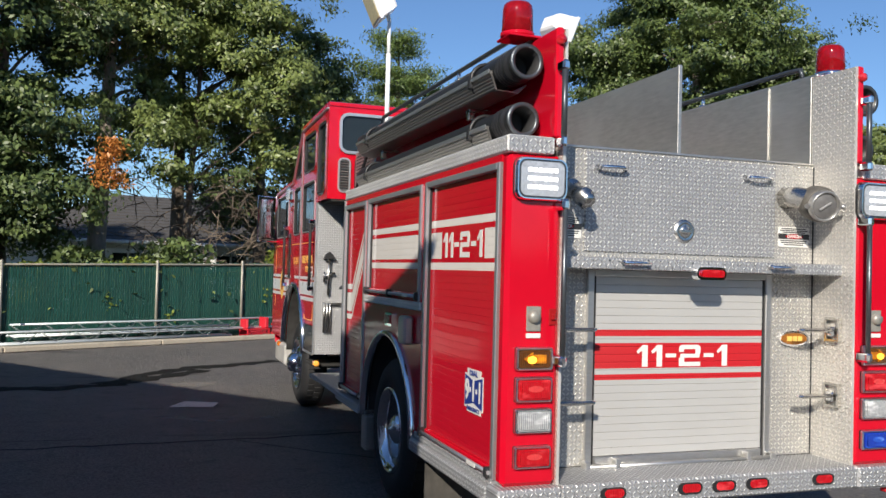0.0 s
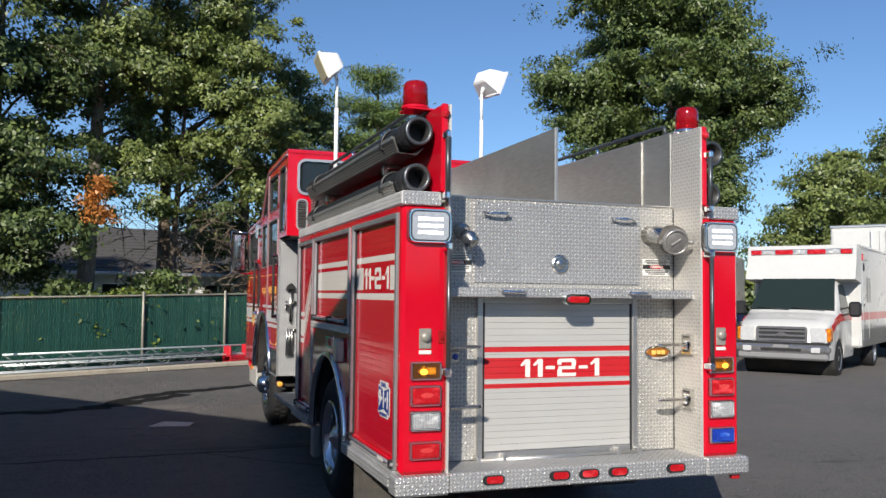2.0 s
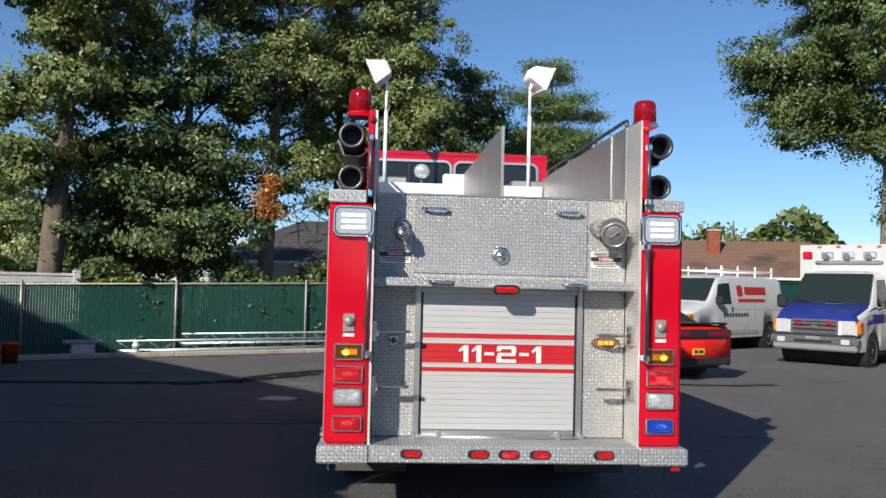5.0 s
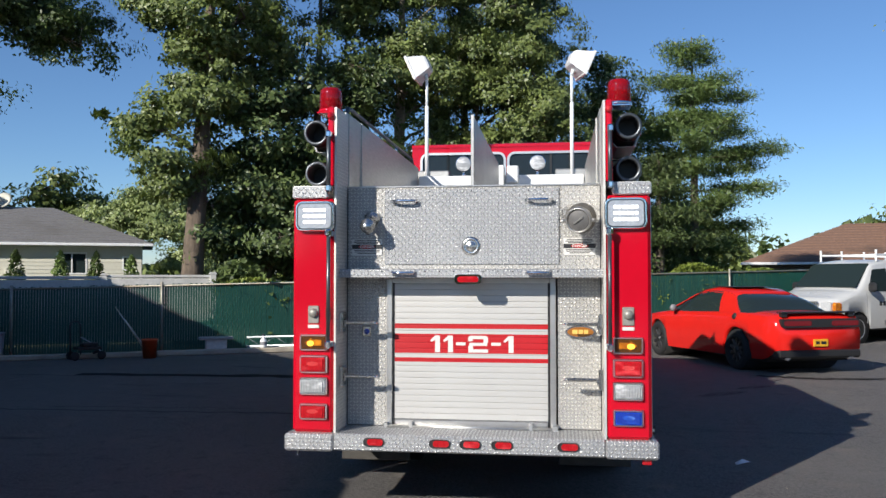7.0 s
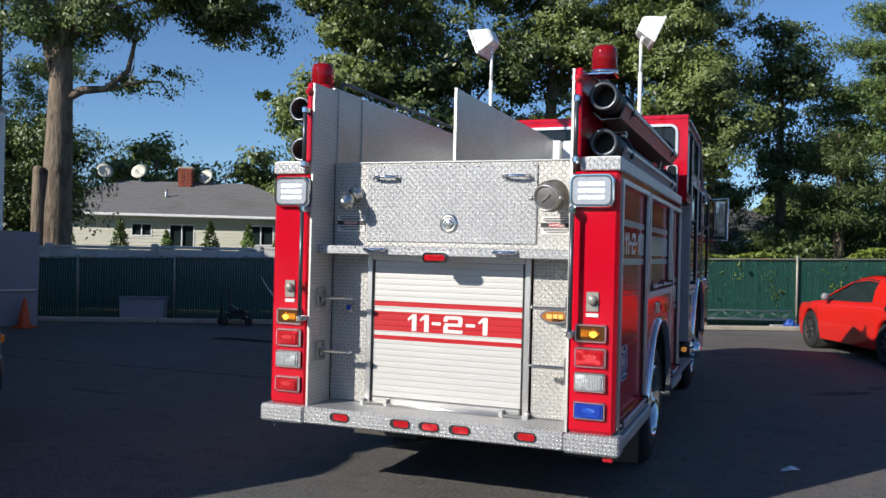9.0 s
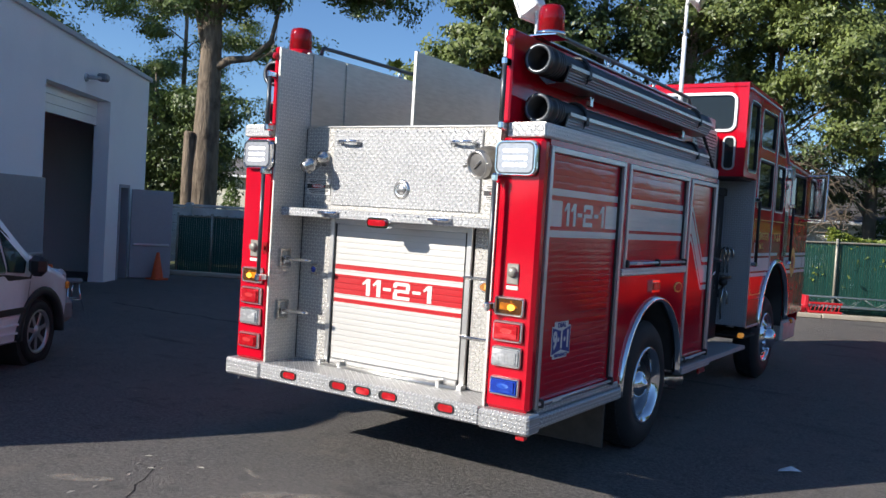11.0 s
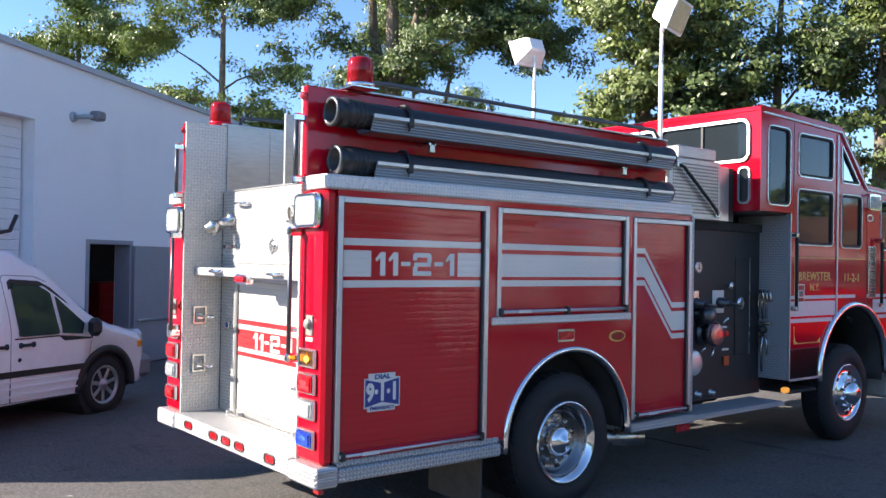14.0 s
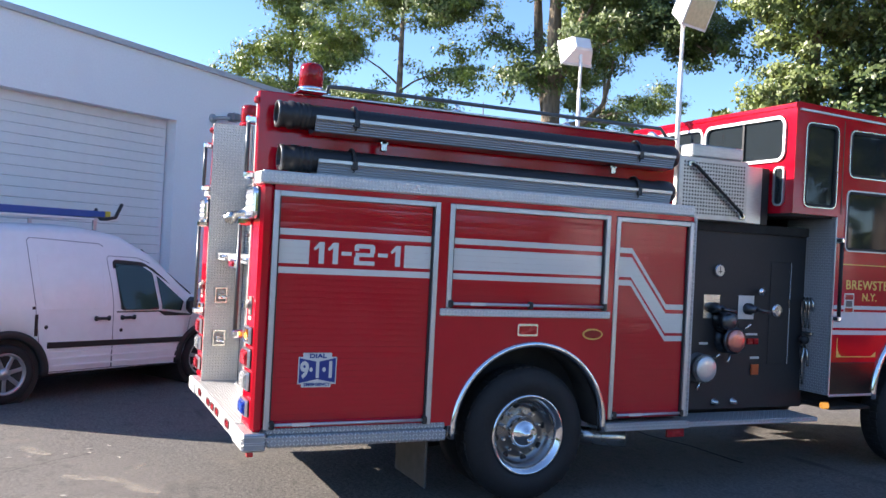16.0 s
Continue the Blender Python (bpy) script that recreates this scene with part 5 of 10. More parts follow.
# pump house and panels
cast_dark = material("dark_cast_valve", (0.11, 0.115, 0.125), 0.30, 0.85, 0.25, 25.0, 0.001)
bumper_grey = material("pale_bumper_metal", (0.62, 0.60, 0.56), 0.4, 0.35, 0.15, 14.0, stain=(0.45, 0.42, 0.38))
# A bright metal cap, coloured red for the reflection it shows.
cap_reflected_red = material("cap_metal_reflected_red", (0.68, 0.26, 0.21), 0.24, 0.7, 0.15, 20.0)
satin_cap = material("satin_cap_metal", (0.74, 0.72, 0.69), 0.34, 0.6, 0.08, 20.0)
T("pump_house", Shape().box(-0.76, 0.76, 3.49, 5.06, 0.62, 2.12), under_black)
for s in (-1, 1):
    pn = T("pump_panel", Shape().box(s * 0.77, s * 0.87, 3.50, 5.085, 0.57, 2.196, 0.004), black_panel)
    pn.matrix_local = pose(-s * 0.035, 0.026, 0)
    out = Matrix.Rotation(radians(90 * s), 4, "Y")
    def disc(name, y, z, prof, mt, tilt=0.0, x=0.87, seg=24):
        return part(name, Shape().lathe(prof, Matrix.Translation((s * x, y, z)) @ out @ Matrix.Rotation(radians(tilt), 4, "Y"), seg), mt, pn)
    disc("gauge", 4.051, 1.778, [(0.055, 0), (0.055, 0.02), (0.046, 0.024)], chrome)
    disc("gauge_face", 4.051, 1.778, [(0.001, 0.021), (0.046, 0.021)], cap_metal)
    part("gauge_needle", Shape().box(s * 0.8915, s * 0.8935, 4.047, 4.055, 1.755, 1.815).box(s * 0.8915, s * 0.8935, 4.03, 4.072, 1.765, 1.772), black_plastic, pn)
    disc("gauge", 4.733, 1.442, [(0.06, 0), (0.06, 0.02), (0.045, 0.026)], chrome)
    disc("gauge_face", 4.733, 1.442, [(0.001, 0.020), (0.046, 0.022)], worn_chrome)
    disc("intake", 3.86, 0.939, [(0.128, 0.0), (0.128, 0.015), (0.10, 0.02), (0.10, 0.06), (0.120, 0.065), (0.124, 0.10), (0.110, 0.105)], cap_dark)
    disc("intake_cap", 3.86, 0.939, [(0.108, 0.10), (0.108, 0.125), (0.100, 0.132), (0.05, 0.136), (0.001, 0.137)], satin_cap)
    disc("valve", 4.10, 1.345, [(0.09, 0.0), (0.10, 0.02), (0.085, 0.12), (0.05, 0.14), (0.001, 0.142)], cast_dark)
    disc("intake", 4.15, 1.182, [(0.115, 0.0), (0.115, 0.02), (0.085, 0.03), (0.085, 0.09), (0.112, 0.095), (0.118, 0.125), (0.102, 0.135)], cast_dark)
    disc("intake_cap", 4.15, 1.182, [(0.098, 0.13), (0.098, 0.155), (0.090, 0.162), (0.04, 0.166), (0.001, 0.167)], cap_reflected_red)
    for yy in (3.999, 4.387):
        part("valve_plate", Shape().box(s * 0.87, s * 0.875, yy - 0.10, yy + 0.08, 1.359, 1.568, 0.002), worn_chrome if yy < 4.2 else white_vinyl, pn)
        disc("pull_handle", yy, 1.453, [(0.05, 0.0), (0.05, 0.05), (0.03, 0.06), (0.03, 0.12), (0.001, 0.122)], cast_dark)
        part("lever", Shape().tube([(s * 0.985, yy, 1.453), (s * 1.02, yy + 0.03, 1.448), (s * 1.03, yy + 0.115, 1.430)], [0.016, 0.014, 0.018], 10), cast_dark, pn)
    disc("knob", 4.492, 1.61, [(0.012, 0), (0.012, 0.05), (0.035, 0.055), (0.035, 0.075), (0.001, 0.077)], chrome)
    for yy in (4.062, 4.272):
        disc("drain_knob", yy, 0.635, [(0.035, 0), (0.035, 0.012), (0.02, 0.015), (0.02, 0.05), (0.001, 0.052)], worn_chrome, seg=14)
    part("panel_door", Shape().box(s * 0.87, s * 0.878, 4.645, 4.872, 0.96, 1.878, 0.003), black_panel, pn)
    part("panel_trim", Shape().box(s * 0.87, s * 0.882, 4.873, 4.884, 0.96, 1.878), chrome, pn)
    part("red_knob", Shape().box(s * 0.87, s * 0.895, 4.397, 4.46, 1.138, 1.191, 0.006).box(s * 0.87, s * 0.895, 4.471, 4.523, 1.138, 1.191, 0.006), red_lens, pn)
    part("orange_lamp", Shape().box(s * 0.87, s * 0.89, 4.46, 4.544, 0.866, 0.96, 0.006), material("orange_lens", (0.5, 0.09, 0.02), 0.3, 0, 0.1) if "orange_lens" not in bpy.data.materials else bpy.data.materials["orange_lens"], pn)
    tagged(part("caption_bars", Shape().box(s * 0.87, s * 0.872, 3.873, 3.967, 1.133, 1.154).box(s * 0.87, s * 0.872, 4.45, 4.555, 1.007, 1.028).box(s * 0.87, s * 0.872, 4.387, 4.523, 1.217, 1.235), white_vinyl, pn), kind="stuff")
    for ya, za, yb, zb, xl in ((3.69, 1.06, 3.73, 1.10, 1.0), (3.55, 0.86, 3.50, 0.80, 1.0), (3.98, 1.31, 4.03, 1.36, 1.03), (3.84, 1.09, 3.79, 1.03, 1.03)):
        part("intake_lug", Shape().tube([(s * xl, ya + 0.24, za - 0.03), (s * (xl + 0.02), yb + 0.24, zb - 0.03)], 0.012, 8), worn_chrome, pn)
    T("frame_lamp", Shape().box(s * 1.08, s * 1.14, 5.06, 5.14, 0.60, 0.655, 0.014), lens_material("cab_step_lamp", (0.85, 0.36, 0.06), 0.3) if "cab_step_lamp" not in bpy.data.materials else bpy.data.materials["cab_step_lamp"])
T("exhaust_pipe", Shape().tube([(0.62, 2.45, 0.43), (0.92, 2.66, 0.43), (1.15, 2.95, 0.43), (1.14, 2.94, 0.43), (0.98, 2.74, 0.43)], [0.064, 0.064, 0.064, 0.056, 0.056], 20, caps=False), worn_chrome)
T("side_reflector", Shape().box(1.19, 1.215, 3.30, 3.47, 0.44, 0.505, 0.005), red_lens)
T("tank_bracket", Shape().box(-1.05, -1.20, 2.62, 2.75, 0.24, 0.50, 0.01), aluminium)

# ---- wheels ----
def wheel(y, z, s, x_out, rear):
    m = Matrix.Translation((0, y, z)) @ Matrix.Rotation(radians(90 * s), 4, "Y") @ Matrix.Diagonal((0.945, 0.945, 1, 1))
    w = T("wheel", Shape().lathe([(0.315, x_out - 0.02), (0.33, x_out), (0.42, x_out + 0.004), (0.485, x_out - 0.02), (0.512, x_out - 0.045), (0.522, x_out - 0.06), (0.522, x_out - 0.22), (0.51, x_out - 0.245), (0.42, x_out - 0.28), (0.315, x_out - 0.27)], m, 56), rubber)
    lug = Shape()
    for k in range(40):
        for half in (0, 1):
            a = 2 * math.pi * (k + 0.5 * half) / 40
            q = m @ Matrix.Rotation(a, 4, "Z")
            x0 = x_out - (0.135 if half else 0.055)
            lug.box(0.512, 0.527, -0.030, 0.030, x0 - 0.065, x0, 0.004, q)
    part("tread", lug, rubber, w)
    if rear:
        prof = [(0.318, x_out - 0.015), (0.312, x_out + 0.004), (0.298, x_out + 0.004), (0.288, x_out - 0.015), (0.272, x_out - 0.022), (0.266, x_out - 0.060), (0.258, x_out - 0.060), (0.248, x_out - 0.115), (0.215, x_out - 0.135), (0.19, x_out - 0.14), (0.15, x_out - 0.125), (0.142, x_out - 0.125)]
        hub = [(0.125, x_out - 0.125), (0.122, x_out - 0.075), (0.105, x_out - 0.040), (0.075, x_out - 0.02), (0.032, x_out - 0.005), (0.028, x_out + 0.004), (0.001, x_out + 0.006)]
    else:
        prof = [(0.318, x_out - 0.015), (0.312, x_out + 0.004), (0.298, x_out + 0.004), (0.285, x_out - 0.02), (0.25, x_out - 0.04), (0.20, x_out - 0.02), (0.17, x_out + 0.01), (0.14, x_out + 0.02)]
        hub = [(0.13, x_out + 0.02), (0.123, x_out + 0.045), (0.108, x_out + 0.085), (0.07, x_out + 0.108), (0.035, x_out + 0.115), (0.001, x_out + 0.116)]
    cut = 6 if rear else 4
    part("rim", Shape().lathe(prof[:cut], m, 56), wheel_chrome, w)
    part("wheel_disc", Shape().lathe(prof[cut - 1:], m, 56).lathe([(0.145, prof[-1][1]), (0.001, prof[-1][1] - 0.005)], m, 32), disc_metal if rear else wheel_chrome, w)
    part("hub_cap", Shape().lathe(hub, m, 32), chrome, w)
    for k in range(10):
        a = 2 * math.pi * k / 10
        q = m @ Matrix.Rotation(a, 4, "Z") @ Matrix.Translation((0.165, 0, prof[-2][1] - 0.004))
        part("wheel_nut", Shape().lathe([(0.018, 0), (0.018, 0.022), (0.012, 0.034), (0.001, 0.035)], q, 6, False), chrome, w)
    for k in range(8 if rear else 5):
        a = 2 * math.pi * k / (8 if rear else 5) + 0.2
        q = m @ Matrix.Rotation(a, 4, "Z") @ Matrix.Translation((0.217, 0, prof[8][1] + 0.006 if rear else prof[5][1] - 0.004))
        part("hand_hole", Shape().lathe([(0.001, 0.0), (0.026, 0.0), (0.028, -0.01)], q, 14), under_black, w)
    return w


for s in (-1, 1):
    wheel(2.06, 0.500, s, 1.175, True)
    wheel(6.35, 0.500, s, 1.09, False)
    T("inner_tyre", Shape().lathe([(0.30, 0.60), (0.42, 0.59), (0.495, 0.63), (0.495, 0.80), (0.42, 0.85), (0.30, 0.84)], Matrix.Translation((0, 2.06, 0.500)) @ Matrix.Rotation(radians(90 * s), 4, "Y"), 40), rubber)

# ---- cab ----
FY, FZ, FR = 6.36, 0.705, 0.70
CAB_Y0, CAB_Y1, CAB_Y2 = 4.57, 5.10, 8.06          # back of the overhang, back of the lower cab, front
CAB_Z = 0.722
ROOF = [(CAB_Y0, 3.225), (6.03, 3.185), (6.58, 2.64), (CAB_Y2, 2.575)]
black_gloss = material("black_gloss_paint", (0.012, 0.012, 0.013), 0.12, 0.0, 0.1, 10.0, spec=0.5)
livery_white = material("pale_reflective_stripe", (0.62, 0.63, 0.64), 0.3, 0.0, 0.06, 20.0)


def roof_line(y):
    for p, q in zip(ROOF, ROOF[1:]):
        if p[0] - 1e-6 <= y <= q[0] + 1e-6:
            return line_between(p, q)(y)
    return ROOF[-1][1]


def cab_foot(y):
    if y < CAB_Y1:
        return 2.305
    d = abs(y - FY)
    return max(CAB_Z, FZ + math.sqrt(max(0.0, FR * FR - d * d))) if d < FR else CAB_Z


slope_top = line_between((6.06, 3.03), (6.41, 2.675))
CAB_HOLES = [(4.695, 5.065, flat(2.375), flat(3.095)), (5.225, 5.875, flat(2.672), flat(3.075)), (6.06, 6.41, flat(2.665), slope_top),
             (5.215, 5.88, flat(2.015), flat(2.54)), (6.055, 6.475, flat(2.005), flat(2.54)), (6.91, 7.78, flat(2.00), flat(2.515))]
WINDOWS = [rounded(y0, y1, lo(0), hi(0), 0.055) for y0, y1, lo, hi in CAB_HOLES[:2]] + [soften([(6.06, 2.665), (6.41, 2.665), (6.41, 2.675), (6.06, 3.03)], 0.03)]
WINDOWS += [rounded(y0, y1, lo(0), hi(0), 0.045) for y0, y1, lo, hi in CAB_HOLES[3:]]
arch_cuts = [FY + FR * math.cos(math.pi * i / 20) for i in range(21)]
for s in (-1, 1):
    a, b = sorted((s * 1.11, s * 1.15))
    T("cab_side", column_wall([CAB_Y0, CAB_Y1 - 0.0001, CAB_Y1 + 0.0001, 6.03, 6.58, CAB_Y2], cab_foot, roof_line, CAB_HOLES, "x", a, b, arch_cuts), red_paint)
    for k, poly in enumerate(WINDOWS):
        wdw = T("cab_window", Shape().band(inset(poly, -0.012), 0.012, "x", *sorted((s * 1.135, s * 1.158))), trim_metal if k > 2 else worn_chrome)
        part("seal", Shape().band(inset(poly, 0.0005), 0.022, "x", *sorted((s * 1.134, s * 1.155))), rubber, wdw)
        part("glass", Shape().prism(inset(poly, 0.012), "x", *sorted((s * 1.132, s * 1.138))), dark_glass, wdw)
    for y, z0, z1 in ((5.655, 2.02, 2.535), (5.80, 2.02, 2.535), (6.22, 2.01, 2.535), (7.40, 2.01, 2.51)):
        T("window_bar", Shape().box(s * 1.122, s * 1.131, y - 0.014, y + 0.014, z0, z1), rail_grey)
    # seams, rails, stripes
    for y0, z0, z1 in ((5.138, 2.33, 3.16), (6.60, 1.42, 2.60), (7.86, 0.74, 2.56)):
        T("door_seam", Shape().box(s * 1.1505, s * 1.1525, y0, y0 + 0.008, z0, z1), black_plastic)
    T("door_pillar_trim", Shape().box(s * 1.1505, s * 1.162, 5.955, 5.980, 1.30, 3.14, 0.004), trim_metal)
    T("corner_edge", Shape().box(s * 1.140, s * 1.156, CAB_Y1 - 0.012, CAB_Y1 + 0.004, CAB_Z, 2.30, 0.003), trim_metal)
    T("roof_gutter", Shape().prism([(4.60, 3.195), (6.02, 3.158), (6.575, 2.612), (7.95, 2.548), (7.95, 2.564), (6.583, 2.628), (6.03, 3.174), (4.60, 3.211)], "x", *sorted((s * 1.15, s * 1.170))), trim_metal)
    st = Shape()
    for z0, z1 in ((1.489, 1.522), (1.323, 1.467), (1.262, 1.301)):
        for y0, y1 in ((CAB_Y1 + 0.01, 5.95), (5.985, 6.595), (6.615, 7.855), (7.875, CAB_Y2 - 0.01)):
            low, reach = z1 - FZ, FR + 0.03
            gap = math.sqrt(reach * reach - (z0 - FZ) ** 2) if reach > z0 - FZ else 0.0
            for p, q in ((y0, min(y1, FY - gap)), (max(y0, FY + gap), y1)):
                if q > p and (gap or p == y0):
                    st.box(s * 1.1502, s * 1.1518, p, q, z0, z1)
    T("livery_stripe", st, livery_white)
    gold = Shape().box(s * 1.1502, s * 1.1515, 5.17, 5.93, 1.884, 1.892).box(s * 1.1502, s * 1.1515, 6.0, 6.58, 1.884, 1.892).box(s * 1.1502, s * 1.1515, 6.93, 7.84, 1.884, 1.892)
    gold.box(s * 1.1502, s * 1.1515, 5.17, 5.178, 1.40, 1.87).box(s * 1.1502, s * 1.1515, 7.832, 7.84, 1.10, 1.87)
    gold.box(s * 1.1502, s * 1.1515, 5.17, 5.66, 1.060, 1.068).box(s * 1.1502, s * 1.1515, 5.17, 5.178, 1.06, 1.23)
    gold.prism([(5.178, 1.068), (5.24, 1.068), (5.20, 1.09), (5.178, 1.15)], "x", *sorted((s * 1.1502, s * 1.1515))).prism([(5.60, 1.068), (5.66, 1.068), (5.66, 1.11)], "x", *sorted((s * 1.1502, s * 1.1515)))
    T("livery_line", gold, gold_leaf)
    for word, size, y, z in (("BREWSTER", 0.118, 5.548, 1.704), ("N.Y.", 0.098, 5.548, 1.597), ("11-2-1", 0.118, 6.28, 1.692)):
        w = T("cab_lettering", writing(word, size, 0.001, 1.08, 0.0015), gold_leaf)
        w.matrix_local = pose(s * 1.1518, y, z, 90, 0, 90 * s)
    T("door_emblem", Shape().prism([(7.26 + r * math.cos(i * math.pi / 8), 1.40 + 1.15 * r * math.sin(i * math.pi / 8)) for i in range(16) for r in (0.15 if i % 4 else 0.17,)], "x", *sorted((s * 1.1520, s * 1.1532))), gold_leaf)
    T("emblem_field", Shape().prism([(7.26 + 0.07 * math.cos(i * math.pi / 8), 1.40 + 0.08 * math.sin(i * math.pi / 8)) for i in range(16)], "x", *sorted((s * 1.1533, s * 1.1540))), dark_red)
    sk = T("cab_sticker", Shape().box(s * 1.1502, s * 1.1525, 5.235, 5.355, 1.455, 1.632), white_vinyl)
    for z0, z1 in ((1.575, 1.620), (1.465, 1.500)):
        part("sticker_bar", Shape().box(s * 1.1526, s * 1.1532, 5.245, 5.345, z0, z1), red_lens, sk)
    part("sticker_panel", Shape().box(s * 1.1526, s * 1.1532, 5.255, 5.335, 1.512, 1.565), rail_grey, sk)
    T("kick_plate", Shape().box(s * 1.150, s * 1.156, CAB_Y1 + 0.006, 5.655, CAB_Z + 0.012, 1.015, 0.003), black_gloss)
    T("sill_trim", Shape().box(s * 1.145, s * 1.162, CAB_Y1, 5.66, CAB_Z - 0.012, CAB_Z + 0.010, 0.004), trim_metal)
    for y in (5.115, 6.83):
        r = T("cab_grab_rail", Shape().tube([(s * 1.205, y, 1.41), (s * 1.205, y, 2.09)], 0.016, 10), rubber)
        part("rail_foot", Shape().box(s * 1.15, s * 1.222, y - 0.018, y + 0.018, 1.38, 1.43, 0.01), chrome, r)
        part("rail_foot", Shape().box(s * 1.15, s * 1.222, y - 0.018, y + 0.018, 2.07, 2.12, 0.01), chrome, r)
    T("arch_lip", Shape().sweep_arc(FY, FZ, FR, arch_profile(s, 1.15, 0.060), -2, 182), chrome)
    T("arch_liner", Shape().sweep_arc(FY, FZ, FR - 0.035, [(s * 0.5, 0.0), (s * 1.11, 0.0), (s * 1.11, 0.03), (s * 0.5, 0.03)], -10, 180, 24), under_black)
    T("arch_inner_wall", Shape().box(s * 0.50, s * 0.52, FY - FR, FY + FR, 0.66, 1.40), under_black)
    grille = T("cab_grille", Shape().box(s * 1.15, s * 1.158, 6.63, 6.79, 1.48, 2.03, 0.003), worn_chrome)
    for k in range(20):
        part("slat", Shape().box(s * 1.158, s * 1.168, 6.64, 6.78, 1.495 + k * 0.0265, 1.508 + k * 0.0265, 0.003), rail_grey, grille)
    # lower rear wall of the cab, of tread plate, with tools on it
    T("cab_rear_plate", Shape().box(s * 0.60, s * 1.139, CAB_Y1 - 0.016, CAB_Y1 + 0.002, CAB_Z, 2.30), tread_plate_cab)
    Y = CAB_Y1
    if s > 0:
        for k, xx in enumerate((0.845, 0.885, 0.925)):
            T("hose_wrench", Shape().tube([(xx, Y - 0.03, 1.29), (xx + 0.002, Y - 0.045, 1.44), (xx + 0.012, Y - 0.055, 1.53), (xx + 0.035, Y - 0.06, 1.565), (xx + 0.058, Y - 0.055, 1.53), (xx + 0.062, Y - 0.05, 1.475), (xx + 0.045, Y - 0.045, 1.455)], [0.010, 0.010, 0.012, 0.014, 0.014, 0.012, 0.008], 8), worn_chrome)
        sp = T("spanner", Shape().tube([(0.905, Y - 0.05, 1.13), (0.885, Y - 0.055, 1.0), (0.895, Y - 0.05, 0.78)], [0.016, 0.012, 0.010], 8).tube([(0.855, Y - 0.05, 1.02), (0.862, Y - 0.055, 1.10), (0.90, Y - 0.055, 1.14), (0.945, Y - 0.055, 1.08), (0.95, Y - 0.05, 0.95)], 0.011, 8), worn_chrome)
        part("grip", Shape().lathe([(0.020, -0.035), (0.042, -0.02), (0.046, 0.01), (0.030, 0.035), (0.001, 0.04)], pose(0.895, Y - 0.05, 1.185), 14), black_plastic, sp)
    else:
        for xx in (-1.05, -1.02, -0.99):
            T("hose_wrench", Shape().tube([(xx, Y - 0.015, 1.26), (xx, Y - 0.05, 1.25), (xx, Y - 0.05, 0.95)], 0.012, 8), worn_chrome)
        T("hydrant_wrench", Shape().tube([(-1.01, Y - 0.055, 1.72), (-1.015, Y - 0.055, 1.34)], 0.014, 8).tube([(-1.07, Y - 0.055, 1.53), (-0.95, Y - 0.055, 1.57)], 0.016, 8).tube([(-1.06, Y - 0.055, 1.47), (-1.06, Y - 0.055, 1.58)], 0.012, 8), worn_chrome)
        T("wrench_head", Shape().prism([(-1.07, 1.71), (-0.95, 1.72), (-0.98, 1.76), (-1.01, 1.79), (-1.05, 1.76)], "y", Y - 0.085, Y - 0.015), black_plastic)
    T("plate_bracket", Shape().box(s * 0.86, s * 0.98, Y - 0.06, Y - 0.016, 1.235, 1.262, 0.006), worn_chrome)
    # upper rear corner slot: glass on one side, a louvred vent on the other
    slot = rounded(*sorted((s * 0.925, s * 1.052)), 2.37, 2.715, 0.05)
    sl = T("rear_slot", Shape().band(slot, 0.016, "y", CAB_Y0 - 0.018, CAB_Y0 + 0.006), trim_metal)
    part("slot_pane", Shape().prism(inset(slot, 0.014), "y", CAB_Y0 - 0.006, CAB_Y0 - 0.002), dark_glass if s > 0 else black_plastic, sl)
    if s < 0:
        for k in range(12):
            part("louvre", Shape().box(-1.038, -0.939, CAB_Y0 - 0.016, CAB_Y0 - 0.005, 2.392 + k * 0.026, 2.404 + k * 0.026, 0.003), worn_chrome, sl)
    # mirror
    mi = T("mirror", Shape().tube([(s * 1.15, 7.62, 2.52), (s * 1.42, 7.74, 2.55), (s * 1.42, 7.74, 1.95), (s * 1.15, 7.66, 1.95)], 0.014, 8), chrome)
    part("mirror_head", Shape().box(s * 1.22, s * 1.40, 7.70, 7.78, 1.98, 2.52, 0.03), black_plastic, mi)
    part("mirror_glass", Shape().box(s * 1.235, s * 1.385, 7.695, 7.70, 2.0, 2.50), chrome, mi)
    lamp = T("front_lamp", Shape().prism(rounded(6.55, 6.79, 2.405, 2.575, 0.03), "x", *sorted((s * 1.15, s * 1.205))), chrome)
    part("lens", Shape().prism(rounded(6.575, 6.765, 2.43, 2.55, 0.02), "x", *sorted((s * 1.204, s * 1.212))), clear_lens, lamp)
    ov = T("oval_plate", Shape().prism([(6.655 + 0.075 * math.cos(i * math.pi / 12), 2.325 + 0.038 * math.sin(i * math.pi / 12)) for i in range(24)], "x", *sorted((s * 1.150, s * 1.158))), worn_chrome)
    part("plate_face", Shape().prism([(6.655 + 0.062 * math.cos(i * math.pi / 12), 2.325 + 0.028 * math.sin(i * math.pi / 12)) for i in range(24)], "x", *sorted((s * 1.1582, s * 1.160))), dark_red, ov)
    T("cab_step", Shape().box(s * 0.80, s * 1.13, 5.16, 5.64, 0.585, 0.615, 0.008), under_black)

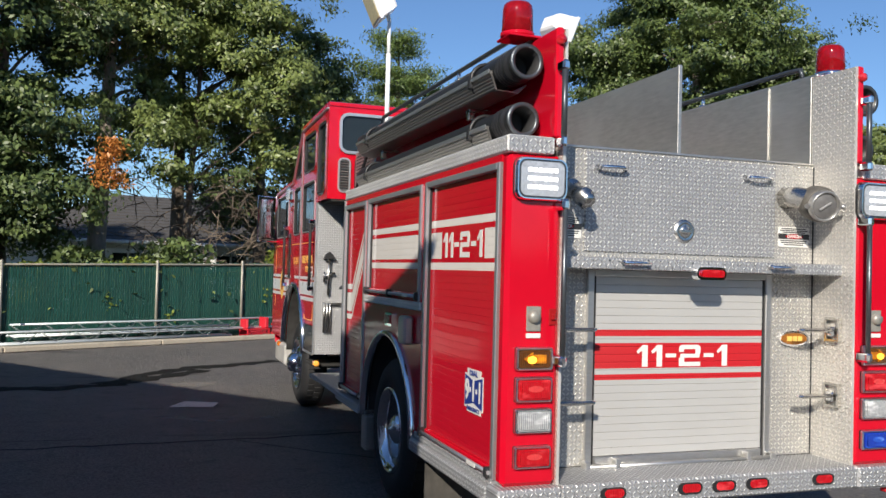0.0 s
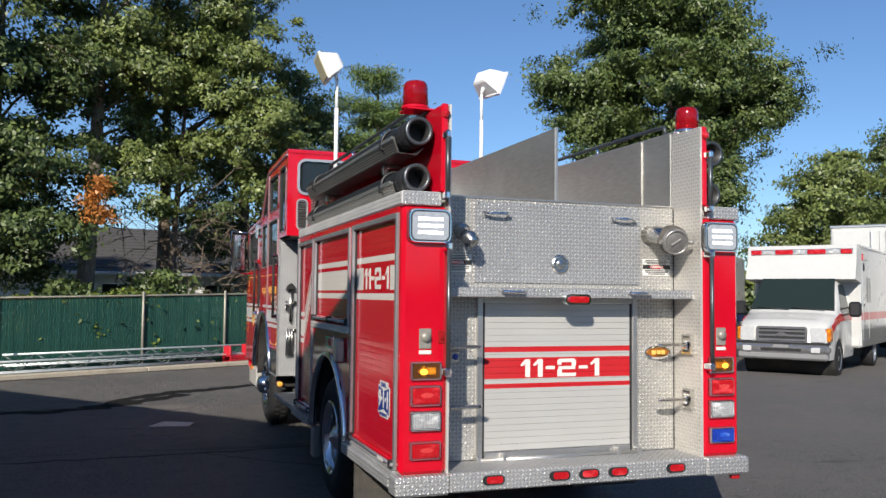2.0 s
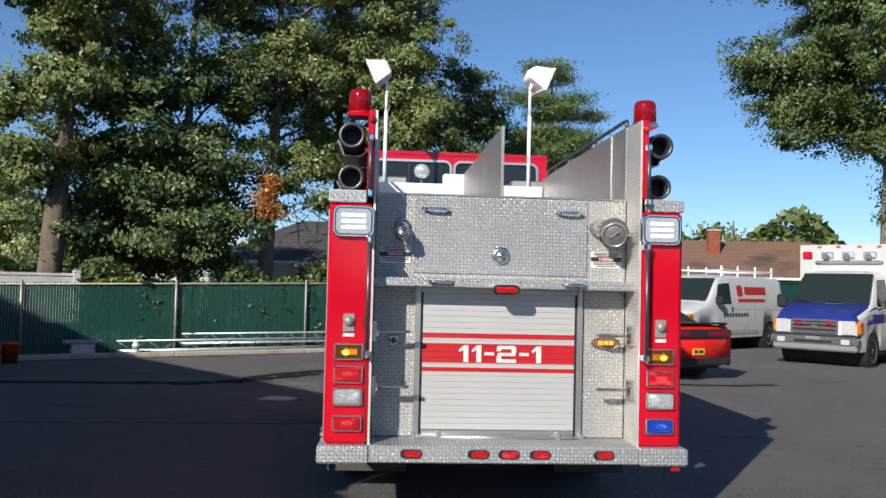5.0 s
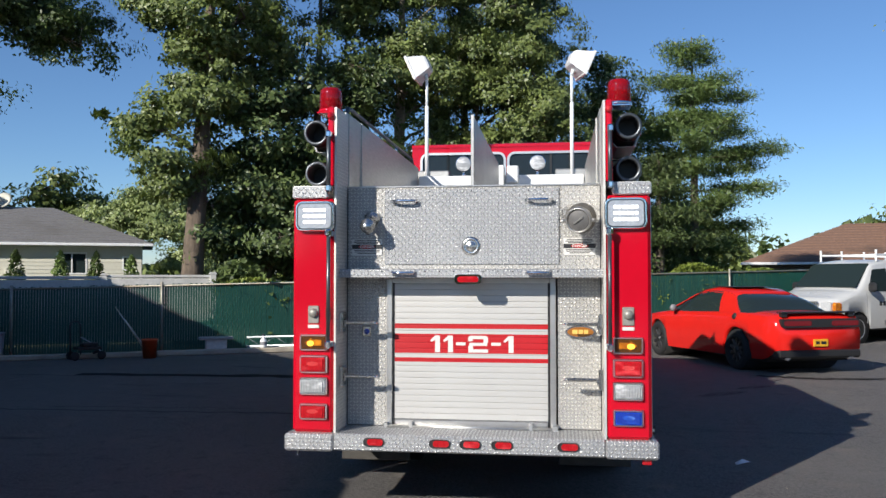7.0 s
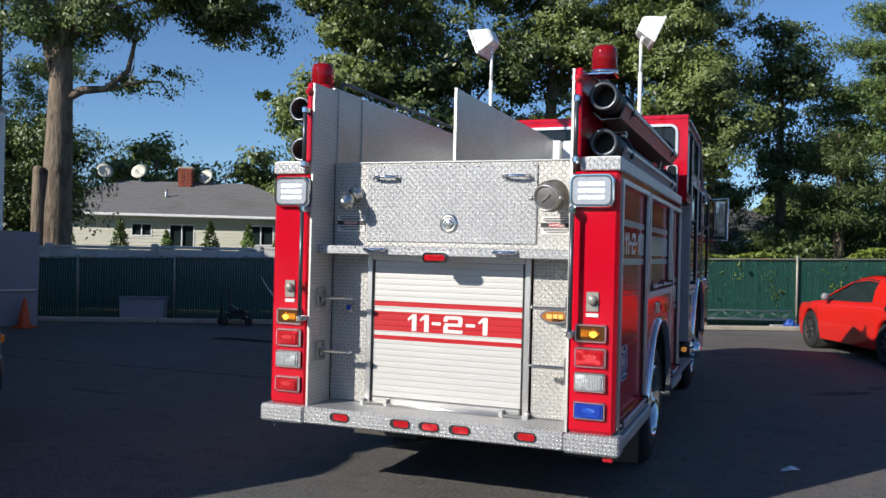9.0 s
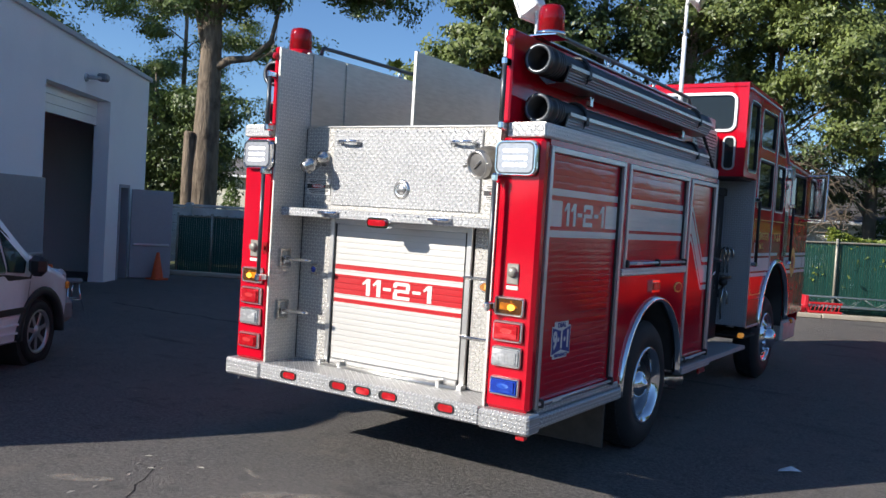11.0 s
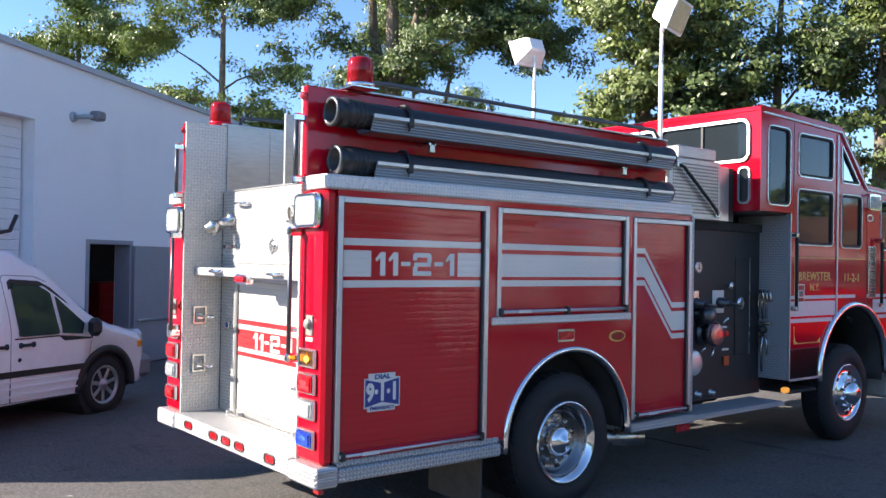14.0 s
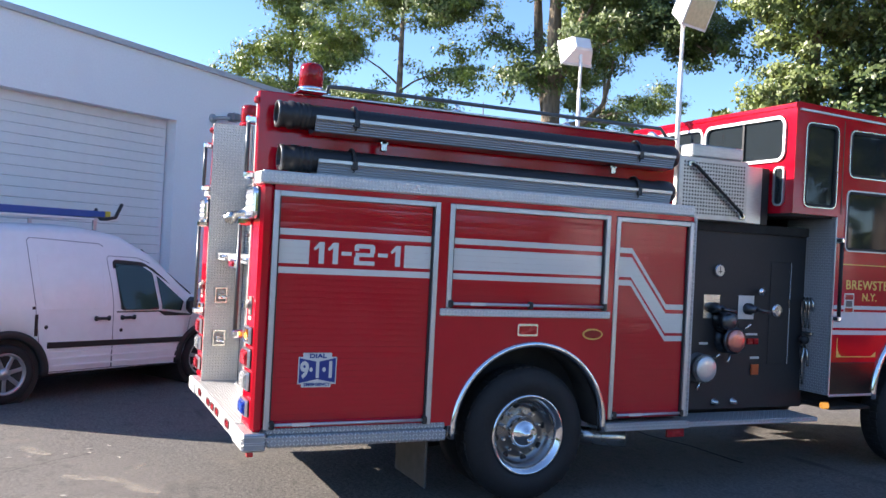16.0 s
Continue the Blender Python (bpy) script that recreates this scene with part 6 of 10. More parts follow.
T("cab_roof", Shape().prism([(CAB_Y0 - 0.012, 3.222), (6.04, 3.182), (6.59, 2.632), (8.0, 2.567), (8.0, 2.60), (6.60, 2.672), (6.05, 3.225), (CAB_Y0 + 0.02, 3.268), (CAB_Y0 - 0.012, 3.255)], "x", -1.152, 1.152), red_paint)
Y = CAB_Y0
for x0, x1, z0, z1 in ((-1.11, 1.11, 2.305, 2.775), (-1.11, 1.11, 3.145, 3.222), (-1.11, -1.03, 2.775, 3.145), (-0.025, 0.025, 2.775, 3.145), (1.03, 1.11, 2.775, 3.145)):
    T("cab_rear_wall", Shape().box(x0, x1, Y, Y + 0.04, z0, z1), red_paint)
for s, x0, x1 in ((-1, -1.03, -0.025), (1, 0.025, 1.03)):
    poly = rounded(x0, x1, 2.775, 3.145, 0.075)
    wd = T("rear_window", Shape().band(inset(poly, -0.018), 0.028, "y", Y - 0.020, Y + 0.01), trim_metal)
    part("glass", Shape().prism(inset(poly, 0.010), "y", Y + 0.008, Y + 0.014), dark_glass, wd)
    part("window_bar", Shape().box((x0 + x1) / 2 - 0.012, (x0 + x1) / 2 + 0.012, Y - 0.008, Y + 0.008, 2.785, 3.135), black_plastic, wd)
T("cab_underside", Shape().box(-1.11, 1.11, Y + 0.01, CAB_Y1, 2.285, 2.306).box(-0.60, 0.60, CAB_Y1 - 0.02, CAB_Y1 + 0.01, CAB_Z, 2.30).box(-1.11, 1.11, CAB_Y1 + 0.01, FY - FR, CAB_Z + 0.02, 0.85).box(-0.5, 0.5, FY - FR, 7.90, 0.80, 0.9), under_black)
T("cab_front", column_wall([-1.11, 1.11], flat(0.6), flat(2.57), [(-1.0, 1.0, flat(1.75), flat(2.45))], "y", 8.00, CAB_Y2), red_paint)
T("windscreen", Shape().box(-1.0, 1.0, 8.02, 8.03, 1.75, 2.45), dark_glass)
bump = T("front_bumper", Shape().box(-1.10, 1.10, 7.24, 8.02, 0.36, 0.63, 0.03), bumper_grey)
for s in (-1, 1):
    part("corner_lamp", Shape().box(s * 1.08, s * 1.125, 7.66, 7.76, 0.575, 0.635, 0.012), amber_lens, bump)
for x0, x1, y, z1 in ((-0.95, -0.35, 5.3, 2.1), (0.35, 0.95, 5.3, 2.1), (-0.95, -0.35, 6.7, 2.2), (0.35, 0.95, 6.7, 2.2)):
    T("cab_seat", Shape().box(x0, x1, y, y + 0.15, 1.2, z1, 0.05), black_plastic)
T("engine_cover", Shape().box(-0.4, 0.4, 6.1, 7.7, 0.9, 1.6, 0.1), black_plastic)


# ---- trees ----
def leaf_material(name, dark, light, through):
    m = bpy.data.materials.new(name)
    m.use_nodes = True
    nt = m.node_tree
    nodes, links, p = nodes_of(m)
    geo = nt.nodes.new("ShaderNodeNewGeometry")
    wide = noise_node(nt, 1.1, 3.0)
    fac = math_node(nt, "ADD", math_node(nt, "MULTIPLY", geo.outputs["Random Per Island"], 0.66), math_node(nt, "MULTIPLY", ramp(nt, wide, 0.36, 0.64), 0.34))
    col = mix_node(nt, fac, dark, light)
    links.new(col, p.inputs["Base Color"])
    p.inputs["Roughness"].default_value = 0.42
    p.inputs["Specular IOR Level"].default_value = 0.40
    tr = nt.nodes.new("ShaderNodeBsdfTranslucent")
    tr.inputs["Color"].default_value = (*through, 1)
    mx = nt.nodes.new("ShaderNodeMixShader")
    mx.inputs[0].default_value = 0.16
    links.new(p.outputs[0], mx.inputs[1])
    links.new(tr.outputs[0], mx.inputs[2])
    links.new(mx.outputs[0], nodes["Material Output"].inputs["Surface"])
    return m


oak_leaf = leaf_material("oak_leaves", (0.032, 0.053, 0.019), (0.245, 0.295, 0.085), (0.19, 0.27, 0.050))
dark_leaf = leaf_material("dark_leaves", (0.016, 0.031, 0.013), (0.180, 0.240, 0.075), (0.08, 0.13, 0.030))
pine_leaf = leaf_material("pine_needles", (0.045, 0.085, 0.030), (0.24, 0.32, 0.095), (0.15, 0.24, 0.05))
light_leaf = leaf_material("pale_leaves", (0.028, 0.052, 0.018), (0.165, 0.215, 0.062), (0.11, 0.18, 0.038))
# Lighter copy of pale_leaves: the roof trees' sunlight is put into the colour.
roof_leaf = leaf_material("sunlit_leaves", (0.050, 0.082, 0.024), (0.25, 0.30, 0.080), (0.20, 0.28, 0.05))
# Pale leaves lifted further: sunlight on the young tree is put into colour.
young_leaf = leaf_material("young_leaves_lit", (0.16, 0.21, 0.075), (0.42, 0.48, 0.20), (0.40, 0.50, 0.14))
dry_leaf = leaf_material("dead_leaves", (0.38, 0.13, 0.03), (0.66, 0.28, 0.07), (0.45, 0.18, 0.04))
vine_leaf = leaf_material("vine_leaves", (0.08, 0.12, 0.02), (0.27, 0.32, 0.06), (0.25, 0.32, 0.05))
plum_leaf = leaf_material("plum_leaves", (0.02, 0.008, 0.012), (0.06, 0.025, 0.03), (0.10, 0.03, 0.04))
bark = material("bark", (0.15, 0.115, 0.085), 0.9, 0.0, 0.35, 9.0, 0.03, stain=(0.08, 0.065, 0.05), coarse=2.0, stretch=(1, 1, 0.22))
brown_bark = material("brown_oak_bark", (0.185, 0.142, 0.100), 0.9, 0.0, 0.4, 12.0, 0.06, stain=(0.060, 0.045, 0.032), coarse=2.5, stretch=(1, 1, 0.2))
pale_bark = material("pale_bark", (0.24, 0.20, 0.16), 0.9, 0.0, 0.3, 9.0, 0.03, stain=(0.12, 0.10, 0.08), coarse=2.0, stretch=(1, 1, 0.22))


def leaf_mesh(name, centres, size, rs, droop=0.0, slim=0.5, mat_=None, outs=None):
    """Small bent leaves, one about each centre; they face up and, where outs is given, out of their clump."""
    n = len(centres)
    nn = rs.normal(size=(n, 3)) * 0.42
    nn[:, 2] += 0.25
    if outs is not None:
        nn += outs * 1.1
    nn /= np.linalg.norm(nn, axis=1)[:, None] + 1e-9
    d = rs.normal(size=(n, 3))
    d[:, 2] -= droop
    d = np.cross(nn, np.cross(d, nn))
    d /= np.linalg.norm(d, axis=1)[:, None] + 1e-9
    w = np.cross(d, nn)
    ln = size * rs.uniform(0.6, 1.35, size=(n, 1))
    a = centres - d * ln / 2
    b = centres + d * ln / 2
    mid = centres + nn * ln * 0.10
    v = np.empty((n, 4, 3))
    v[:, 0], v[:, 1], v[:, 2], v[:, 3] = a, mid + w * ln * slim / 2, b, mid - w * ln * slim / 2
    me = bpy.data.meshes.new(name)
    me.vertices.add(4 * n)
    me.vertices.foreach_set("co", v.reshape(-1).astype(np.float32))
    me.loops.add(4 * n)
    me.loops.foreach_set("vertex_index", np.arange(4 * n, dtype=np.int32))
    me.polygons.add(n)
    me.polygons.foreach_set("loop_start", np.arange(0, 4 * n, 4, dtype=np.int32))
    me.polygons.foreach_set("loop_total", np.full(n, 4, dtype=np.int32))
    me.update(calc_edges=True)
    if mat_ is not None:
        me.materials.append(mat_)
    return me


def crown_points(blobs, clumps, per, spread, rs, bough=1.0):
    """Boughs spread through the blobs, clumps gathered round each bough, leaves round each clump."""
    vol = np.array([b[3] * b[4] * b[5] for b in blobs]) ** 0.72
    nb = max(6, clumps // 12)
    which = rs.choice(len(blobs), size=nb, p=vol / vol.sum())
    bl = np.array(blobs)[which]
    d = rs.normal(size=(nb, 3))
    d /= np.linalg.norm(d, axis=1)[:, None]
    boughs = bl[:, :3] + d * rs.uniform(0.2, 0.95, size=(nb, 1)) ** 0.5 * bl[:, 3:6]
    own = rs.randint(0, nb, clumps)
    wide = rs.uniform(0.28, 0.64, size=(nb, 1)) * bough
    c = boughs[own] + rs.normal(size=(clumps, 3)) * wide[own] * np.array([1, 1, 0.42])
    sp = spread * rs.uniform(0.4, 1.15, size=(clumps, 1, 1))
    pts = c[:, None, :] + rs.normal(size=(clumps, per, 3)) * sp * np.array([1, 1, 0.6])
    out = (pts - boughs[own][:, None, :]).reshape(-1, 3)
    out /= np.linalg.norm(out, axis=1)[:, None] + 1e-9
    return boughs, pts.reshape(-1, 3), out


def tree(name, label, base, height, blobs, clumps, per=30, size=0.2, spread=0.32, leaf=None, wood=None, r0=0.25, lean=(0, 0), limbs=8, seed=1, slim=0.5, droop=0.1, fork=None, twigs=40, group="trees behind the fence", bough=1.0):
    """A tapered trunk with limbs that reach into the crown, and a crown of single leaves in uneven clumps. Places are from the foot."""
    rs = np.random.RandomState(seed)
    rng = random.Random(seed)
    t = thing(name, label, "tree", group, m=pose(base[0], base[1], 0))
    c, pts, outs = crown_points(blobs, clumps, per, spread, rs, bough)
    path = []
    for i in range(9):
        f = i / 8
        path.append((lean[0] * f + 0.10 * math.sin(3.1 * f + seed), lean[1] * f + 0.10 * math.cos(2.3 * f + seed), height * 0.9 * f))
    part("trunk", Shape().tube(path, [r0 * (1.25 if i == 0 else 1) * (1 - 0.85 * (i / 8) ** 1.1) for i in range(9)], 12), wood or bark, t)
    order = rs.permutation(len(c))
    small = Shape()
    forks = [Vector(p) for p in path[2:]]
    for k in range(len(c)):
        tip = Vector(c[order[k]])
        away = math.hypot(tip.x - lean[0] * 0.5, tip.y - lean[1] * 0.5)
        f = min(0.95, max(0.16, (tip.z - away * rng.uniform(0.35, 0.9)) / (height * 0.9)))
        i = min(7, int(f * 8))
        q = Vector(path[i]).lerp(Vector(path[i + 1]), f * 8 - i)
        if k >= limbs:
            q = min(forks, key=lambda p: (p - tip).length)
        mid = q.lerp(tip, 0.5) + Vector((rng.uniform(-0.25, 0.25), rng.uniform(-0.25, 0.25), rng.uniform(0.0, 0.35)))
        r = r0 * (1 - 0.8 * f) * 0.38 if k < limbs else 0.022
        pts5 = [q, q.lerp(mid, 0.5) + Vector((0, 0, 0.08)), mid, mid.lerp(tip, 0.5) + Vector((0, 0, 0.05)), tip]
        rad5 = [r, r * 0.8, r * 0.6, r * 0.4, r * 0.15]
        if k < limbs:
            part("limb", Shape().tube(pts5, rad5, 7), wood or bark, t)
            forks += [pts5[1], pts5[2], pts5[3], tip]
        else:
            forks.append(tip)
            small.tube(pts5, rad5, 5)
        for _ in range(2):
            e = tip + Vector((rng.uniform(-0.6, 0.6), rng.uniform(-0.6, 0.6), rng.uniform(-0.4, 0.3)))
            small.tube([mid.lerp(tip, 0.6), tip.lerp(e, 0.4), e], [0.016, 0.011, 0.004], 4)
    tagged(part("twig_mass", small, wood or bark, t), kind="stuff")
    tagged(part("crown", leaf_mesh("crown", pts, size, rs, droop, slim, leaf or oak_leaf, outs), None, t), kind="stuff")
    return t


tree("oak_tree", "tall leafy oak behind the green fence", (-8.2, 14.2), 12.5,
     [(0.49, 0.22, 7.9, 1.6, 1.6, 1.2), (1.9, 0.8, 7.2, 0.5, 0.6, 0.7), (-1.1, -0.5, 8.4, 0.4, 0.5, 0.4), (-1.1, -0.5, 5.75, 0.45, 0.6, 0.8), (-1.7, -0.9, 4.95, 0.3, 0.3, 0.22), (0.15, 0.0, 6.0, 0.9, 0.9, 1.0), (1.55, 0.6, 5.6, 0.5, 0.6, 0.6), (0.2, -0.4, 3.85, 0.5, 0.6, 0.6), (1.0, 0.2, 3.5, 0.45, 0.5, 0.55), (-0.5, -0.3, 4.4, 0.3, 0.4, 0.3), (0.3, 0.1, 10.4, 1.7, 1.7, 1.3), (1.9, 0.8, 9.7, 0.7, 0.8, 0.9)], 600, 110, 0.125, 0.18, oak_leaf, bark, 0.30, (0.3, 0.2), 12, 11)
tree("oak_tree", "dense leafy tree filling the row behind the fence", (-5.7, 16.6), 11.0,
     [(1.0, 0.2, 7.6, 1.1, 1.3, 2.4), (-0.1, 0, 4.4, 1.5, 1.4, 1.4), (0.5, -0.2, 2.6, 1.8, 1.2, 1.3), (1.0, 0.2, 9.8, 1.1, 1.3, 1.4), (-0.9, -0.5, 2.2, 1.3, 0.9, 0.9)], 620, 100, 0.125, 0.22, dark_leaf, bark, 0.20, (0, 0), 8, 41)
tree("maple_tree", "dense low tree with foliage down to the fence", (-7.0, 15.9), 7.5,
     [(0, 0, 5.2, 1.5, 1.3, 1.5), (-0.3, -0.2, 3.2, 1.6, 1.2, 1.2), (0.6, -0.3, 2.2, 1.4, 1.0, 0.8), (0.3, 0, 6.6, 1.1, 1.1, 0.9)], 460, 84, 0.13, 0.23, dark_leaf, bark, 0.14, (0, 0), 6, 44)
tree("oak_tree", "tall dark tree with a pale trunk and a dead orange branch", (-3.9, 17.5), 13.0,
     [(-0.2, 0.0, 8.6, 1.7, 1.7, 3.0), (0.9, 0.2, 6.4, 1.6, 1.5, 1.6), (-0.2, 0, 11.2, 1.9, 1.9, 1.6), (1.1, 0.1, 9.0, 1.7, 1.6, 1.8), (0.9, 0.0, 4.9, 1.3, 1.1, 0.8), (1.3, -0.5, 4.0, 1.0, 0.8, 0.8), (0.2, -0.4, 5.6, 1.0, 0.8, 0.8), (1.9, 0.3, 10.6, 1.3, 1.3, 1.3)], 620, 110, 0.115, 0.19, oak_leaf, pale_bark, 0.24, (0.2, 0.0), 12, 12)
tree("conifer_tree", "tall dark conifer with bare lower branches", (-2.15, 19.0), 13.0,
     [(0.7, 0, 9.5, 1.7, 1.7, 3.0), (-0.2, 0, 7.0, 1.4, 1.4, 1.2), (1.8, 0, 7.4, 1.3, 1.3, 1.2), (0.9, 0, 5.3, 1.5, 1.4, 0.9), (1.9, 0, 9.6, 1.1, 1.1, 1.3), (1.6, 0, 4.1, 0.8, 0.8, 0.4)], 500, 90, 0.13, 0.20, dark_leaf, bark, 0.20, (0, 0), 16, 13, slim=0.3)
tree("oak_tree", "sunlit leafy boughs before the dark conifers", (-1.82, 18.2), 9.5,
     [(0.9, -0.9, 6.3, 1.6, 1.3, 1.6), (2.2, -0.7, 5.4, 1.3, 1.2, 1.0), (1.2, -0.8, 8.2, 1.2, 1.2, 1.0), (2.4, -0.8, 4.0, 0.9, 0.9, 0.45), (0.3, -0.5, 4.2, 0.5, 0.5, 0.25)], 330, 104, 0.115, 0.18, oak_leaf, bark, 0.12, (0.2, 0.0), 8, 42)
tree("conifer_tree", "dark conifer with drooping grey lower twigs", (0.2, 21.2), 12.0,
     [(-0.2, 0, 8.6, 1.1, 1.2, 2.4), (-0.1, 0, 5.6, 1.3, 1.3, 1.5), (-0.4, 0, 3.6, 1.3, 1.2, 1.1)], 380, 80, 0.14, 0.22, dark_leaf, bark, 0.2, (0, 0), 16, 14, slim=0.3)
tree("ivy_tree", "dark tree trunk wrapped in ivy to its blunt top", (2.2, 22.8), 8.8,
     [(0, 0, 8.7, 0.75, 0.75, 0.6), (-0.1, 0, 7.0, 0.95, 0.9, 1.3), (0.0, 0, 4.8, 1.1, 1.0, 1.6), (-0.3, 0, 2.4, 1.4, 1.1, 1.2)], 420, 60, 0.13, 0.22, dark_leaf, bark, 0.25, (0, 0), 6, 15)


def pine(base, height, width, seed, leaf, label, clear=1.0, gaps=0.25):
    """A white pine: whorls of level branches that carry flat tufts of needles."""
    rs = np.random.RandomState(seed)
    t = thing("pine_tree", label, "tree", "trees behind the fence", m=pose(base[0], base[1], 0))
    part("trunk", Shape().tube([(0, 0, 0), (0.05, 0, height * 0.5), (0, 0.03, height)], [0.20, 0.13, 0.02], 10), bark, t)
    centres = []
    z = clear
    br = Shape()
    while z < height - 0.2:
        f = (z - clear) / (height - clear)
        reach = width * (1.0 - f) ** 0.42 * min(1.0, 0.62 + 1.1 * f) * (0.62 + 0.58 * rs.rand())
        k = rs.randint(4, 7)
        a0 = rs.rand() * 6.28
        for i in range(k):
            if rs.rand() < gaps:
                continue
            a = a0 + 6.28 * i / k + rs.uniform(-0.3, 0.3)
            r = reach * rs.uniform(0.65, 1.15)
            tip = np.array([math.cos(a) * r, math.sin(a) * r, z + 0.10 * r + rs.uniform(-0.15, 0.25)])
            br.tube([(0, 0, z), (tip[0] * 0.5, tip[1] * 0.5, z + 0.02), tuple(tip)], [0.035, 0.025, 0.008], 5)
            m = max(3, int(r * 9))
            for j in range(m):
                q = 0.3 + 0.75 * (j + 0.5) / m
                centres.append(np.array([tip[0] * q, tip[1] * q, z + (tip[2] - z) * q]) + rs.normal(size=3) * (0.16, 0.16, 0.06))
        z += rs.uniform(0.45, 0.78)
    c = np.array(centres)
    pts = (c[:, None, :] + rs.normal(size=(len(c), 96, 3)) * (0.26, 0.26, 0.12)).reshape(-1, 3)
    tagged(part("branch_mass", br, bark, t), kind="stuff")
    tagged(part("crown", leaf_mesh("crown", pts, 0.15, rs, -0.25, 0.22, leaf), None, t), kind="stuff")
    return t


pine((5.2, 24.4), 9.9, 3.0, 21, pine_leaf, "broad white pine with level tufted branches", 1.3, 0.16)
pine((3.6, 20.6), 5.2, 1.9, 22, dark_leaf, "low ragged pine with grey dead twigs", 0.8, 0.35)

tree("oak_tree", "broad spreading oak with a bare forked trunk", (22.8, 32.4), 17.0,
     [(0, 0, 12.6, 5.9, 5.6, 4.0), (-4.3, 1.4, 11.8, 2.8, 2.8, 2.0), (3.8, -1.1, 12.2, 2.6, 2.5, 2.3), (1.7, -0.8, 7.8, 1.2, 1.2, 1.5), (1.4, -0.7, 5.6, 0.9, 0.9, 0.7), (-1.4, 0, 16.2, 4.3, 4.0, 2.0), (-2.9, 0.8, 9.3, 1.6, 1.6, 0.9), (1.6, -0.9, 7.4, 1.9, 1.6, 1.5), (1.1, -0.6, 5.9, 1.3, 1.2, 0.9), (0.3, -0.2, 9.3, 2.6, 2.3, 1.4)], 2700, 80, 0.19, 0.34, light_leaf, pale_bark, 0.50, (0.3, 0), 14, 16, group="trees past the parked vehicles", bough=1.6)
tree("maple_tree", "bright green leafy tree beyond the parked vehicles", (21.6, 20.6), 7.0,
     [(0, 0, 5.0, 1.6, 1.5, 1.3), (-1.3, 0.8, 4.3, 1.1, 1.1, 0.9), (0.5, -0.6, 6.3, 1.0, 1.0, 0.8), (-0.5, 0.3, 3.2, 1.6, 1.4, 0.7), (1.0, -0.8, 3.6, 1.4, 1.3, 1.0), (-1.7, 1.1, 5.2, 0.6, 0.6, 0.4)], 620, 70, 0.16, 0.24, oak_leaf, bark, 0.16, (0, 0), 10, 17, group="trees past the parked vehicles")
tree("oak_tree", "dark dense tree beyond the parked vehicles", (26.2, 21.0), 9.0,
     [(0, 0, 6.2, 2.2, 2.2, 2.0), (-1.0, 0.9, 5.0, 1.6, 1.6, 1.6), (1.8, -1.6, 6.6, 2.2, 2.2, 2.2), (0.4, 0, 3.6, 2.2, 2.0, 1.2), (0.6, -0.4, 8.0, 1.5, 1.5, 1.0)], 700, 70, 0.17, 0.28, dark_leaf, bark, 0.24, (0, 0), 10, 27, group="trees past the parked vehicles")

# the great oak behind the building's corner: forked, with one long level limb
big = tree("oak_tree", "great oak with a thick trunk and heavy limbs", (-15.1, 11.6), 14.0,
     [(1.6, 1.2, 8.9, 1.5, 1.5, 0.9), (3.2, 2.7, 8.4, 1.3, 1.3, 0.9), (3.7, 3.1, 8.0, 0.8, 0.8, 0.7), (3.0, 2.8, 7.5, 0.6, 0.6, 0.5), (1.7, 1.5, 5.9, 0.6, 0.6, 0.35), (2.1, 1.8, 5.3, 0.25, 0.25, 0.25), (0.8, 0.8, 7.5, 1.0, 1.0, 0.7), (2.0, 1.9, 7.7, 1.1, 1.1, 0.8), (2.4, 1.9, 10.2, 1.8, 1.8, 1.0), (-2.6, -2.0, 9.6, 1.0, 1.0, 0.7), (0.0, 0.0, 10.8, 1.9, 1.9, 0.9), (-1.2, -0.6, 8.6, 0.9, 0.9, 0.6), (0.7, 0.5, 9.4, 0.9, 0.9, 0.6), (-0.6, -0.4, 7.0, 0.6, 0.6, 0.4)], 1050, 80, 0.115, 0.20, light_leaf, brown_bark, 0.44, (-0.2, 0.1), 3, 18, group="trees by the building")
for pts, rad in (([(0.05, 0.1, 5.35), (0.45, 0.38, 5.62), (0.90, 0.72, 5.70), (1.30, 1.05, 6.2), (1.50, 1.25, 7.6)], [0.13, 0.11, 0.09, 0.07, 0.03]),
                 ([(0.90, 0.72, 5.70), (1.5, 1.25, 5.95), (1.9, 1.6, 6.0), (2.15, 1.85, 5.5)], [0.06, 0.045, 0.03, 0.01]),
                 ([(-0.1, 0.1, 6.0), (-0.35, 0.55, 7.2), (-0.75, 1.25, 8.3), (-1.1, 1.8, 9.4), (-1.2, 2.2, 11.5)], [0.25, 0.20, 0.16, 0.12, 0.05]),
                 ([(-0.1, 0.1, 6.1), (-0.55, 0.15, 7.1), (-1.15, 0.25, 8.5), (-1.3, 0.2, 10.4), (-1.6, 0.0, 12.0)], [0.24, 0.19, 0.15, 0.11, 0.04]),
                 ([(0.0, 0.15, 6.3), (0.35, 0.35, 7.4), (0.75, 0.65, 8.6), (1.3, 1.0, 10.0)], [0.10, 0.08, 0.06, 0.02]),
                 ([(-0.75, 1.25, 8.3), (0.1, 2.0, 8.9), (1.0, 2.4, 9.2), (2.2, 2.5, 9.6)], [0.09, 0.07, 0.05, 0.015])):
    part("limb", Shape().tube(pts, rad, 10), brown_bark, big)
snag = thing("dead_tree", "brown dead tree trunk cut off at its top", "dead tree", m=pose(-15.36, 11.32, 0))
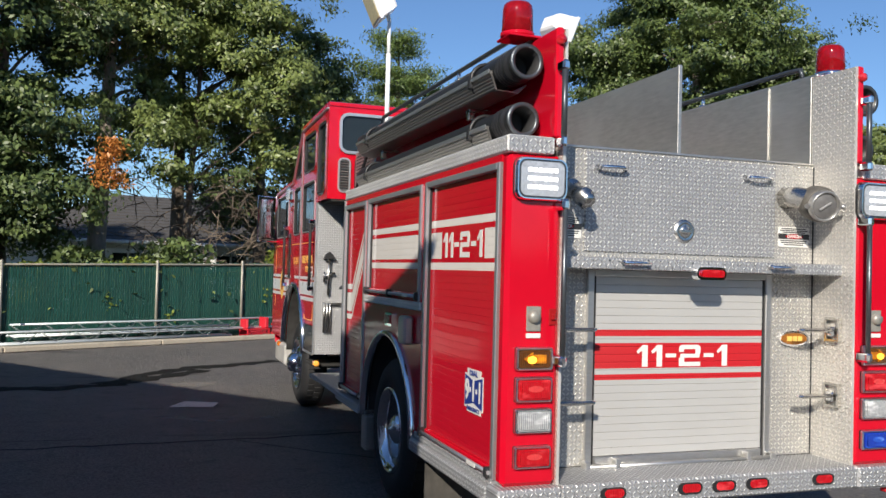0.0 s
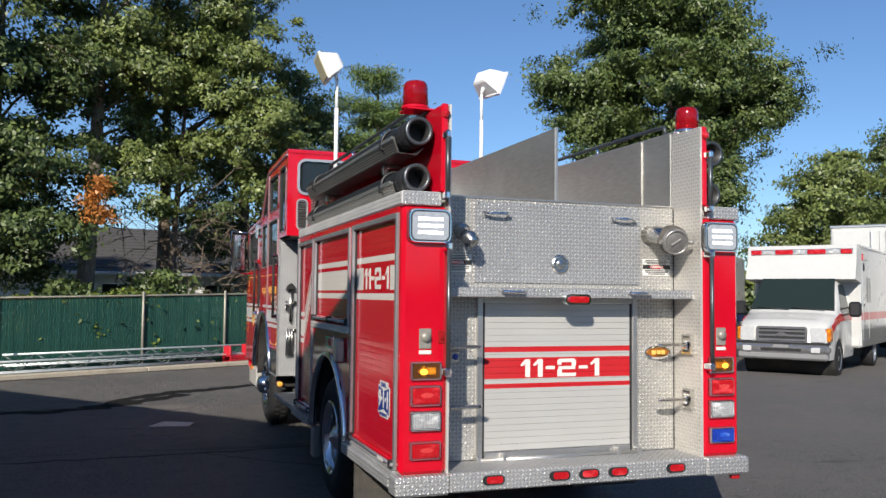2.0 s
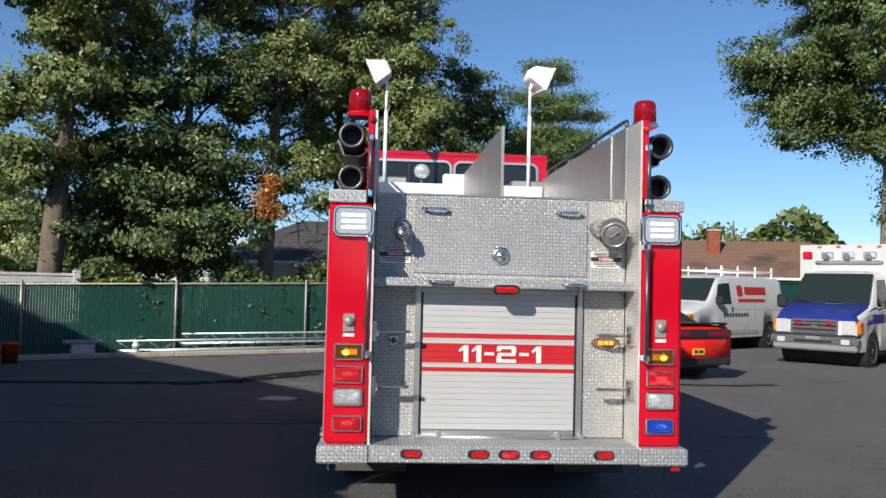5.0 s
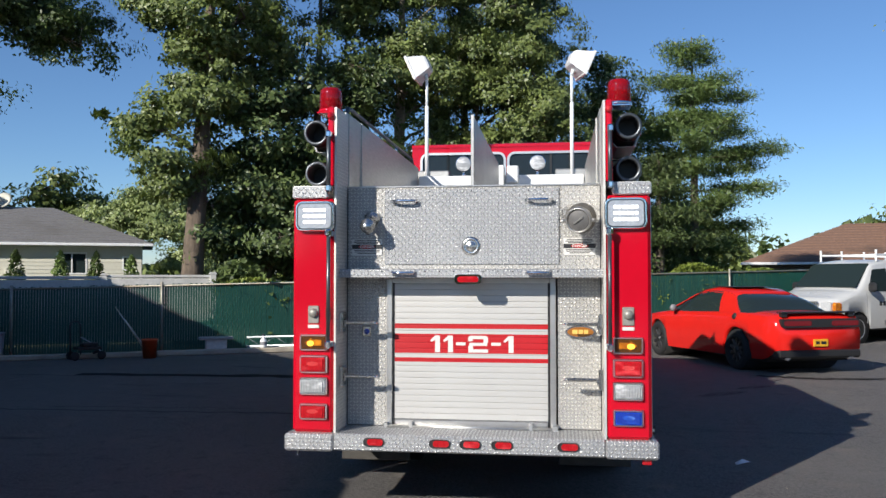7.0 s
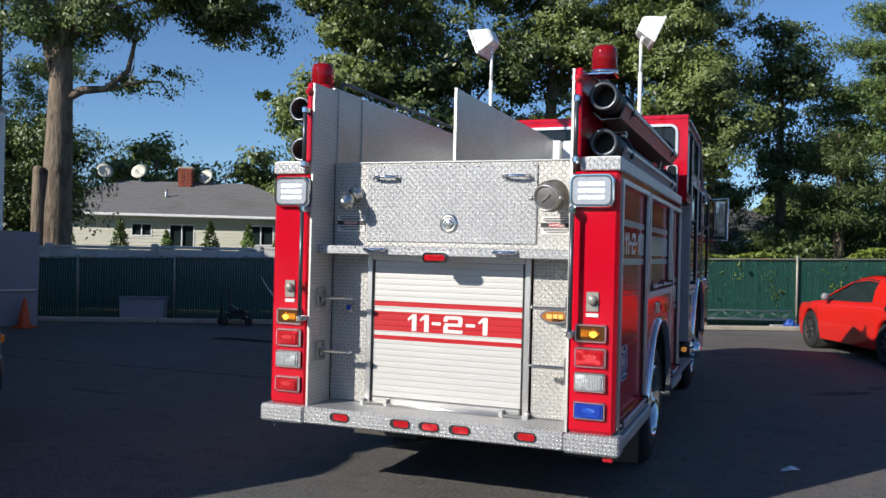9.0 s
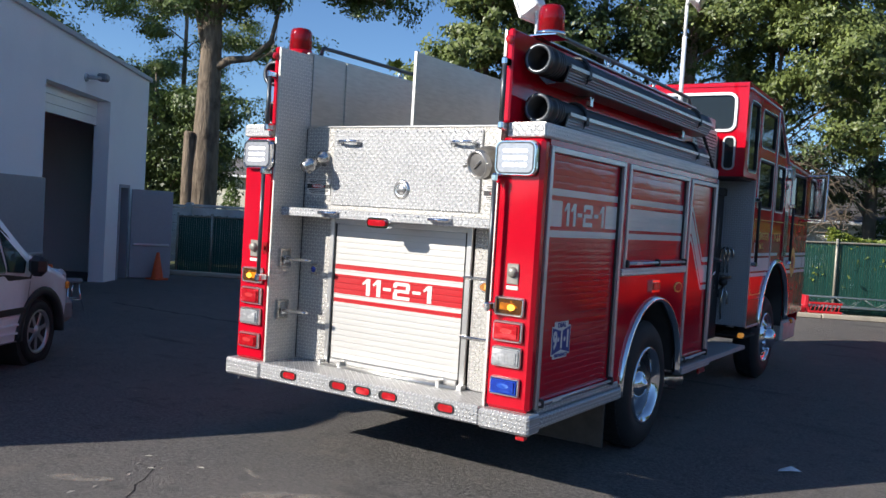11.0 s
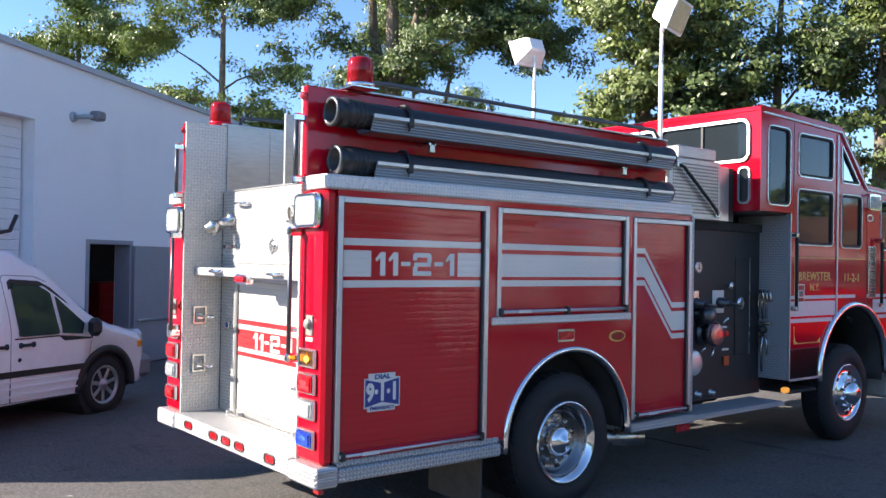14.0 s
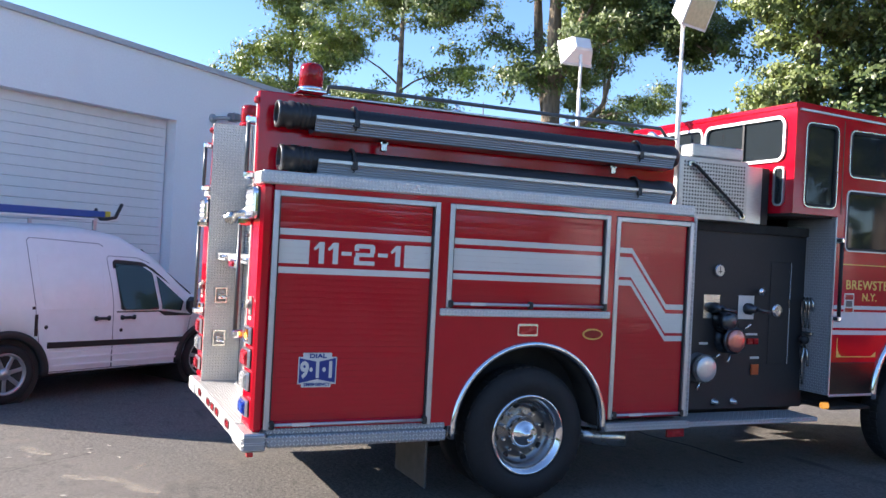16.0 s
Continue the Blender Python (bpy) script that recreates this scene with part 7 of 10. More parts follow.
part("trunk", Shape().tube([(0, 0, 0), (0.03, 0, 1.4), (-0.02, 0.02, 2.6), (0.02, 0, 3.55), (0.03, 0.0, 3.60)], [0.23, 0.18, 0.16, 0.155, 0.12], 14), brown_bark, snag)
part("branch_stub", Shape().tube([(0.08, 0.06, 2.8), (0.30, 0.22, 3.05)], [0.06, 0.04], 8), brown_bark, snag)
tree("maple_tree", "slender leafy tree showing over the building's roof", (-22.5, 9.5), 14.0,
     [(0, 0, 12.0, 2.2, 2.2, 1.3), (-1.2, -1.6, 9.6, 1.2, 1.2, 0.8), (1.0, 1.6, 8.6, 1.1, 1.1, 0.8), (-0.8, -1.2, 7.0, 1.1, 1.1, 0.7), (0.8, 1.4, 6.4, 1.2, 1.2, 0.8), (0.4, 0.6, 10.4, 1.5, 1.5, 0.7), (0.2, 0.3, 5.2, 1.4, 1.4, 0.9)], 900, 66, 0.125, 0.22, roof_leaf, brown_bark, 0.22, (0.3, 0.2), 12, 19, group="trees by the building")
tree("maple_tree", "leafy tree showing over the building's roof", (-44.1, 10.9), 22.52,
     [(0.0, 0.0, 17.26, 3.04, 3.65, 2.63), (0.61, 1.62, 13.61, 2.03, 2.23, 1.62), (-0.61, -1.62, 12.8, 2.23, 2.23, 1.42), (0.2, 0.41, 10.37, 2.84, 3.04, 1.42)], 600, 66, 0.20, 0.40, roof_leaf, brown_bark, 0.24, (0, 0), 10, 20, group="trees by the building", bough=1.3)
tree("maple_tree", "leafy tree showing over the building's roof", (-49.1, 26.1), 14.18,
     [(0.0, 0.0, 8.26, 4.16, 4.16, 3.2), (3.2, 3.84, 6.98, 3.2, 3.2, 2.56), (-2.88, -3.84, 7.3, 3.52, 3.52, 2.72)], 494, 60, 0.208, 0.48, roof_leaf, brown_bark, 0.2, (0, 0), 6, 43, group="trees by the building")
tree("maple_tree", "slender leafy tree behind the garage", (-33.7, 25.9), 18.65,
     [(0.0, 0.0, 15.05, 2.85, 2.85, 2.1), (-1.2, -1.5, 11.75, 1.95, 1.95, 1.35), (1.5, 1.8, 10.55, 1.95, 1.95, 1.35), (0.0, 0.0, 8.45, 2.25, 2.25, 1.2), (0.9, 0.6, 6.65, 2.4, 2.4, 1.2)], 900, 66, 0.15, 0.32, roof_leaf, brown_bark, 0.20, (0.2, 0.3), 8, 45, group="trees by the building")
tree("young_tree", "pale green young tree beside the house", (-16.0, 30.9), 6.4,
     [(-1.6, -0.6, 4.9, 1.1, 1.0, 0.9), (-0.3, 0.0, 5.7, 0.8, 0.8, 0.8), (-2.7, -1.0, 4.4, 0.6, 0.6, 0.4), (0.3, 0.2, 4.0, 0.9, 0.9, 0.7), (-1.0, -0.4, 3.7, 0.9, 0.8, 0.5), (0.4, 0.2, 2.4, 0.7, 0.7, 0.5)], 620, 60, 0.14, 0.22, young_leaf, bark, 0.11, (0, 0), 8, 23)
tree("maple_tree", "dense green tree at the building's corner", (-18.8, 12.7), 6.2,
     [(0, 0, 3.9, 1.8, 1.8, 1.7), (-1.5, -0.6, 4.6, 1.4, 1.4, 1.4), (0.9, 0.4, 2.6, 1.3, 1.3, 1.1), (2.3, 0.3, 3.0, 0.7, 0.7, 0.8), (2.4, 0.4, 4.3, 0.6, 0.6, 0.6)], 860, 60, 0.13, 0.26, dark_leaf, bark, 0.14, (0, 0), 6, 24, group="trees by the building")

# the dead orange branch
rs = np.random.RandomState(5)
hang = rs.uniform(0, 1, 900)
pts = np.stack([rs.normal(size=900) * (0.10 + 0.14 * hang) + 0.10 * np.sin(hang * 9), rs.normal(size=900) * 0.15, 0.45 - 1.05 * hang], 1)
db = thing("dead_branch", "dead orange leaves hanging on a broken branch", "branch", m=pose(-3.58, 15.4, 3.75))
part("stem", Shape().tube([(-0.2, 0.8, 0.9), (0, 0.1, 0.4), (0.02, 0, -0.4)], [0.03, 0.02, 0.008], 6), bark, db)
tagged(part("dead_foliage", leaf_mesh("leaves", pts, 0.10, rs, 0.8, 0.4, dry_leaf), None, db), kind="stuff")


def hedge(name, label, u0, u1, v, z0, z1, depth, n, size, leaf, seed, m=None, kind="stuff"):
    rs = np.random.RandomState(seed)
    u = rs.uniform(u0, u1, n)
    top = z0 + (z1 - z0) * (0.55 + 0.45 * np.sin(u * 1.7 + seed) * np.sin(u * 0.6 + 2 * seed))
    zz = z0 + (top - z0) * rs.uniform(0, 1, n) ** 0.6
    pts = np.stack([u, v + rs.normal(size=n) * depth, zz], 1)
    ob = part(name, leaf_mesh(name, pts, size, rs, 0.1, 0.6, leaf), None)
    ob.matrix_world = m if m is not None else FENCE
    return tagged(ob, label, "hedge", kind=kind)


hedge("vine_hedge", "yellow-green vines growing over the fence", 5.2, 14.5, 1.08, 1.40, 2.12, 0.10, 14000, 0.085, vine_leaf, 31)
hedge("vine_hedge", "yellow-green vines growing over the fence", -2.9, -0.4, 1.08, 1.25, 1.95, 0.09, 2400, 0.085, vine_leaf, 32)
hedge("vine_hedge", "few vine leaves over the fence", -0.4, 5.2, 1.08, 1.3, 1.78, 0.09, 1400, 0.08, vine_leaf, 33)
hedge("undergrowth", "dark undergrowth and shrubs behind the fence", -3.0, 12.0, 2.2, 0.2, 2.5, 0.5, 24000, 0.14, dark_leaf, 34)
hedge("undergrowth", "dark undergrowth and shrubs behind the fence", 11.5, 13.6, 4.6, 0.2, 2.2, 0.6, 3000, 0.13, dark_leaf, 35)
# This first tree line is out of view, added to darken reflections.
hedge("tree_line", "unseen dark line of trees added to darken the truck's reflections", -22, 24, 0.0, 0.0, 9.5, 2.2, 9000, 0.75, dark_leaf, 37, pose(42.0, 2.0, 0, 0, 0, 98))
hedge("tree_line", "distant low green tree line past the parked vehicles", -34, 40, 0.0, 0.0, 6.2, 2.0, 9000, 0.7, light_leaf, 38, pose(38.0, 58.0, 0, 0, 0, -37))
rs = np.random.RandomState(36)
spots = [(u, 0.77, z) for u, z in ((6.4, 1.35), (7.3, 0.9), (7.45, 0.75), (8.9, 1.1), (1.05, 0.85), (-1.4, 1.1), (2.4, 0.55), (10.3, 1.25), (7.2, 1.3), (4.9, 0.9))]
pts = (np.array(spots)[:, None, :] + rs.normal(size=(len(spots), 16, 3)) * (0.09, 0.01, 0.11)).reshape(-1, 3)
ob = part("fence_vine", leaf_mesh("fence_vine", pts, 0.07, rs, 0.2, 0.7, vine_leaf), None)
ob.matrix_world = FENCE
tagged(ob, "small vine leaves poking through the fence slats", "vine", kind="stuff")

# bare dead twigs of the lower conifer branches
rng = random.Random(91)
tw = Shape()
for k in range(150):
    p = Vector((rng.uniform(-3.3, 0.3), rng.uniform(17.6, 18.7), rng.uniform(1.7, 3.9)))
    d = Vector((rng.uniform(-1, 1), rng.uniform(-0.5, 0.5), rng.uniform(-0.75, 0.25))).normalized()
    n = rng.uniform(0.4, 1.1)
    a, b = p + d * n * 0.5 + Vector((0, 0, rng.uniform(-0.02, 0.12))), p + d * n + Vector((0, 0, rng.uniform(-0.25, 0.05)))
    tw.tube([p, a, b], [0.016, 0.011, 0.004], 5)
    for _ in range(2):
        e = a + Vector((rng.uniform(-0.4, 0.4), rng.uniform(-0.3, 0.3), rng.uniform(-0.35, 0.15)))
        tw.tube([a, a.lerp(e, 0.5) + Vector((0, 0, 0.03)), e], [0.008, 0.006, 0.003], 4)
tagged(part("dead_twigs", tw, bark), "bare grey dead twigs under the conifers", "twigs", kind="stuff")

# far woods, all round, nearer behind the yard's open side
# The second ring is mostly out of view, added to darken reflections.
for k, (a0, a1, dist, h, n, size) in enumerate(((-75, 75, 75, 9.0, 46000, 0.75), (75, 285, 40, 6.0, 26000, 0.8))):
    rs = np.random.RandomState(50 + k)
    a = np.radians(rs.uniform(a0, a1, n))
    hh = h * (0.62 + 0.22 * np.sin(a * 17 + k) + 0.16 * np.sin(a * 41))
    rr = dist + rs.normal(size=n) * 2
    pts = np.stack([rr * np.sin(a), rr * np.cos(a), hh * rs.uniform(0, 1, n) ** 0.6], 1)
    ob = part("far_woods", leaf_mesh("far_woods", pts, size, rs, 0.0, 0.8, oak_leaf), None)
    tagged(ob, "distant line of green trees, some added out of view", "trees", kind="stuff")


# ---- parked vehicles ----
coupe_paint = material("orange_red_paint", (0.62, 0.016, 0.011), 0.15, 0.0, 0.04, 6.0, spec=0.4)
van_paint = material("van_white_paint", (0.90, 0.90, 0.915), 0.32, 0.0, 0.03, 8.0, coat=0.5)
amb_white = material("ambulance_white", (0.54, 0.54, 0.525), 0.3, 0.0, 0.04, 8.0, coat=0.4)
amb_blue = material("ambulance_blue", (0.015, 0.03, 0.22), 0.3, 0.0, 0.06, 8.0, coat=0.5)
amb_red = material("ambulance_red", (0.50, 0.02, 0.025), 0.35, 0.0, 0.06, 8.0, coat=0.4)
grey_plastic = material("grey_bumper", (0.22, 0.22, 0.23), 0.5, 0.0, 0.1, 20.0)
lamp_glass = material("headlamp", (0.72, 0.73, 0.74), 0.12, 0.3, 0.15, 30.0, coat=1.0)
alloy = material("alloy_wheel", (0.50, 0.51, 0.53), 0.3, 0.8, 0.1, 14.0)
dark_alloy = material("dark_alloy_wheel", (0.06, 0.06, 0.065), 0.35, 0.6, 0.15, 14.0)
plate_yellow = material("plate_yellow", (0.70, 0.36, 0.02), 0.5, 0.0, 0.08, 20.0)


def smooth_line(pts):
    """A soft curve through (y, value) points."""
    def at(y):
        if y <= pts[0][0]:
            return pts[0][1]
        for p, q in zip(pts, pts[1:]):
            if y <= q[0]:
                f = (y - p[0]) / (q[0] - p[0])
                return p[1] + (q[1] - p[1]) * (f * f * (3 - 2 * f) * 0.5 + f * 0.5)
        return pts[-1][1]
    return at


def body_loft(stations, section, closed=True):
    """A skin over cross-sections: section(y) gives half outlines of (x, z) from the sill over the top to the middle."""
    sh = Shape()
    rows = []
    for y in stations:
        half = section(y)
        rows.append([(x, y, z) for x, z in half] + [(-x, y, z) for x, z in reversed(half[:-1])])
    n = len(rows[0])
    verts = [p for r in rows for p in r]
    faces = [(i * n + k, i * n + k + 1, (i + 1) * n + k + 1, (i + 1) * n + k) for i in range(len(rows) - 1) for k in range(n - 1)]
    if closed:
        faces += [tuple(range(n)), tuple(range((len(rows) - 1) * n, len(rows) * n))]
    sh.add(verts, faces, True)
    return sh


def stations_for(y0, y1, wheels, r, step=0.12):
    ys = set(np.arange(y0, y1 + 1e-6, step).round(4).tolist()) | {y0, y1}
    for w in wheels:
        ys |= {round(w + r * math.cos(math.pi * i / 16), 4) for i in range(17)} | {round(w - r - 0.004, 4), round(w + r + 0.004, 4)}
    return sorted(y for y in ys if y0 <= y <= y1)


def car_wheel(car, x, y, r, width, spokes, metal, s):
    m = Matrix.Translation((0, y, r)) @ Matrix.Rotation(radians(90 * s), 4, "Y")
    rr = r * 0.70
    w = part("wheel", Shape().lathe([(rr, x - 0.01), (rr + 0.02, x), (r * 0.93, x - 0.005), (r, x - 0.03), (r, x - width + 0.03), (r * 0.93, x - width), (rr, x - width)], m, 36), rubber, car)
    part("rim", Shape().lathe([(rr, x - 0.01), (rr - 0.015, x - 0.005), (rr - 0.03, x - 0.03), (rr - 0.04, x - 0.09), (0.001, x - 0.10)], m, 36), under_black if metal is dark_alloy else metal, w)
    sp = Shape()
    for k in range(spokes):
        q = m @ Matrix.Rotation(2 * math.pi * k / spokes, 4, "Z")
        sp.box(0.03, rr - 0.02, -0.028, 0.028, x - 0.06, x - 0.03, 0.01, q)
    sp.lathe([(0.001, x - 0.015), (0.06, x - 0.02), (0.07, x - 0.05)], m, 18)
    part("spokes", sp, metal, w)
    return w


def arch_edge(wheels, r, zr, base):
    """The lower edge of a side: the sill, lifted over each wheel."""
    def at(y):
        z = base(y)
        for w in wheels:
            d = abs(y - w)
            if d < r:
                z = max(z, zr + math.sqrt(r * r - d * d))
        return z
    return at


def side_pane(car, name, poly, x_at, mat_, thick=0.012, lift=0.004, frame_w=0.0, frame_mat=None):
    """A pane or patch that follows the side of a body; poly holds (y, z); x_at(y, z) is the skin."""
    for s in (-1, 1):
        sh = Shape()
        n = len(poly)
        outer = [(s * (x_at(y, z) + lift), y, z) for y, z in poly]
        inner = [(s * (x_at(y, z) - thick), y, z) for y, z in poly]
        sh.add(outer + inner, [tuple(range(n)), tuple(range(2 * n - 1, n - 1, -1))] + [(i, (i + 1) % n, n + (i + 1) % n, n + i) for i in range(n)])
        part(name, sh, mat_, car)


def side_line(car, name, points, x_at, mat_, width=0.008, lift=0.002):
    """A narrow seam or crease that follows the skin on both sides, along (y, z) points."""
    fine = []
    for (ya, za), (yb, zb) in zip(points, points[1:]):
        n = max(2, int(math.hypot(yb - ya, zb - za) / 0.06))
        fine += [(ya + (yb - ya) * k / n, za + (zb - za) * k / n) for k in range(n)]
    fine.append(points[-1])
    for s in (-1, 1):
        verts, faces = [], []
        for k, (y, z) in enumerate(fine):
            a, b = fine[max(k - 1, 0)], fine[min(k + 1, len(fine) - 1)]
            dy, dz = b[0] - a[0], b[1] - a[1]
            m = math.hypot(dy, dz) or 1.0
            oy, oz = -dz / m * width / 2, dy / m * width / 2
            verts += [(s * (x_at(y + oy, z + oz) + lift), y + oy, z + oz), (s * (x_at(y - oy, z - oz) + lift), y - oy, z - oz),
                      (s * (x_at(y - oy, z - oz) - 0.01), y - oy, z - oz), (s * (x_at(y + oy, z + oz) - 0.01), y + oy, z + oz)]
        for k in range(len(fine) - 1):
            faces += [(4 * k + j, 4 * k + (j + 1) % 4, 4 * k + 4 + (j + 1) % 4, 4 * k + 4 + j) for j in range(4)]
        part(name, Shape().add(verts, faces), mat_, car)


def coupe():
    car = thing("coupe", "orange-red muscle coupe with a black spoiler", "car")
    F, R, WR, AR = 1.475, -1.475, 0.355, 0.40
    half_w = smooth_line([(-2.52, 0.80), (-2.3, 0.90), (-1.5, 0.96), (0, 0.94), (1.4, 0.96), (2.1, 0.90), (2.5, 0.72)])
    belt = smooth_line([(-2.52, 0.86), (-2.4, 0.98), (-1.3, 1.02), (0.4, 0.97), (1.0, 0.95), (2.2, 0.84), (2.5, 0.66)])
    mid_top = smooth_line([(-2.52, 0.90), (-2.42, 1.04), (-1.6, 1.06), (0.4, 1.0), (0.9, 1.0), (2.2, 0.88), (2.5, 0.70)])
    sill = smooth_line([(-2.52, 0.42), (-2.2, 0.24), (2.1, 0.22), (2.5, 0.30)])
    edge = arch_edge((F, R), AR, WR, sill)

    def section(y):
        w, b, t, e = half_w(y), belt(y), mid_top(y), edge(y)
        return [(w * 0.95, e), (w * 0.99, max(e + 0.01, 0.42)), (w, max(e + 0.02, 0.60)), (w * 0.985, max(e + 0.03, b - 0.10)), (w * 0.94, b), (w * 0.6, (b + t) / 2 + 0.01), (w * 0.25, t), (0, t)]
    part("body", body_loft(stations_for(-2.52, 2.5, (F, R), AR), section), coupe_paint, car)
    part("wheel_well", Shape().box(-0.80, 0.80, -2.2, 2.2, 0.20, 0.80).tube([(-0.9, F, WR), (0.9, F, WR)], 0.37, 24).tube([(-0.9, R, WR), (0.9, R, WR)], 0.37, 24), under_black, car)
    # roof and glass
    roof_z = smooth_line([(-1.75, 1.03), (-1.2, 1.30), (-0.7, 1.42), (-0.2, 1.45), (0.3, 1.40), (0.6, 1.25), (1.05, 0.99)])
    top_w = smooth_line([(-1.75, 0.70), (-1.2, 0.62), (-0.2, 0.60), (0.5, 0.63), (1.05, 0.74)])

    def glass(y):
        z, w, b = roof_z(y), top_w(y), belt(y) - 0.02
        k = max(0.02, (z - b))
        return [(half_w(y) * 0.93, b), (half_w(y) * 0.93 - (half_w(y) * 0.93 - w) * 0.5, b + k * 0.55), (w + 0.02, b + k * 0.86), (w * 0.8, z - 0.004), (0, z)]
    ys = np.linspace(-1.75, 1.05, 22).tolist()
    part("glasshouse", body_loft(ys, glass), car_glass, car)

    def roof(y):
        z, w, b = roof_z(y), top_w(y), belt(y) - 0.02
        k = max(0.02, (z - b))
        return [(w + 0.045, b + k * 0.70), (w + 0.032, b + k * 0.84), (w * 0.8, z + 0.008), (0, z + 0.012)]
    part("roof", body_loft(np.linspace(-1.0, 0.32, 12).tolist(), roof), coupe_paint, car)
    for s in (-1, 1):
        for (y0, z0), (y1, z1), wd in (((0.28, 1.325), (1.0, 0.985), 0.03),):
            x0, x1 = s * (top_w(y0) + 0.05), s * (half_w(y1) * 0.93 + 0.006)
            part("pillar", Shape().add([(x0, y0 - wd, z0), (x0, y0 + wd, z0), (x1, y1 + wd, z1), (x1, y1 - wd, z1), (x0 - s * 0.05, y0 - wd, z0), (x0 - s * 0.05, y0 + wd, z0), (x1 - s * 0.05, y1 + wd, z1), (x1 - s * 0.05, y1 - wd, z1)],
                    [(0, 1, 2, 3), (4, 7, 6, 5), (0, 4, 5, 1), (2, 6, 7, 3), (1, 5, 6, 2), (0, 3, 7, 4)]), coupe_paint, car)
        # broad rear pillar, laid over the glass
        grid = []
        for i in range(8):
            f = 0.9 * i / 7
            for j in range(6):
                y = (-0.86 + 0.30 * f) + ((-1.62 + 0.66 * f) - (-0.86 + 0.30 * f)) * j / 5
                g = glass(y)
                k = max(0.02, roof_z(y) - belt(y) + 0.02)
                z = belt(y) - 0.02 + k * f
                (xa, za), (xb, zb) = (g[0], g[1]) if z < g[1][1] else (g[1], g[2])
                grid.append((s * (xa + (xb - xa) * min(1.2, (z - za) / (zb - za)) + 0.014), y, z))
        part("pillar", Shape().add(grid + [(x - s * 0.05, y, z) for x, y, z in grid], [(i * 6 + j, i * 6 + j + 1, i * 6 + j + 7, i * 6 + j + 6) for i in range(7) for j in range(5)]
             + [(i * 6 + a, i * 6 + 6 + a, 48 + i * 6 + 6 + a, 48 + i * 6 + a) for i in range(7) for a in (0, 5)]), coupe_paint, car)
        mr = part("mirror", Shape().lathe([(0.001, 0.10), (0.05, 0.09), (0.075, 0.03), (0.07, 0.0), (0.001, -0.01)], pose(s * 1.02, 0.62, 1.03, -90, 0, 0), 14), grey_plastic, car)
        part("tail_pipe", Shape().tube([(s * 0.62, -2.35, 0.30), (s * 0.62, -2.52, 0.30)], [0.05, 0.055], 12), chrome, car)
        car_wheel(car, 0.955, F, WR, 0.24, 10, dark_alloy, s)
        car_wheel(car, 0.965, R, WR, 0.26, 10, dark_alloy, s)
    part("sunroof", Shape().box(-0.5, 0.5, -0.75, 0.05, 1.462, 1.472, 0.004), black_plastic, car)
    part("filler_cap", Shape().lathe([(0.001, 0.012), (0.055, 0.012), (0.06, 0)], Matrix.Translation((-0.935, -1.42, 0.955)) @ Matrix.Rotation(radians(-68), 4, "Y"), 18), black_plastic, car)
    part("spoiler", Shape().box(-0.73, 0.73, -2.51, -2.36, 1.035, 1.068, 0.014).box(-0.70, -0.60, -2.48, -2.40, 0.98, 1.05).box(0.60, 0.70, -2.48, -2.40, 0.98, 1.05), black_plastic, car)
    tl = part("tail_panel", Shape().prism(rounded(-0.76, 0.76, 0.80, 0.945, 0.05), "y", -2.57, -2.45), black_plastic, car)
    for s in (-1, 1):
        part("tail_lamp", Shape().prism(rounded(*sorted((s * 0.20, s * 0.72)), 0.83, 0.915, 0.03), "y", -2.58, -2.568), lens_material("coupe_lamp", (0.16, 0.01, 0.015)) if "coupe_lamp" not in bpy.data.materials else bpy.data.materials["coupe_lamp"], tl)
    part("valance", Shape().box(-0.82, 0.82, -2.54, -2.30, 0.27, 0.43, 0.04), black_plastic, car)
    pl = part("number_plate", Shape().box(-0.14, 0.14, -2.555, -2.53, 0.475, 0.60, 0.005), plate_yellow, car)
    part("plate_bars", Shape().box(-0.10, -0.03, -2.558, -2.554, 0.515, 0.565).box(0.0, 0.10, -2.558, -2.554, 0.515, 0.565), black_plastic, pl)
    return car


coupe().matrix_world = pose(4.12, 12.0, 0, 0, 0, 21.0)


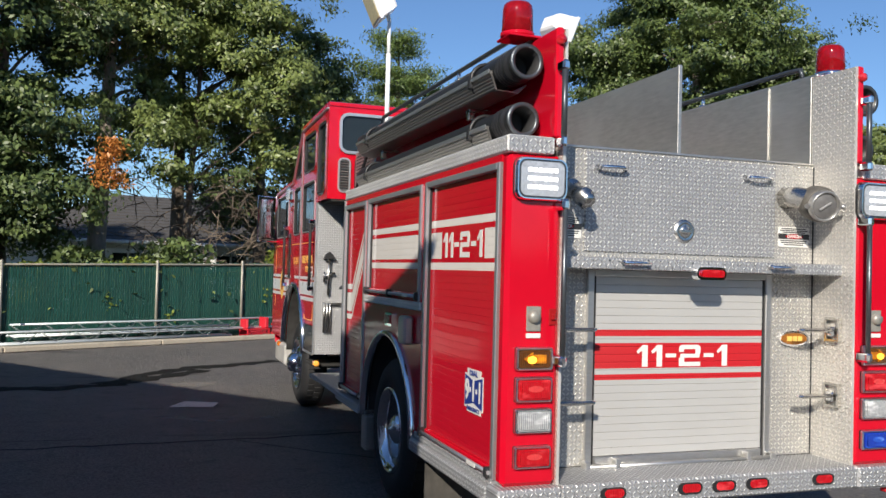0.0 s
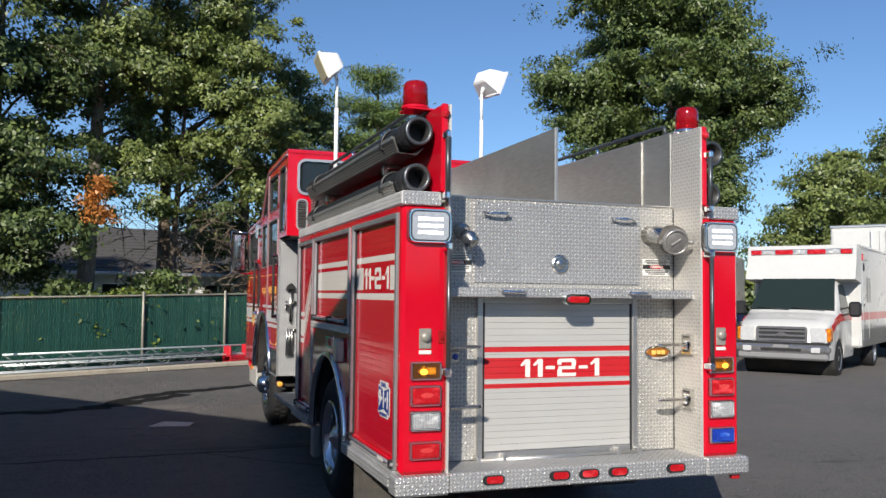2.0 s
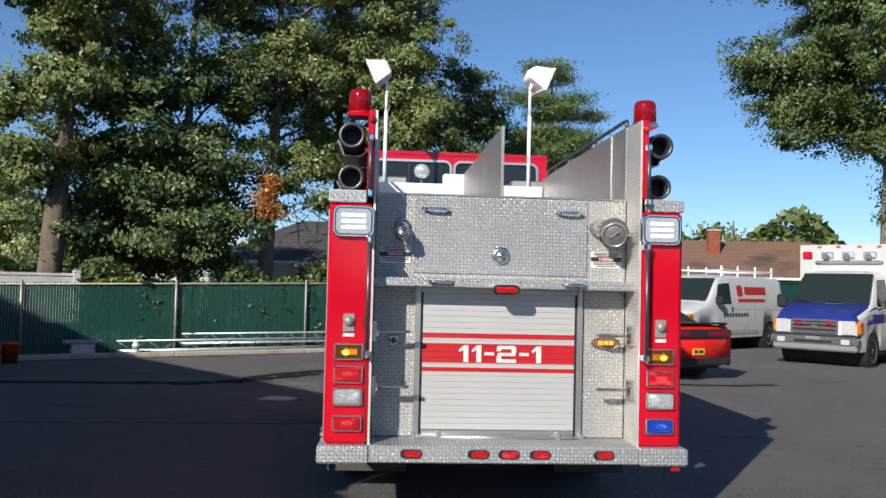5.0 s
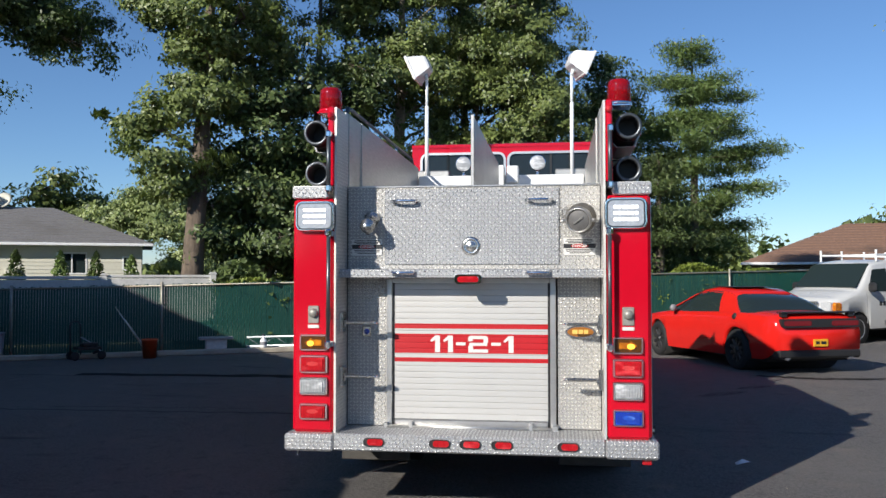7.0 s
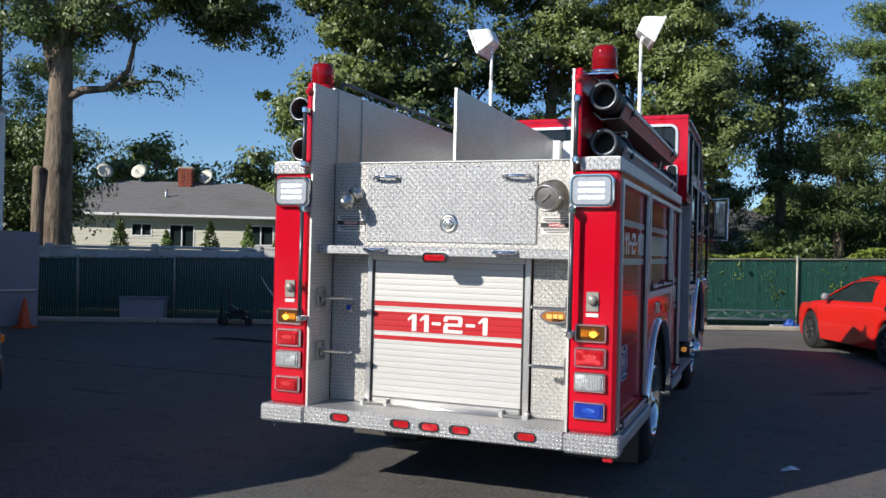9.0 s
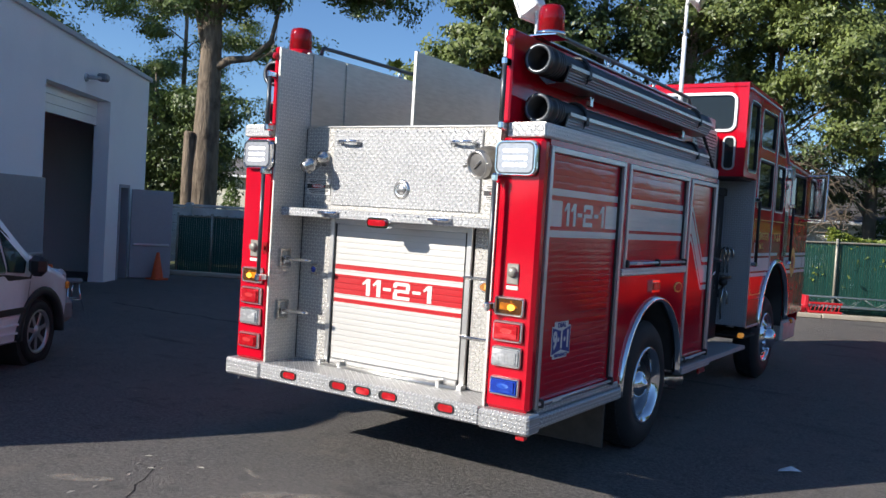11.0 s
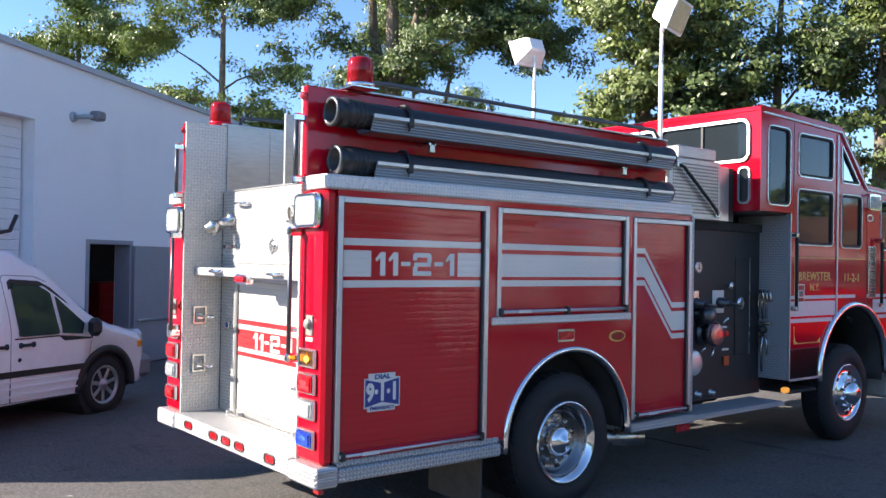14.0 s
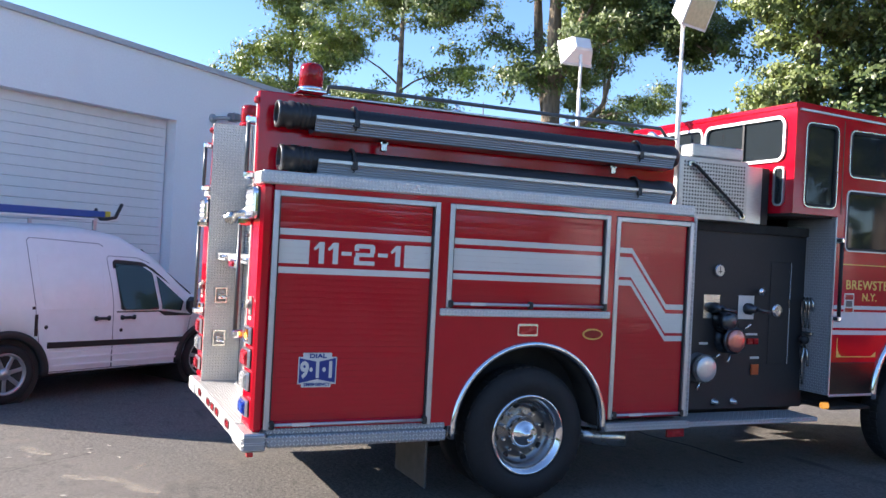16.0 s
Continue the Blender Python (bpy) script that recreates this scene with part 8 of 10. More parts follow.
def van_shell(car, y0, y1, width, wheels, WR, AR, top_pts, belt_z, paint, sill_z=0.30, wide_pts=None, tumble=0.10):
    """A one-box body; returns the function of its skin, for panes and trim."""
    half_w = smooth_line(wide_pts or [(y0, width / 2 - 0.03), (y0 + 0.1, width / 2), (y1 - 0.9, width / 2), (y1 - 0.25, width / 2 - 0.06), (y1, width / 2 - 0.22)])
    top = smooth_line(top_pts)
    edge = arch_edge(wheels, AR, WR, flat(sill_z))

    def skin(y, z):
        w = half_w(y)
        f = max(0.0, (z - belt_z) / max(0.1, 2.0 - belt_z))
        return w - tumble * f

    def section(y):
        w, t, e = half_w(y), top(y), edge(y)
        b = min(belt_z, t - 0.12)
        hi = max(b + 0.02, t - 0.10)
        return [(w * 0.97, e), (w, max(e + 0.01, min(b - 0.02, 0.55))), (w, max(e + 0.02, b)), (skin(y, hi), hi), (skin(y, hi) - 0.06, t - 0.03), (skin(y, hi) * 0.6, t), (0, t + 0.012)]
    part("body", body_loft(stations_for(y0, y1, wheels, AR, 0.1), section), paint, car)
    part("wheel_well", Shape().box(-width / 2 + 0.2, width / 2 - 0.2, y0 + 0.3, y1 - 0.3, sill_z - 0.06, WR + 0.3), under_black, car)
    for wy in wheels:
        part("axle_cover", Shape().tube([(-width / 2 + 0.05, wy, WR), (width / 2 - 0.05, wy, WR)], AR - 0.02, 20), under_black, car)
    return skin, half_w, top


van_glass = glass_material("van_glass", (0.035, 0.075, 0.072))


def small_van():
    car = thing("panel_van", "white compact panel van with ladders on its roof rack", "van")
    F, R, WR, AR = 1.38, -1.18, 0.315, 0.40
    skin, half_w, top = van_shell(car, -1.60, 2.26, 1.80, (F, R), WR, AR,
                                  [(-1.60, 1.80), (-1.48, 1.88), (-0.3, 1.90), (0.15, 1.85), (0.48, 1.69), (1.28, 1.09), (1.5, 1.02), (2.05, 0.88), (2.26, 0.64)], 1.02, van_paint, 0.28, [(-1.60, 0.70), (-1.5, 0.82), (-1.35, 0.88), (0.2, 0.90), (1.36, 0.90), (2.0, 0.84), (2.26, 0.68)], 0.22)
    glass = soften([(0.13, 0.955), (0.64, 0.95), (0.585, 1.385), (0.44, 1.465), (0.12, 1.492), (0.09, 1.48)], 0.03, 3)
    side_pane(car, "window_surround", [(0.08, 0.925), (0.66, 0.92), (0.74, 0.87), (1.14, 0.865), (1.17, 0.93), (0.78, 1.30), (0.60, 1.44), (0.46, 1.51), (0.10, 1.535), (0.06, 1.51)], skin, black_plastic, 0.01, 0.003)
    side_pane(car, "door_window", glass, lambda y, z: skin(y, z) + 0.024 - 0.04 * (z - 1.0), van_glass, 0.03, 0.004)
    side_pane(car, "quarter_window", [(0.70, 0.955), (0.96, 0.93), (1.00, 1.04), (0.65, 1.345)], lambda y, z: skin(y, z) + 0.024 - 0.04 * (z - 1.0), van_glass, 0.03, 0.004)
    side_pane(car, "rub_strip", [(-0.75, 0.56), (1.06, 0.54), (1.06, 0.60), (-0.75, 0.625)], skin, black_plastic, 0.006, 0.018)
    seam = material("van_seam", (0.20, 0.20, 0.23), 0.6, 0.0, 0.1, 20.0)
    side_line(car, "door_seam", [(0.04, 0.30), (0.03, 1.20), (-0.01, 1.55), (0.02, 1.575), (0.40, 1.56), (0.56, 1.50)], skin, seam, 0.007, 0.002)
    side_line(car, "door_seam", [(0.04, 0.30), (0.98, 0.28), (1.05, 0.44), (1.13, 0.84)], skin, seam, 0.007, 0.002)
    side_line(car, "slide_door_seam", [(-0.80, 0.30), (-0.84, 0.60), (-0.89, 0.95), (-0.95, 1.72), (-0.92, 1.75), (-0.10, 1.71), (-0.05, 1.68)], skin, seam, 0.007, 0.002)
    side_line(car, "slide_door_seam", [(-0.80, 0.30), (0.03, 0.30)], skin, seam, 0.007, 0.002)
    side_line(car, "panel_crease", [(-0.80, 0.98), (-0.04, 0.97), (-0.08, 1.54), (-0.84, 1.57), (-0.80, 0.98)], skin, van_paint, 0.014, 0.005)
    for zz in (0.36, 0.44, 0.51):
        side_line(car, "sill_crease", [(-0.72, zz), (0.94, zz)], skin, van_paint, 0.02, 0.006)
    side_pane(car, "slide_rail", [(-1.50, 0.995), (-0.90, 0.985), (-0.90, 1.015), (-1.50, 1.025)], skin, black_plastic, 0.004, 0.003)
    side_pane(car, "rail_end", [(-0.90, 0.70), (-0.865, 0.70), (-0.865, 0.93), (-0.90, 0.93)], skin, black_plastic, 0.004, 0.005)
    for y in (-0.77, 0.144):
        side_pane(car, "lock", [(y + 0.022 * math.cos(k * math.pi / 4), 0.74 + (0.05 if y < 0 else -0.02) + 0.022 * math.sin(k * math.pi / 4)) for k in range(8)], skin, black_plastic, 0.004, 0.004)
    for s in (-1, 1):
        for y in (-0.107, 0.227):
            part("door_handle", Shape().box(s * 0.915, s * 0.938, y - 0.095, y + 0.095, 0.850, 0.882, 0.012).box(s * 0.895, s * 0.93, y - 0.105, y - 0.055, 0.838, 0.895, 0.014).box(s * 0.895, s * 0.93, y + 0.055, y + 0.105, 0.838, 0.895, 0.014), black_plastic, car)
        for wy in (F, R):
            part("arch_trim", Shape().sweep_arc(wy, WR, AR, [(s * 0.80, -0.03), (s * 0.905, -0.03), (s * 0.918, -0.015), (s * 0.918, 0.045), (s * 0.905, 0.055), (s * 0.80, 0.055)], -6, 186, 24), black_plastic, car)
        car_wheel(car, 0.885, F, WR, 0.2, 7, alloy, s)
        car_wheel(car, 0.885, R, WR, 0.2, 7, alloy, s)
        part("mirror", Shape().box(s * 0.92, s * 1.09, 1.00, 1.13, 0.90, 1.10, 0.05), black_plastic, car)
        part("headlamp", Shape().box(s * 0.55, s * 0.80, 1.95, 2.12, 0.72, 0.90, 0.05), lamp_glass, car)
        part("marker", Shape().box(s * 0.86, s * 0.885, 1.92, 1.99, 0.70, 0.78, 0.01), amber_lens, car)
    part("windscreen", Shape().add([(-0.72, 1.27, 1.12), (0.72, 1.27, 1.12), (0.64, 0.56, 1.66), (-0.64, 0.56, 1.66), (-0.72, 1.25, 1.09), (0.72, 1.25, 1.09), (0.64, 0.54, 1.63), (-0.64, 0.54, 1.63)], [(0, 1, 2, 3), (4, 7, 6, 5), (0, 4, 5, 1), (1, 5, 6, 2), (2, 6, 7, 3), (3, 7, 4, 0)]), car_glass, car)
    part("front_bumper", Shape().box(-0.80, 0.80, 1.95, 2.30, 0.30, 0.58, 0.06), grey_plastic, car)
    # roof rack with ladders
    rack = part("roof_rack", Shape().box(-0.72, 0.72, -0.15, -0.11, 1.980, 2.010).box(-0.72, 0.72, -1.40, -1.36, 1.980, 2.010).box(-0.70, -0.67, -0.15, -0.11, 1.860, 1.990).box(0.67, 0.70, -0.15, -0.11, 1.860, 1.990).box(-0.70, -0.67, -1.40, -1.36, 1.860, 1.990).box(0.67, 0.70, -1.40, -1.36, 1.860, 1.990), trim_metal, car)
    part("rack_arm", Shape().tube([(0.55, -0.13, 2.000), (0.80, -0.05, 2.000), (0.86, 0.02, 2.020), (0.86, 0.10, 2.180)], 0.022, 8), black_plastic, rack)
    for x in (-0.62, 0.05, 0.70):
        part("rack_bar", Shape().box(x - 0.016, x + 0.016, -1.55, 0.16, 1.975, 2.0, 0.006), paint_white, rack)
    part("rack_arm", Shape().tube([(0.30, -0.13, 2.000), (0.42, -0.02, 2.000), (0.44, 0.0, 2.010), (0.44, 0.05, 2.12)], 0.020, 8), black_plastic, rack)
    return car


VAN_AT = pose(-4.64, -1.068, 0, 0, 0, 31.3)
small_van().matrix_world = VAN_AT
ladder_blue = material("blue_fibreglass", (0.02, 0.09, 0.35), 0.45, 0.0, 0.1, 15.0)
lad = thing("ladder", "blue fibreglass ladder with pale rungs on a van roof", "ladder", m=VAN_AT)
for x in (0.22, 0.60):
    part("stile", Shape().box(x - 0.02, x + 0.02, -1.55, 0.05, 2.015, 2.090, 0.006), ladder_blue, lad)
    part("end_cap", Shape().box(x - 0.024, x + 0.024, 0.05, 0.12, 2.012, 2.093, 0.006), material("yellow_tape", (0.65, 0.5, 0.05), 0.5, 0, 0.1) if "yellow_tape" not in bpy.data.materials else bpy.data.materials["yellow_tape"], lad)
for i in range(6):
    part("rung", Shape().tube([(0.24, -1.45 + 0.28 * i, 2.052), (0.58, -1.45 + 0.28 * i, 2.052)], 0.016, 8), truss_metal, lad)


lad = thing("ladder", "grey aluminium ladder on a van roof rack", "ladder", m=VAN_AT)
for x in (-0.30, 0.06):
    part("stile", Shape().box(x - 0.018, x + 0.018, -1.60, 0.22, 2.014, 2.080, 0.006), truss_metal, lad)
for i in range(7):
    part("rung", Shape().tube([(-0.28, -1.5 + 0.27 * i, 2.047), (0.04, -1.5 + 0.27 * i, 2.047)], 0.015, 8), truss_metal, lad)


steel_bumper = material("steel_bumper", (0.58, 0.59, 0.61), 0.20, 0.85, 0.08, 10.0)


def front_end(car, y, zc, w, paint, bumper_mat, red_lights):
    """The nose of a full-size van: grille in a bright surround, lamps with amber corners, two-step bumper."""
    gr = part("grille", Shape().prism(rounded(-0.50, 0.50, zc - 0.17, zc + 0.14, 0.05), "y", y - 0.02, y + 0.03), black_plastic, car)
    part("grille_surround", Shape().band(rounded(-0.53, 0.53, zc - 0.20, zc + 0.17, 0.06), 0.05, "y", y + 0.02, y + 0.06), steel_bumper, gr)
    for z in (zc - 0.115, zc - 0.02, zc + 0.075):
        part("grille_bar", Shape().box(-0.48, 0.48, y + 0.02, y + 0.055, z - 0.026, z + 0.018, 0.010), steel_bumper, gr)
    part("badge", Shape().prism([(0.10 * math.cos(i * math.pi / 8), zc + 0.045 * math.sin(i * math.pi / 8)) for i in range(16)], "y", y + 0.05, y + 0.062), steel_bumper, gr)
    for s in (-1, 1):
        hl = part("headlamp", Shape().prism(rounded(*sorted((s * 0.585, s * (w - 0.12))), zc - 0.15, zc + 0.15, 0.03), "y", y - 0.16, y + 0.02), lamp_glass, car)
        part("reflector", Shape().lathe([(0.001, 0.0), (0.055, 0.006), (0.075, 0.018)], Matrix.Translation((s * (w + 0.46) / 2, y + 0.022, zc)) @ Matrix.Rotation(radians(90), 4, "X"), 18), clear_lens, hl)
        part("turn_lamp", Shape().box(s * (w - 0.12), s * (w - 0.02), y - 0.30, y - 0.01, zc - 0.15, zc + 0.15, 0.035), amber_lens, car)
        if red_lights:
            part("grille_light", Shape().box(s * 0.26, s * 0.42, y + 0.045, y + 0.075, zc + 0.04, zc + 0.10, 0.012), red_lens, gr)
        part("fog_lamp", Shape().prism(rounded(*sorted((s * 0.62, s * 0.80)), 0.53, 0.64, 0.02), "y", y + 0.135, y + 0.150), lamp_glass, car)
    fb = part("front_bumper", Shape().box(-w + 0.02, w - 0.02, y - 0.12, y + 0.14, 0.50, 0.69, 0.05), bumper_mat, car)
    part("bumper_step", Shape().box(-w + 0.03, w - 0.03, y - 0.10, y + 0.11, 0.69, 0.735, 0.015), black_plastic, fb)
    part("lower_valance", Shape().box(-w + 0.06, w - 0.06, y - 0.14, y + 0.10, 0.36, 0.51, 0.04), grey_plastic, fb)
    part("bumper_slot", Shape().box(-0.42, 0.42, y + 0.136, y + 0.146, 0.545, 0.605, 0.004), black_plastic, car)
    part("plate_bar", Shape().box(-0.16, 0.16, y + 0.141, y + 0.152, 0.61, 0.68, 0.004), grey_plastic, car)


def ambulance(side_band, label, blue):
    car = thing("ambulance", label, "ambulance", "parked ambulances")
    F, R, WR, AR = 0.0, -3.6, 0.37, 0.44
    # cab: nose at +y, box behind
    skin, half_w, top = van_shell(car, -1.55, 0.92, 2.02, (F,), WR, AR,
                                  [(-1.55, 2.20), (-1.0, 2.22), (-0.62, 2.12), (0.02, 1.47), (0.16, 1.36), (0.75, 1.20), (0.92, 1.02)], 1.22, amb_white, 0.36,
                                  [(-1.55, 1.0), (-0.6, 1.0), (0.5, 0.97), (0.92, 0.90)], 0.16)
    if blue:
        part("hood", Shape().add([(-1.006, -0.06, 1.06), (1.006, -0.06, 1.06), (0.915, 0.90, 0.99), (-0.915, 0.90, 0.99), (-0.88, 0.10, 1.425), (0.88, 0.10, 1.425), (0.80, 0.90, 1.215), (-0.80, 0.90, 1.215)], [(0, 1, 2, 3), (4, 7, 6, 5), (0, 4, 5, 1), (1, 5, 6, 2), (2, 6, 7, 3), (3, 7, 4, 0)]), amb_blue, car)
        side_pane(car, "blue_fender", [(-1.5, 1.02), (-0.5, 1.00), (0.45, 0.96), (0.88, 0.90), (0.88, 1.06), (0.1, 1.32), (-0.1, 1.36), (-1.5, 1.30)], skin, amb_blue, 0.006, 0.006)
    if blue:
        side_line(car, "livery_band", [(-1.5, 1.11), (0.1, 1.11)], skin, side_band, 0.18, 0.006)
    else:
        side_line(car, "livery_band", [(-1.5, 1.27), (-0.15, 1.27), (0.30, 1.17), (0.62, 1.02)], skin, side_band, 0.16, 0.008)
    side_pane(car, "door_window", soften([(-1.22, 1.36), (-0.28, 1.38), (-0.62, 2.00), (-1.22, 2.02)], 0.04), skin, car_glass, 0.006, 0.006)
    side_pane(car, "door_seam", [(-1.32, 0.46), (-1.31, 0.46), (-1.31, 2.0), (-1.32, 2.0)], skin, black_plastic, 0.004, 0.002)
    part("windscreen", Shape().add([(-0.90, 0.09, 1.43), (0.90, 0.09, 1.43), (0.79, -0.55, 2.14), (-0.79, -0.55, 2.14), (-0.90, 0.0, 1.37), (0.90, 0.0, 1.37), (0.79, -0.64, 2.08), (-0.79, -0.64, 2.08)], [(0, 1, 2, 3), (4, 7, 6, 5), (0, 4, 5, 1), (1, 5, 6, 2), (2, 6, 7, 3), (3, 7, 4, 0)]), car_glass, car)
    part("wiper", Shape().tube([(-0.7, 0.13, 1.425), (0.0, 0.09, 1.475)], 0.010, 6).tube([(0.05, 0.13, 1.425), (0.75, 0.09, 1.475)], 0.010, 6), black_plastic, car)
    front_end(car, 0.93, 0.90, 1.0, amb_white, steel_bumper, blue)
    box = part("box", Shape().box(-1.20, 1.20, -5.4, -1.30, 0.55, 2.88, 0.05), amb_white, car, "white patient box with warning lamps")
    if not blue:
        part("box_header", Shape().prism([(-1.35, 2.05), (-0.60, 2.13), (-0.68, 2.30), (-0.80, 2.60), (-0.84, 2.86), (-0.90, 2.93), (-1.35, 2.95)], "x", -1.21, 1.21), amb_white, box)
        part("roof_cap", Shape().box(-1.19, 1.19, -5.38, -1.34, 2.87, 2.955, 0.04), amb_white, box)
        bar = part("light_bar", Shape().box(-1.14, 1.14, -0.88, -0.80, 2.70, 2.84, 0.02), trim_metal, box)
        for x, w2 in ((-1.00, 0.12), (-0.36, 0.20), (0.36, 0.20), (1.00, 0.12)):
            part("red_lamp", Shape().box(x - w2, x + w2, -0.805, -0.775, 2.715, 2.825, 0.012), red_lens, bar)
        for x in (-0.72, 0.0, 0.72):
            part("clear_lamp", Shape().box(x - 0.12, x + 0.12, -0.805, -0.78, 2.72, 2.82, 0.012), clear_lens, bar)
        for s in (-1, 1):
            d = part("side_door", Shape().band([(-2.35, 0.72), (-1.52, 0.72), (-1.52, 2.62), (-2.35, 2.62)], 0.018, "x", *sorted((s * 1.2, s * 1.212))), trim_metal, box)
            part("side_vent", Shape().box(*sorted((s * 1.2, s * 1.216)), -1.66, -1.60, 2.34, 2.52, 0.006).box(*sorted((s * 1.2, s * 1.216)), -1.78, -1.72, 2.34, 2.52, 0.006), black_plastic, d)
            part("door_pull", Shape().box(*sorted((s * 1.2, s * 1.24)), -1.72, -1.58, 1.52, 1.58, 0.012), chrome, d)
            part("kick_plate", Shape().box(*sorted((s * 1.2, s * 1.208)), -5.3, -1.36, 0.57, 0.98), sheet_metal, box)
    else:
        part("box_front", Shape().box(-1.19, 1.19, -1.305, -1.295, 2.0, 2.87), amb_white, box)
        for x in (-1.0, 1.0):
            part("red_lamp", Shape().box(x - 0.12, x + 0.12, -1.30, -1.25, 2.52, 2.71, 0.02), red_lens, box)
        for x in (-0.5, 0.0, 0.5):
            part("scene_lamp", Shape().tube([(x, -1.25, 2.60), (x, -1.13, 2.58)], [0.04, 0.075], 14).prism(rounded(x - 0.15, x + 0.15, 2.54, 2.70, 0.03), "y", -1.32, -1.24), trim_metal, box)
        for x in (-0.7, -0.25, 0.25, 0.7):
            part("marker_lamp", Shape().box(x - 0.05, x + 0.05, -1.30, -1.26, 2.80, 2.85, 0.01), amber_lens, box)
        part("lamp_rail", Shape().box(-0.80, 0.80, -1.34, -1.20, 2.40, 2.48, 0.03), trim_metal, box)
    part("box_stripe", Shape().box(-1.204, 1.204, -5.38, -1.36, *((1.00, 1.22) if blue else (1.19, 1.37))), side_band, box)
    part("side_window", Shape().box(-1.206, 1.206, -2.6, -2.1, 1.6, 2.2, 0.003), car_glass, box)
    part("side_lamp", Shape().box(-1.22, 1.22, -1.75, -1.50, 2.58, 2.74, 0.01), red_lens, box)
    for s in (-1, 1):
        car_wheel(car, 0.98, F, WR, 0.24, 8, alloy, s)
        car_wheel(car, 1.12, R, WR, 0.28, 8, alloy, s)
        mr = part("mirror_arm", Shape().tube([(s * 0.95, -0.28, 1.45), (s * 1.15, -0.30, 1.50)], 0.02, 8).tube([(s * 0.95, -0.30, 1.30), (s * 1.15, -0.30, 1.36)], 0.02, 8), black_plastic, car)
        part("mirror_head", Shape().box(s * 1.12, s * 1.38, -0.38, -0.26, 1.28, 1.62, 0.05), black_plastic, mr)
    part("undercarriage", Shape().box(-0.9, 0.9, -5.2, 0.6, 0.32, 0.60), under_black, car)
    return car


def toward(x, y, angle):
    """A pose whose +y points along a compass angle counted from +x."""
    return pose(x, y, 0, 0, 0, angle - 90)


white_amb = ambulance(amb_red, "white ambulance with red stripe and lamp bar", False)
white_amb.matrix_world = toward(11.34, 10.86, 215)


def box_truck():
    """A tall plain box body on a truck frame; +y is the end that faces the ambulances."""
    car = thing("box_truck", "tall plain white box truck parked behind the ambulance", "truck")
    box = part("box", Shape().box(-1.25, 1.25, -6.0, 0.0, 0.95, 3.72, 0.04), amb_white, car)
    part("roof_edge", Shape().box(-1.27, 1.27, -6.02, 0.02, 3.70, 3.78, 0.02), trim_metal, box)
    for s in (-1, 1):
        d = part("rear_door", Shape().box(*sorted((s * 0.02, s * 1.18)), 0.0, 0.03, 1.05, 3.6, 0.01), amb_white, box)
        part("lock_bar", Shape().tube([(s * 0.2, 0.05, 1.05), (s * 0.2, 0.05, 3.6)], 0.018, 8), trim_metal, d)
        for y in (-1.4, -7.2):
            car_wheel(car, 1.1, y, 0.46, 0.28, 8, alloy, s)
    part("frame", Shape().box(-0.45, 0.45, -7.9, -0.1, 0.62, 0.90, 0.02), under_black, car)
    cab = part("cab", Shape().prism([(-6.1, 0.75), (-8.1, 0.75), (-8.15, 1.5), (-7.7, 2.45), (-6.1, 2.5)], "x", -1.05, 1.05), amb_white, car)
    part("windscreen", Shape().add([(-0.95, -8.13, 1.56), (0.95, -8.13, 1.56), (0.90, -7.74, 2.38), (-0.90, -7.74, 2.38), (-0.95, -8.15, 1.55), (0.95, -8.15, 1.55), (0.90, -7.76, 2.37), (-0.90, -7.76, 2.37)], [(0, 3, 2, 1), (4, 5, 6, 7), (0, 1, 5, 4), (1, 2, 6, 5), (2, 3, 7, 6), (3, 0, 4, 7)]), car_glass, cab)
    return car


box_truck().matrix_world = toward(16.78, 13.58, 215)
blue_amb = ambulance(amb_blue, "white ambulance with a blue hood and chrome bumper", True)
blue_amb.matrix_world = toward(9.8, 13.8, 222)


